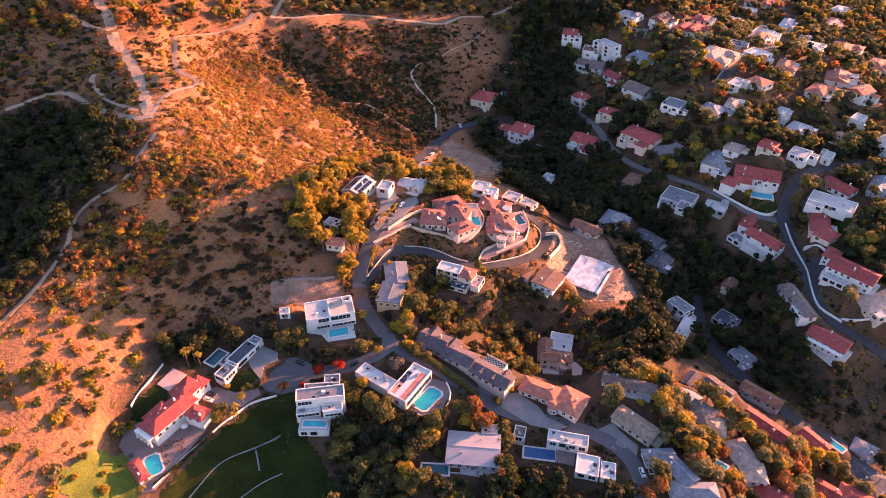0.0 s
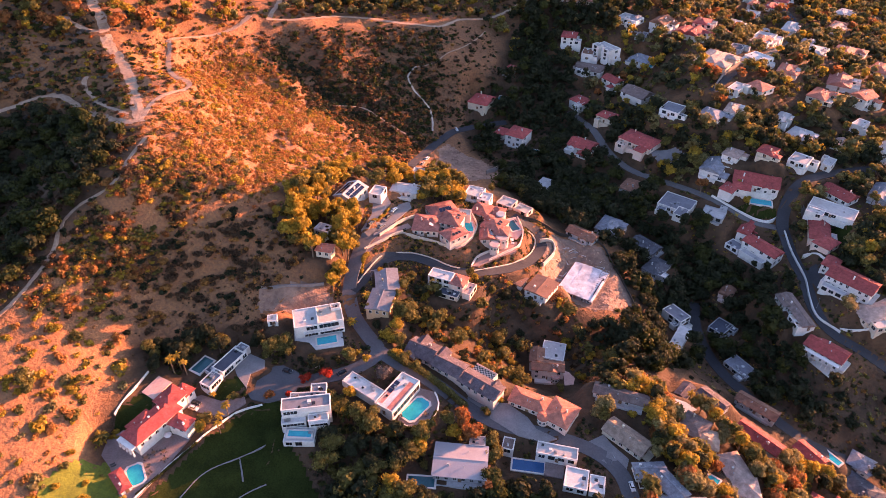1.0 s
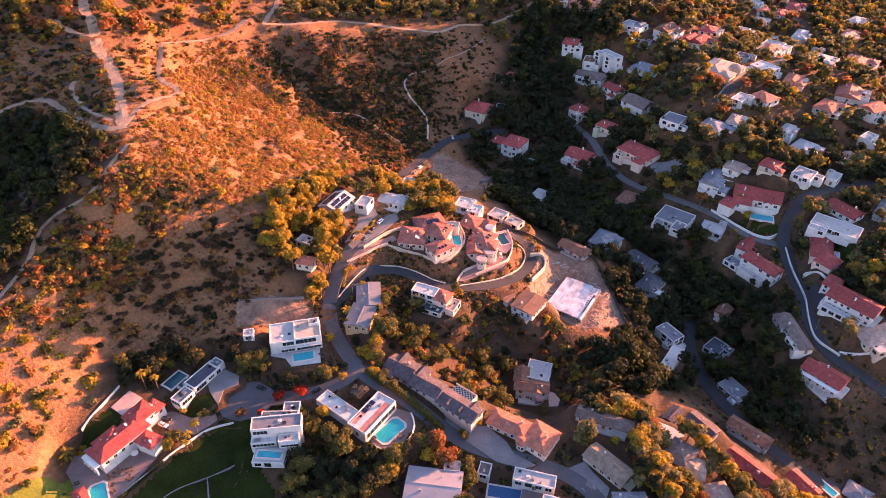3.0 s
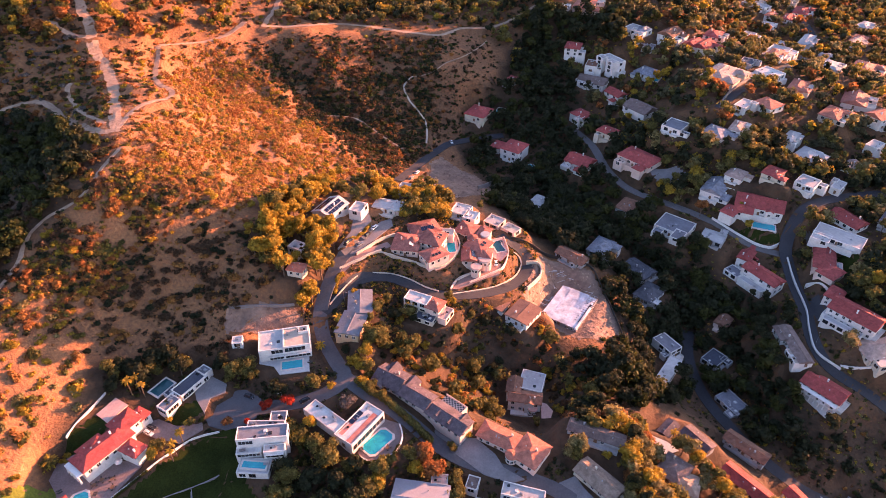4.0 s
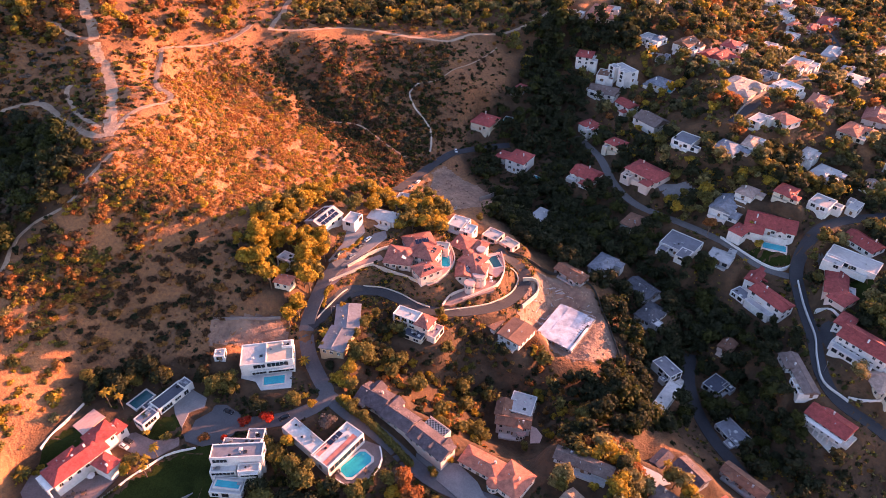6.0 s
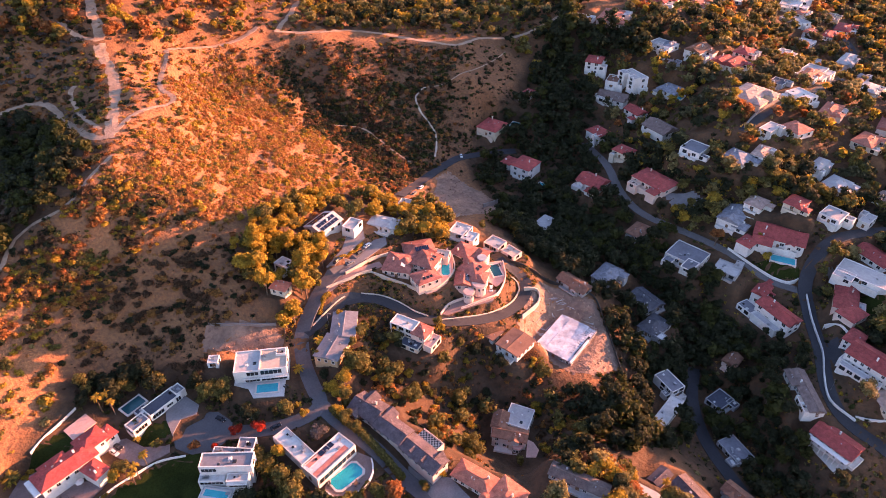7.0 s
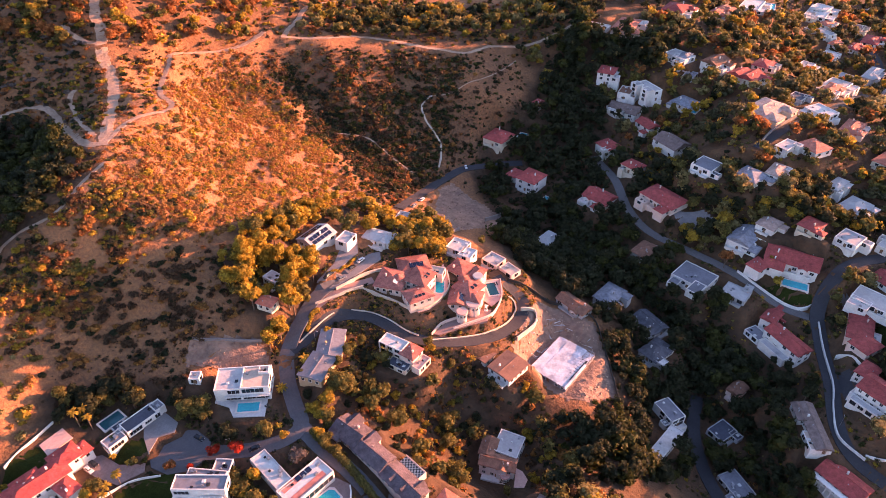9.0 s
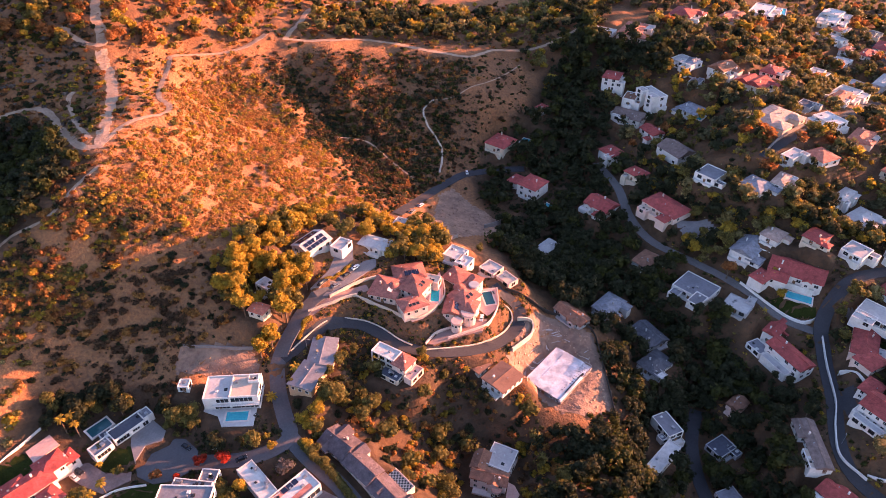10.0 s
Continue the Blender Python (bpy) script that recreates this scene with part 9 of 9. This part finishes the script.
for k, (x, y) in enumerate(spots):
    h = float(ground_at([(x, y)])[0]) + 0.16
    pile = thing("lumber_pile", pose(x, y, h, 0, 0, rs.uniform(0, 180)), "weathered pile of planks on the bare lot", "lumber", "building materials")
    for j in range(rs.randint(2, 5)):
        l, dy = rs.uniform(1.5, 3.4), rs.uniform(-0.5, 0.5)
        part("plank", mesh_of("plank", *box(-l, l, dy - 0.12, dy + 0.12, 0.09 * j, 0.09 * j + 0.08), rs.choice(["door_wood", "dirt_pale", "roof_white", "metal"])), pile, pose(0, 0, 0, 0, 0, rs.uniform(-14, 14)))

edge = np.array(VINES, float)
for i in range(7):
    for j in range(6):
        u, v = (i + 0.5) / 7, (j + 0.5) / 6
        p = (edge[0] * (1 - u) + edge[1] * u) * (1 - v) + (edge[3] * (1 - u) + edge[2] * u) * v
        tree("shrub", "leaf_rust", (i + j) % 4, float(p[0]), float(p[1]), 0.24, 40 * i + 31 * j)


# ---- roof and facade details ----
def roof_sheet(which, block, name, mat, x0, x1, y0, y1, tilt=0.0, lift=0.0):
    """A thin sheet laid on a roof, in the block's own axes (fractions of its width and depth)."""
    house, made = HOUSE_OBJECTS[which]
    b = HOUSES[which][2][block]
    w, d = max(b[3], b[4]), min(b[3], b[4])
    here, top = made[block]
    if b[7] == "flat":
        v, f = box(x0 * w, x1 * w, y0 * d, y1 * d, b[6] - 0.42, b[6] - 0.34 + lift)
        return part(name, mesh_of(name, v, f, mat), top)
    rise = d / 2 * (0.36 if b[7] == "hip" else 0.45)

    def zz(y):
        return rise * (1 - abs(y * d) / (d / 2 + 0.55))
    v = [(x * w, y * d, zz(y) + dz) for dz in (0.05, 0.16) for x, y in ((x0, y0), (x1, y0), (x1, y1), (x0, y1))]
    return part(name, mesh_of(name, v, box(0, 1, 0, 1, 0, 1)[1], mat), top)


def find(text):
    return next(k for k, row in enumerate(HOUSES) if text in row[1])


k = find("solar panels")
for y0, y1 in ((-0.44, -0.28), (-0.24, -0.08), (0.10, 0.26), (0.30, 0.44)):
    for i in range(5):
        roof_sheet(k, 0, "solar_panel", "solar", -0.42 + 0.165 * i, -0.27 + 0.165 * i, y0, y1)
k = find("a motor court")
for i in range(3):
    roof_sheet(k, 4, "solar_panel", "solar", -0.28 + 0.19 * i, -0.11 + 0.19 * i, -0.42, -0.12)
k = find("a round turret")
for i in range(3):
    roof_sheet(k, 3, "skylight", "glass", -0.22 + 0.16 * i, -0.12 + 0.16 * i, -0.34, -0.2)
k = find("a round turret")
for i in range(2):
    roof_sheet(k, 2, "skylight", "glass", -0.05 + 0.2 * i, 0.06 + 0.2 * i, -0.36, -0.20)
for i in range(4):
    roof_sheet(k, 1, "solar_panel", "solar", -0.30 + 0.12 * i, -0.19 + 0.12 * i, 0.12, 0.34)
roof_sheet(k, 0, "roof_light", "roof_pale", -0.32, -0.12, -0.30, -0.14)
k = find("a motor court")
for i in range(2):
    roof_sheet(k, 2, "skylight", "glass", -0.12 + 0.2 * i, 0.0 + 0.2 * i, -0.34, -0.18)
k = find("pink strips")
roof_sheet(k, 0, "roof_strip", "tile_rosy", -0.49, 0.36, -0.40, -0.14)
roof_sheet(k, 0, "roof_strip", "tile_rosy", -0.42, 0.02, 0.18, 0.46)
for i in range(3):
    roof_sheet(k, 0, "solar_panel", "solar", -0.10 + 0.12 * i, 0.005 + 0.12 * i, 0.20, 0.44, 0.0, 0.1)
k = find("long grey shingle")
for i, x in enumerate((-0.22, 0.12)):
    for blk in (2,):
        house, made = HOUSE_OBJECTS[k]
        b = HOUSES[k][2][blk]
        w, d = max(b[3], b[4]), min(b[3], b[4])
        dormer = joined(box(x * w - 0.7, x * w + 0.7, -d * 0.42, -d * 0.1, -0.1, 1.3), ([(x * w - 0.95, -d * 0.45, 1.3), (x * w + 0.95, -d * 0.45, 1.3), (x * w, -d * 0.45, 2.0), (x * w - 0.95, -d * 0.02, 1.3), (x * w + 0.95, -d * 0.02, 1.3), (x * w, -d * 0.02, 2.0)], [(0, 1, 2), (3, 5, 4), (0, 2, 5, 3), (1, 4, 5, 2), (0, 3, 4, 1)]))
        part("dormer", mesh_of("dormer", *dormer, "shingle_grey"), made[blk][1])


def cross_gable(which, block, x, reach, half, wall_mat, roof_mat, side=1):
    """A gabled wing across the main ridge of a block, running out over one long side."""
    house, made = HOUSE_OBJECTS[which]
    b = HOUSES[which][2][block]
    w, d, h = max(b[3], b[4]), min(b[3], b[4]), b[6]
    here = made[block][0] @ pose(0, 0, 0, 0, 0, 0 if side > 0 else 180)
    rise = d / 2 * 0.45
    x0, out = x * w * side, d / 2 + reach
    part("wing", mesh_of("wing", *joined(box(x0 - half, x0 + half, 0.5, out, -3.0, h - 0.1), ([(x0 - half, out - 0.2, h - 0.1), (x0 + half, out - 0.2, h - 0.1), (x0, out - 0.2, h + rise - 0.25), (x0 - half, out, h - 0.1), (x0 + half, out, h - 0.1), (x0, out, h + rise - 0.25)], [(0, 1, 2), (3, 5, 4), (0, 2, 5, 3), (1, 4, 5, 2)])), wall_mat), house, here)
    v = [(x0 - half - 0.4, out + 0.4, h - 0.15), (x0, out + 0.4, h + rise + 0.06), (x0 + half + 0.4, out + 0.4, h - 0.15), (x0 - half - 0.4, 0.0, h - 0.15), (x0, 0.0, h + rise + 0.06), (x0 + half + 0.4, 0.0, h - 0.15)]
    v += [(p, q, r - 0.2) for p, q, r in v]
    part("wing_roof", mesh_of("wing_roof", v, [(0, 3, 4, 1), (1, 4, 5, 2), (6, 7, 10, 9), (7, 8, 11, 10), (0, 1, 7, 6), (1, 2, 8, 7), (0, 6, 9, 3), (2, 5, 11, 8)], roof_mat), house, here)


k = find("long grey shingle")
cross_gable(k, 0, -0.14, 1.6, 2.6, "plaster_pink", "shingle_grey")
cross_gable(k, 1, -0.36, 2.4, 2.8, "plaster_pink", "shingle_grey")
cross_gable(k, 2, 0.30, 0.6, 1.5, "plaster_pink", "shingle_grey")
house, made = HOUSE_OBJECTS[k]
deck = part("roof_deck", mesh_of("roof_deck", *joined(box(-5.6, 5.4, 4.4, 9.0, -3.0, 2.2), box(-5.6, 5.4, 8.8, 9.0, 2.2, 3.1), box(5.2, 5.4, 4.4, 8.8, 2.2, 3.1)), "plaster_pink"), house, made[2][0] @ pose(-2.8, 0, 0))
for i in range(14):
    for j in range(5):
        if (i + j) % 2 == 0:
            part("tile", mesh_of("tile", *box(-5.5 + 0.75 * i, -4.8 + 0.75 * i, 4.7 + 0.8 * j, 5.45 + 0.8 * j, 2.2, 2.25), "frame_dark"), deck)

def portico(which, block, count, reach, height, face):
    """A row of white columns carrying a slab before one face of a block."""
    house, made = HOUSE_OBJECTS[which]
    b = HOUSES[which][2][block]
    w, d = max(b[3], b[4]), min(b[3], b[4])
    here = made[block][0] @ pose(0, 0, 0, 0, 0, 90 * face)
    length, off = (w, d) if face % 2 == 0 else (d, w)
    part("porch_roof", mesh_of("porch_roof", *box(-length / 2, length / 2, -off / 2 - reach, -off / 2 - 0.56, height, height + 0.3), "plaster_white"), house, here)
    for i in range(count):
        x = (i / (count - 1) - 0.5) * (length - 0.6)
        y = -off / 2 - reach + 0.35
        part("column", mesh_of("column", *joined(tube(x, y, 0, height, 0.28, 0.22, 10), box(x - 0.36, x + 0.36, y - 0.36, y + 0.36, -0.8, 0.15), box(x - 0.32, x + 0.32, y - 0.32, y + 0.32, height - 0.2, height)), "plaster_white"), house, here)


k = find("long white villa")
b = HOUSES[k][2][0]
base_turn = b[2] + (90 if b[4] > b[3] else 0)
for face in range(4):
    way = pose(0, 0, 0, 0, 0, base_turn + 90 * face).to_3x3() @ Vector((0, -1, 0))
    if face % 2 == 1 and way.y < 0:
        portico(k, 0, 5, 2.6, 3.2, face)
def glass_band(which, block, face, u0, u1, z0, z1, bays, slab=0.0):
    """Wide framed glazing on one face of a block, with a roof or balcony slab over it."""
    house, made = HOUSE_OBJECTS[which]
    b = HOUSES[which][2][block]
    w, d = max(b[3], b[4]), min(b[3], b[4])
    face = face if b[3] >= b[4] else face + 3
    length, off = (w, d) if face % 2 == 0 else (d, w)
    here = made[block][0] @ pose(0, 0, 0, 0, 0, 90 * face)
    a, e, y = u0 * length, u1 * length, -off / 2
    bars = [box(a - 0.12, e + 0.12, y - 0.16, y - 0.003, z0 - 0.12, z0), box(a - 0.12, e + 0.12, y - 0.16, y - 0.003, z1, z1 + 0.12)]
    bars += [box(x - 0.06, x + 0.06, y - 0.14, y - 0.003, z0, z1) for x in np.linspace(a, e, bays + 1)]
    fr = part("window", mesh_of("window", *joined(*bars), "frame_white"), house, here)
    for k in range(bays):
        x0, x1 = a + (e - a) * k / bays + 0.06, a + (e - a) * (k + 1) / bays - 0.06
        part("pane", mesh_of("pane", *box(x0, x1, y - 0.09, y - 0.02, z0, z1), "glass"), fr)
    if slab:
        deck = part("balcony", mesh_of("balcony", *box(a - 0.4, e + 0.4, y - slab, y - 0.004, z1 + 0.14, z1 + 0.42), "plaster_white"), house, here)
        rails = [box(a - 0.4, e + 0.4, y - slab, y - slab + 0.06, z1 + 1.25, z1 + 1.33)] + [box(x - 0.03, x + 0.03, y - slab, y - slab + 0.06, z1 + 0.42, z1 + 1.25) for x in np.linspace(a - 0.3, e + 0.3, 12)]
        part("railing", mesh_of("railing", *joined(*rails), "metal"), deck)


k = find("two-storey modern house")
glass_band(k, 0, 0, -0.10, 0.46, 0.3, 2.7, 4, 1.4)
glass_band(k, 0, 0, 0.0, 0.46, 3.9, 5.9, 3)
glass_band(k, 1, 0, -0.46, 0.46, 0.3, 2.7, 6, 1.5)
glass_band(k, 1, 0, -0.46, 0.30, 4.0, 6.2, 5)
k = find("tall white terraced")
glass_band(k, 0, 0, -0.46, -0.18, 7.6, 9.4, 4)
glass_band(k, 3, 0, -0.40, 0.42, 3.9, 6.2, 4, 1.2)
glass_band(k, 4, 0, -0.44, 0.44, 3.6, 5.0, 6)
glass_band(k, 1, 2, -0.40, 0.40, 6.4, 8.2, 5)
k = find("on a cul-de-sac")
b = HOUSES[k][2][0]
side = min((0, 2), key=lambda f: (pose(0, 0, 0, 0, 0, b[2] + 90 * f).to_3x3() @ Vector((0, -1, 0))).y)
glass_band(k, 0, side, -0.46, -0.10, 0.4, 2.3, 4)
glass_band(k, 0, side, 0.0, 0.20, 0.9, 2.1, 3)
glass_band(k, 0, side, 0.30, 0.45, 0.2, 2.3, 2)
glass_band(k, 1, side, -0.40, 0.30, 0.3, 2.2, 4)
glass_band(k, 1, (side + 3) % 4, -0.40, 0.40, 0.3, 2.2, 3)
k = find("pink strips")
glass_band(k, 0, 0, -0.46, 0.46, 0.3, 2.9, 8)
k = find("triangular terrace")
portico(k, 0, 9, 3.0, 4.6, 0 if (pose(0, 0, 0, 0, 0, HOUSES[k][2][0][2]).to_3x3() @ Vector((0, -1, 0))).x < 0 else 2)
for text in ("cubic modern house", "white house with red roof and balconies"):
    k = find(text)
    house, made = HOUSE_OBJECTS[k]
    b = HOUSES[k][2][0]
    w, d = max(b[3], b[4]), min(b[3], b[4])
    yaw = b[2] + (90 if b[4] > b[3] else 0)
    face = min((0, 2), key=lambda f: (pose(0, 0, 0, 0, 0, yaw + 90 * f).to_3x3() @ Vector((0, -1, 0))).y)
    here = made[0][0] @ pose(0, 0, 0, 0, 0, 90 * face)
    floors = max(1, round(b[6] / 3.1))
    for f in range(1, floors):
        z = f * b[6] / floors
        deck = part("balcony", mesh_of("balcony", *box(-w / 2, w / 2, -d / 2 - 1.8, -d / 2 - 0.01, z - 0.25, z), "plaster_white"), house, here)
        rail = [box(-w / 2, w / 2, -d / 2 - 1.8, -d / 2 - 1.74, z + 0.9, z + 0.98)]
        rail += [box(x - 0.03, x + 0.03, -d / 2 - 1.8, -d / 2 - 1.74, z, z + 0.9) for x in np.linspace(-w / 2 + 0.05, w / 2 - 0.05, int(w / 0.9))]
        part("railing", mesh_of("railing", *joined(*rail), "metal"), deck)
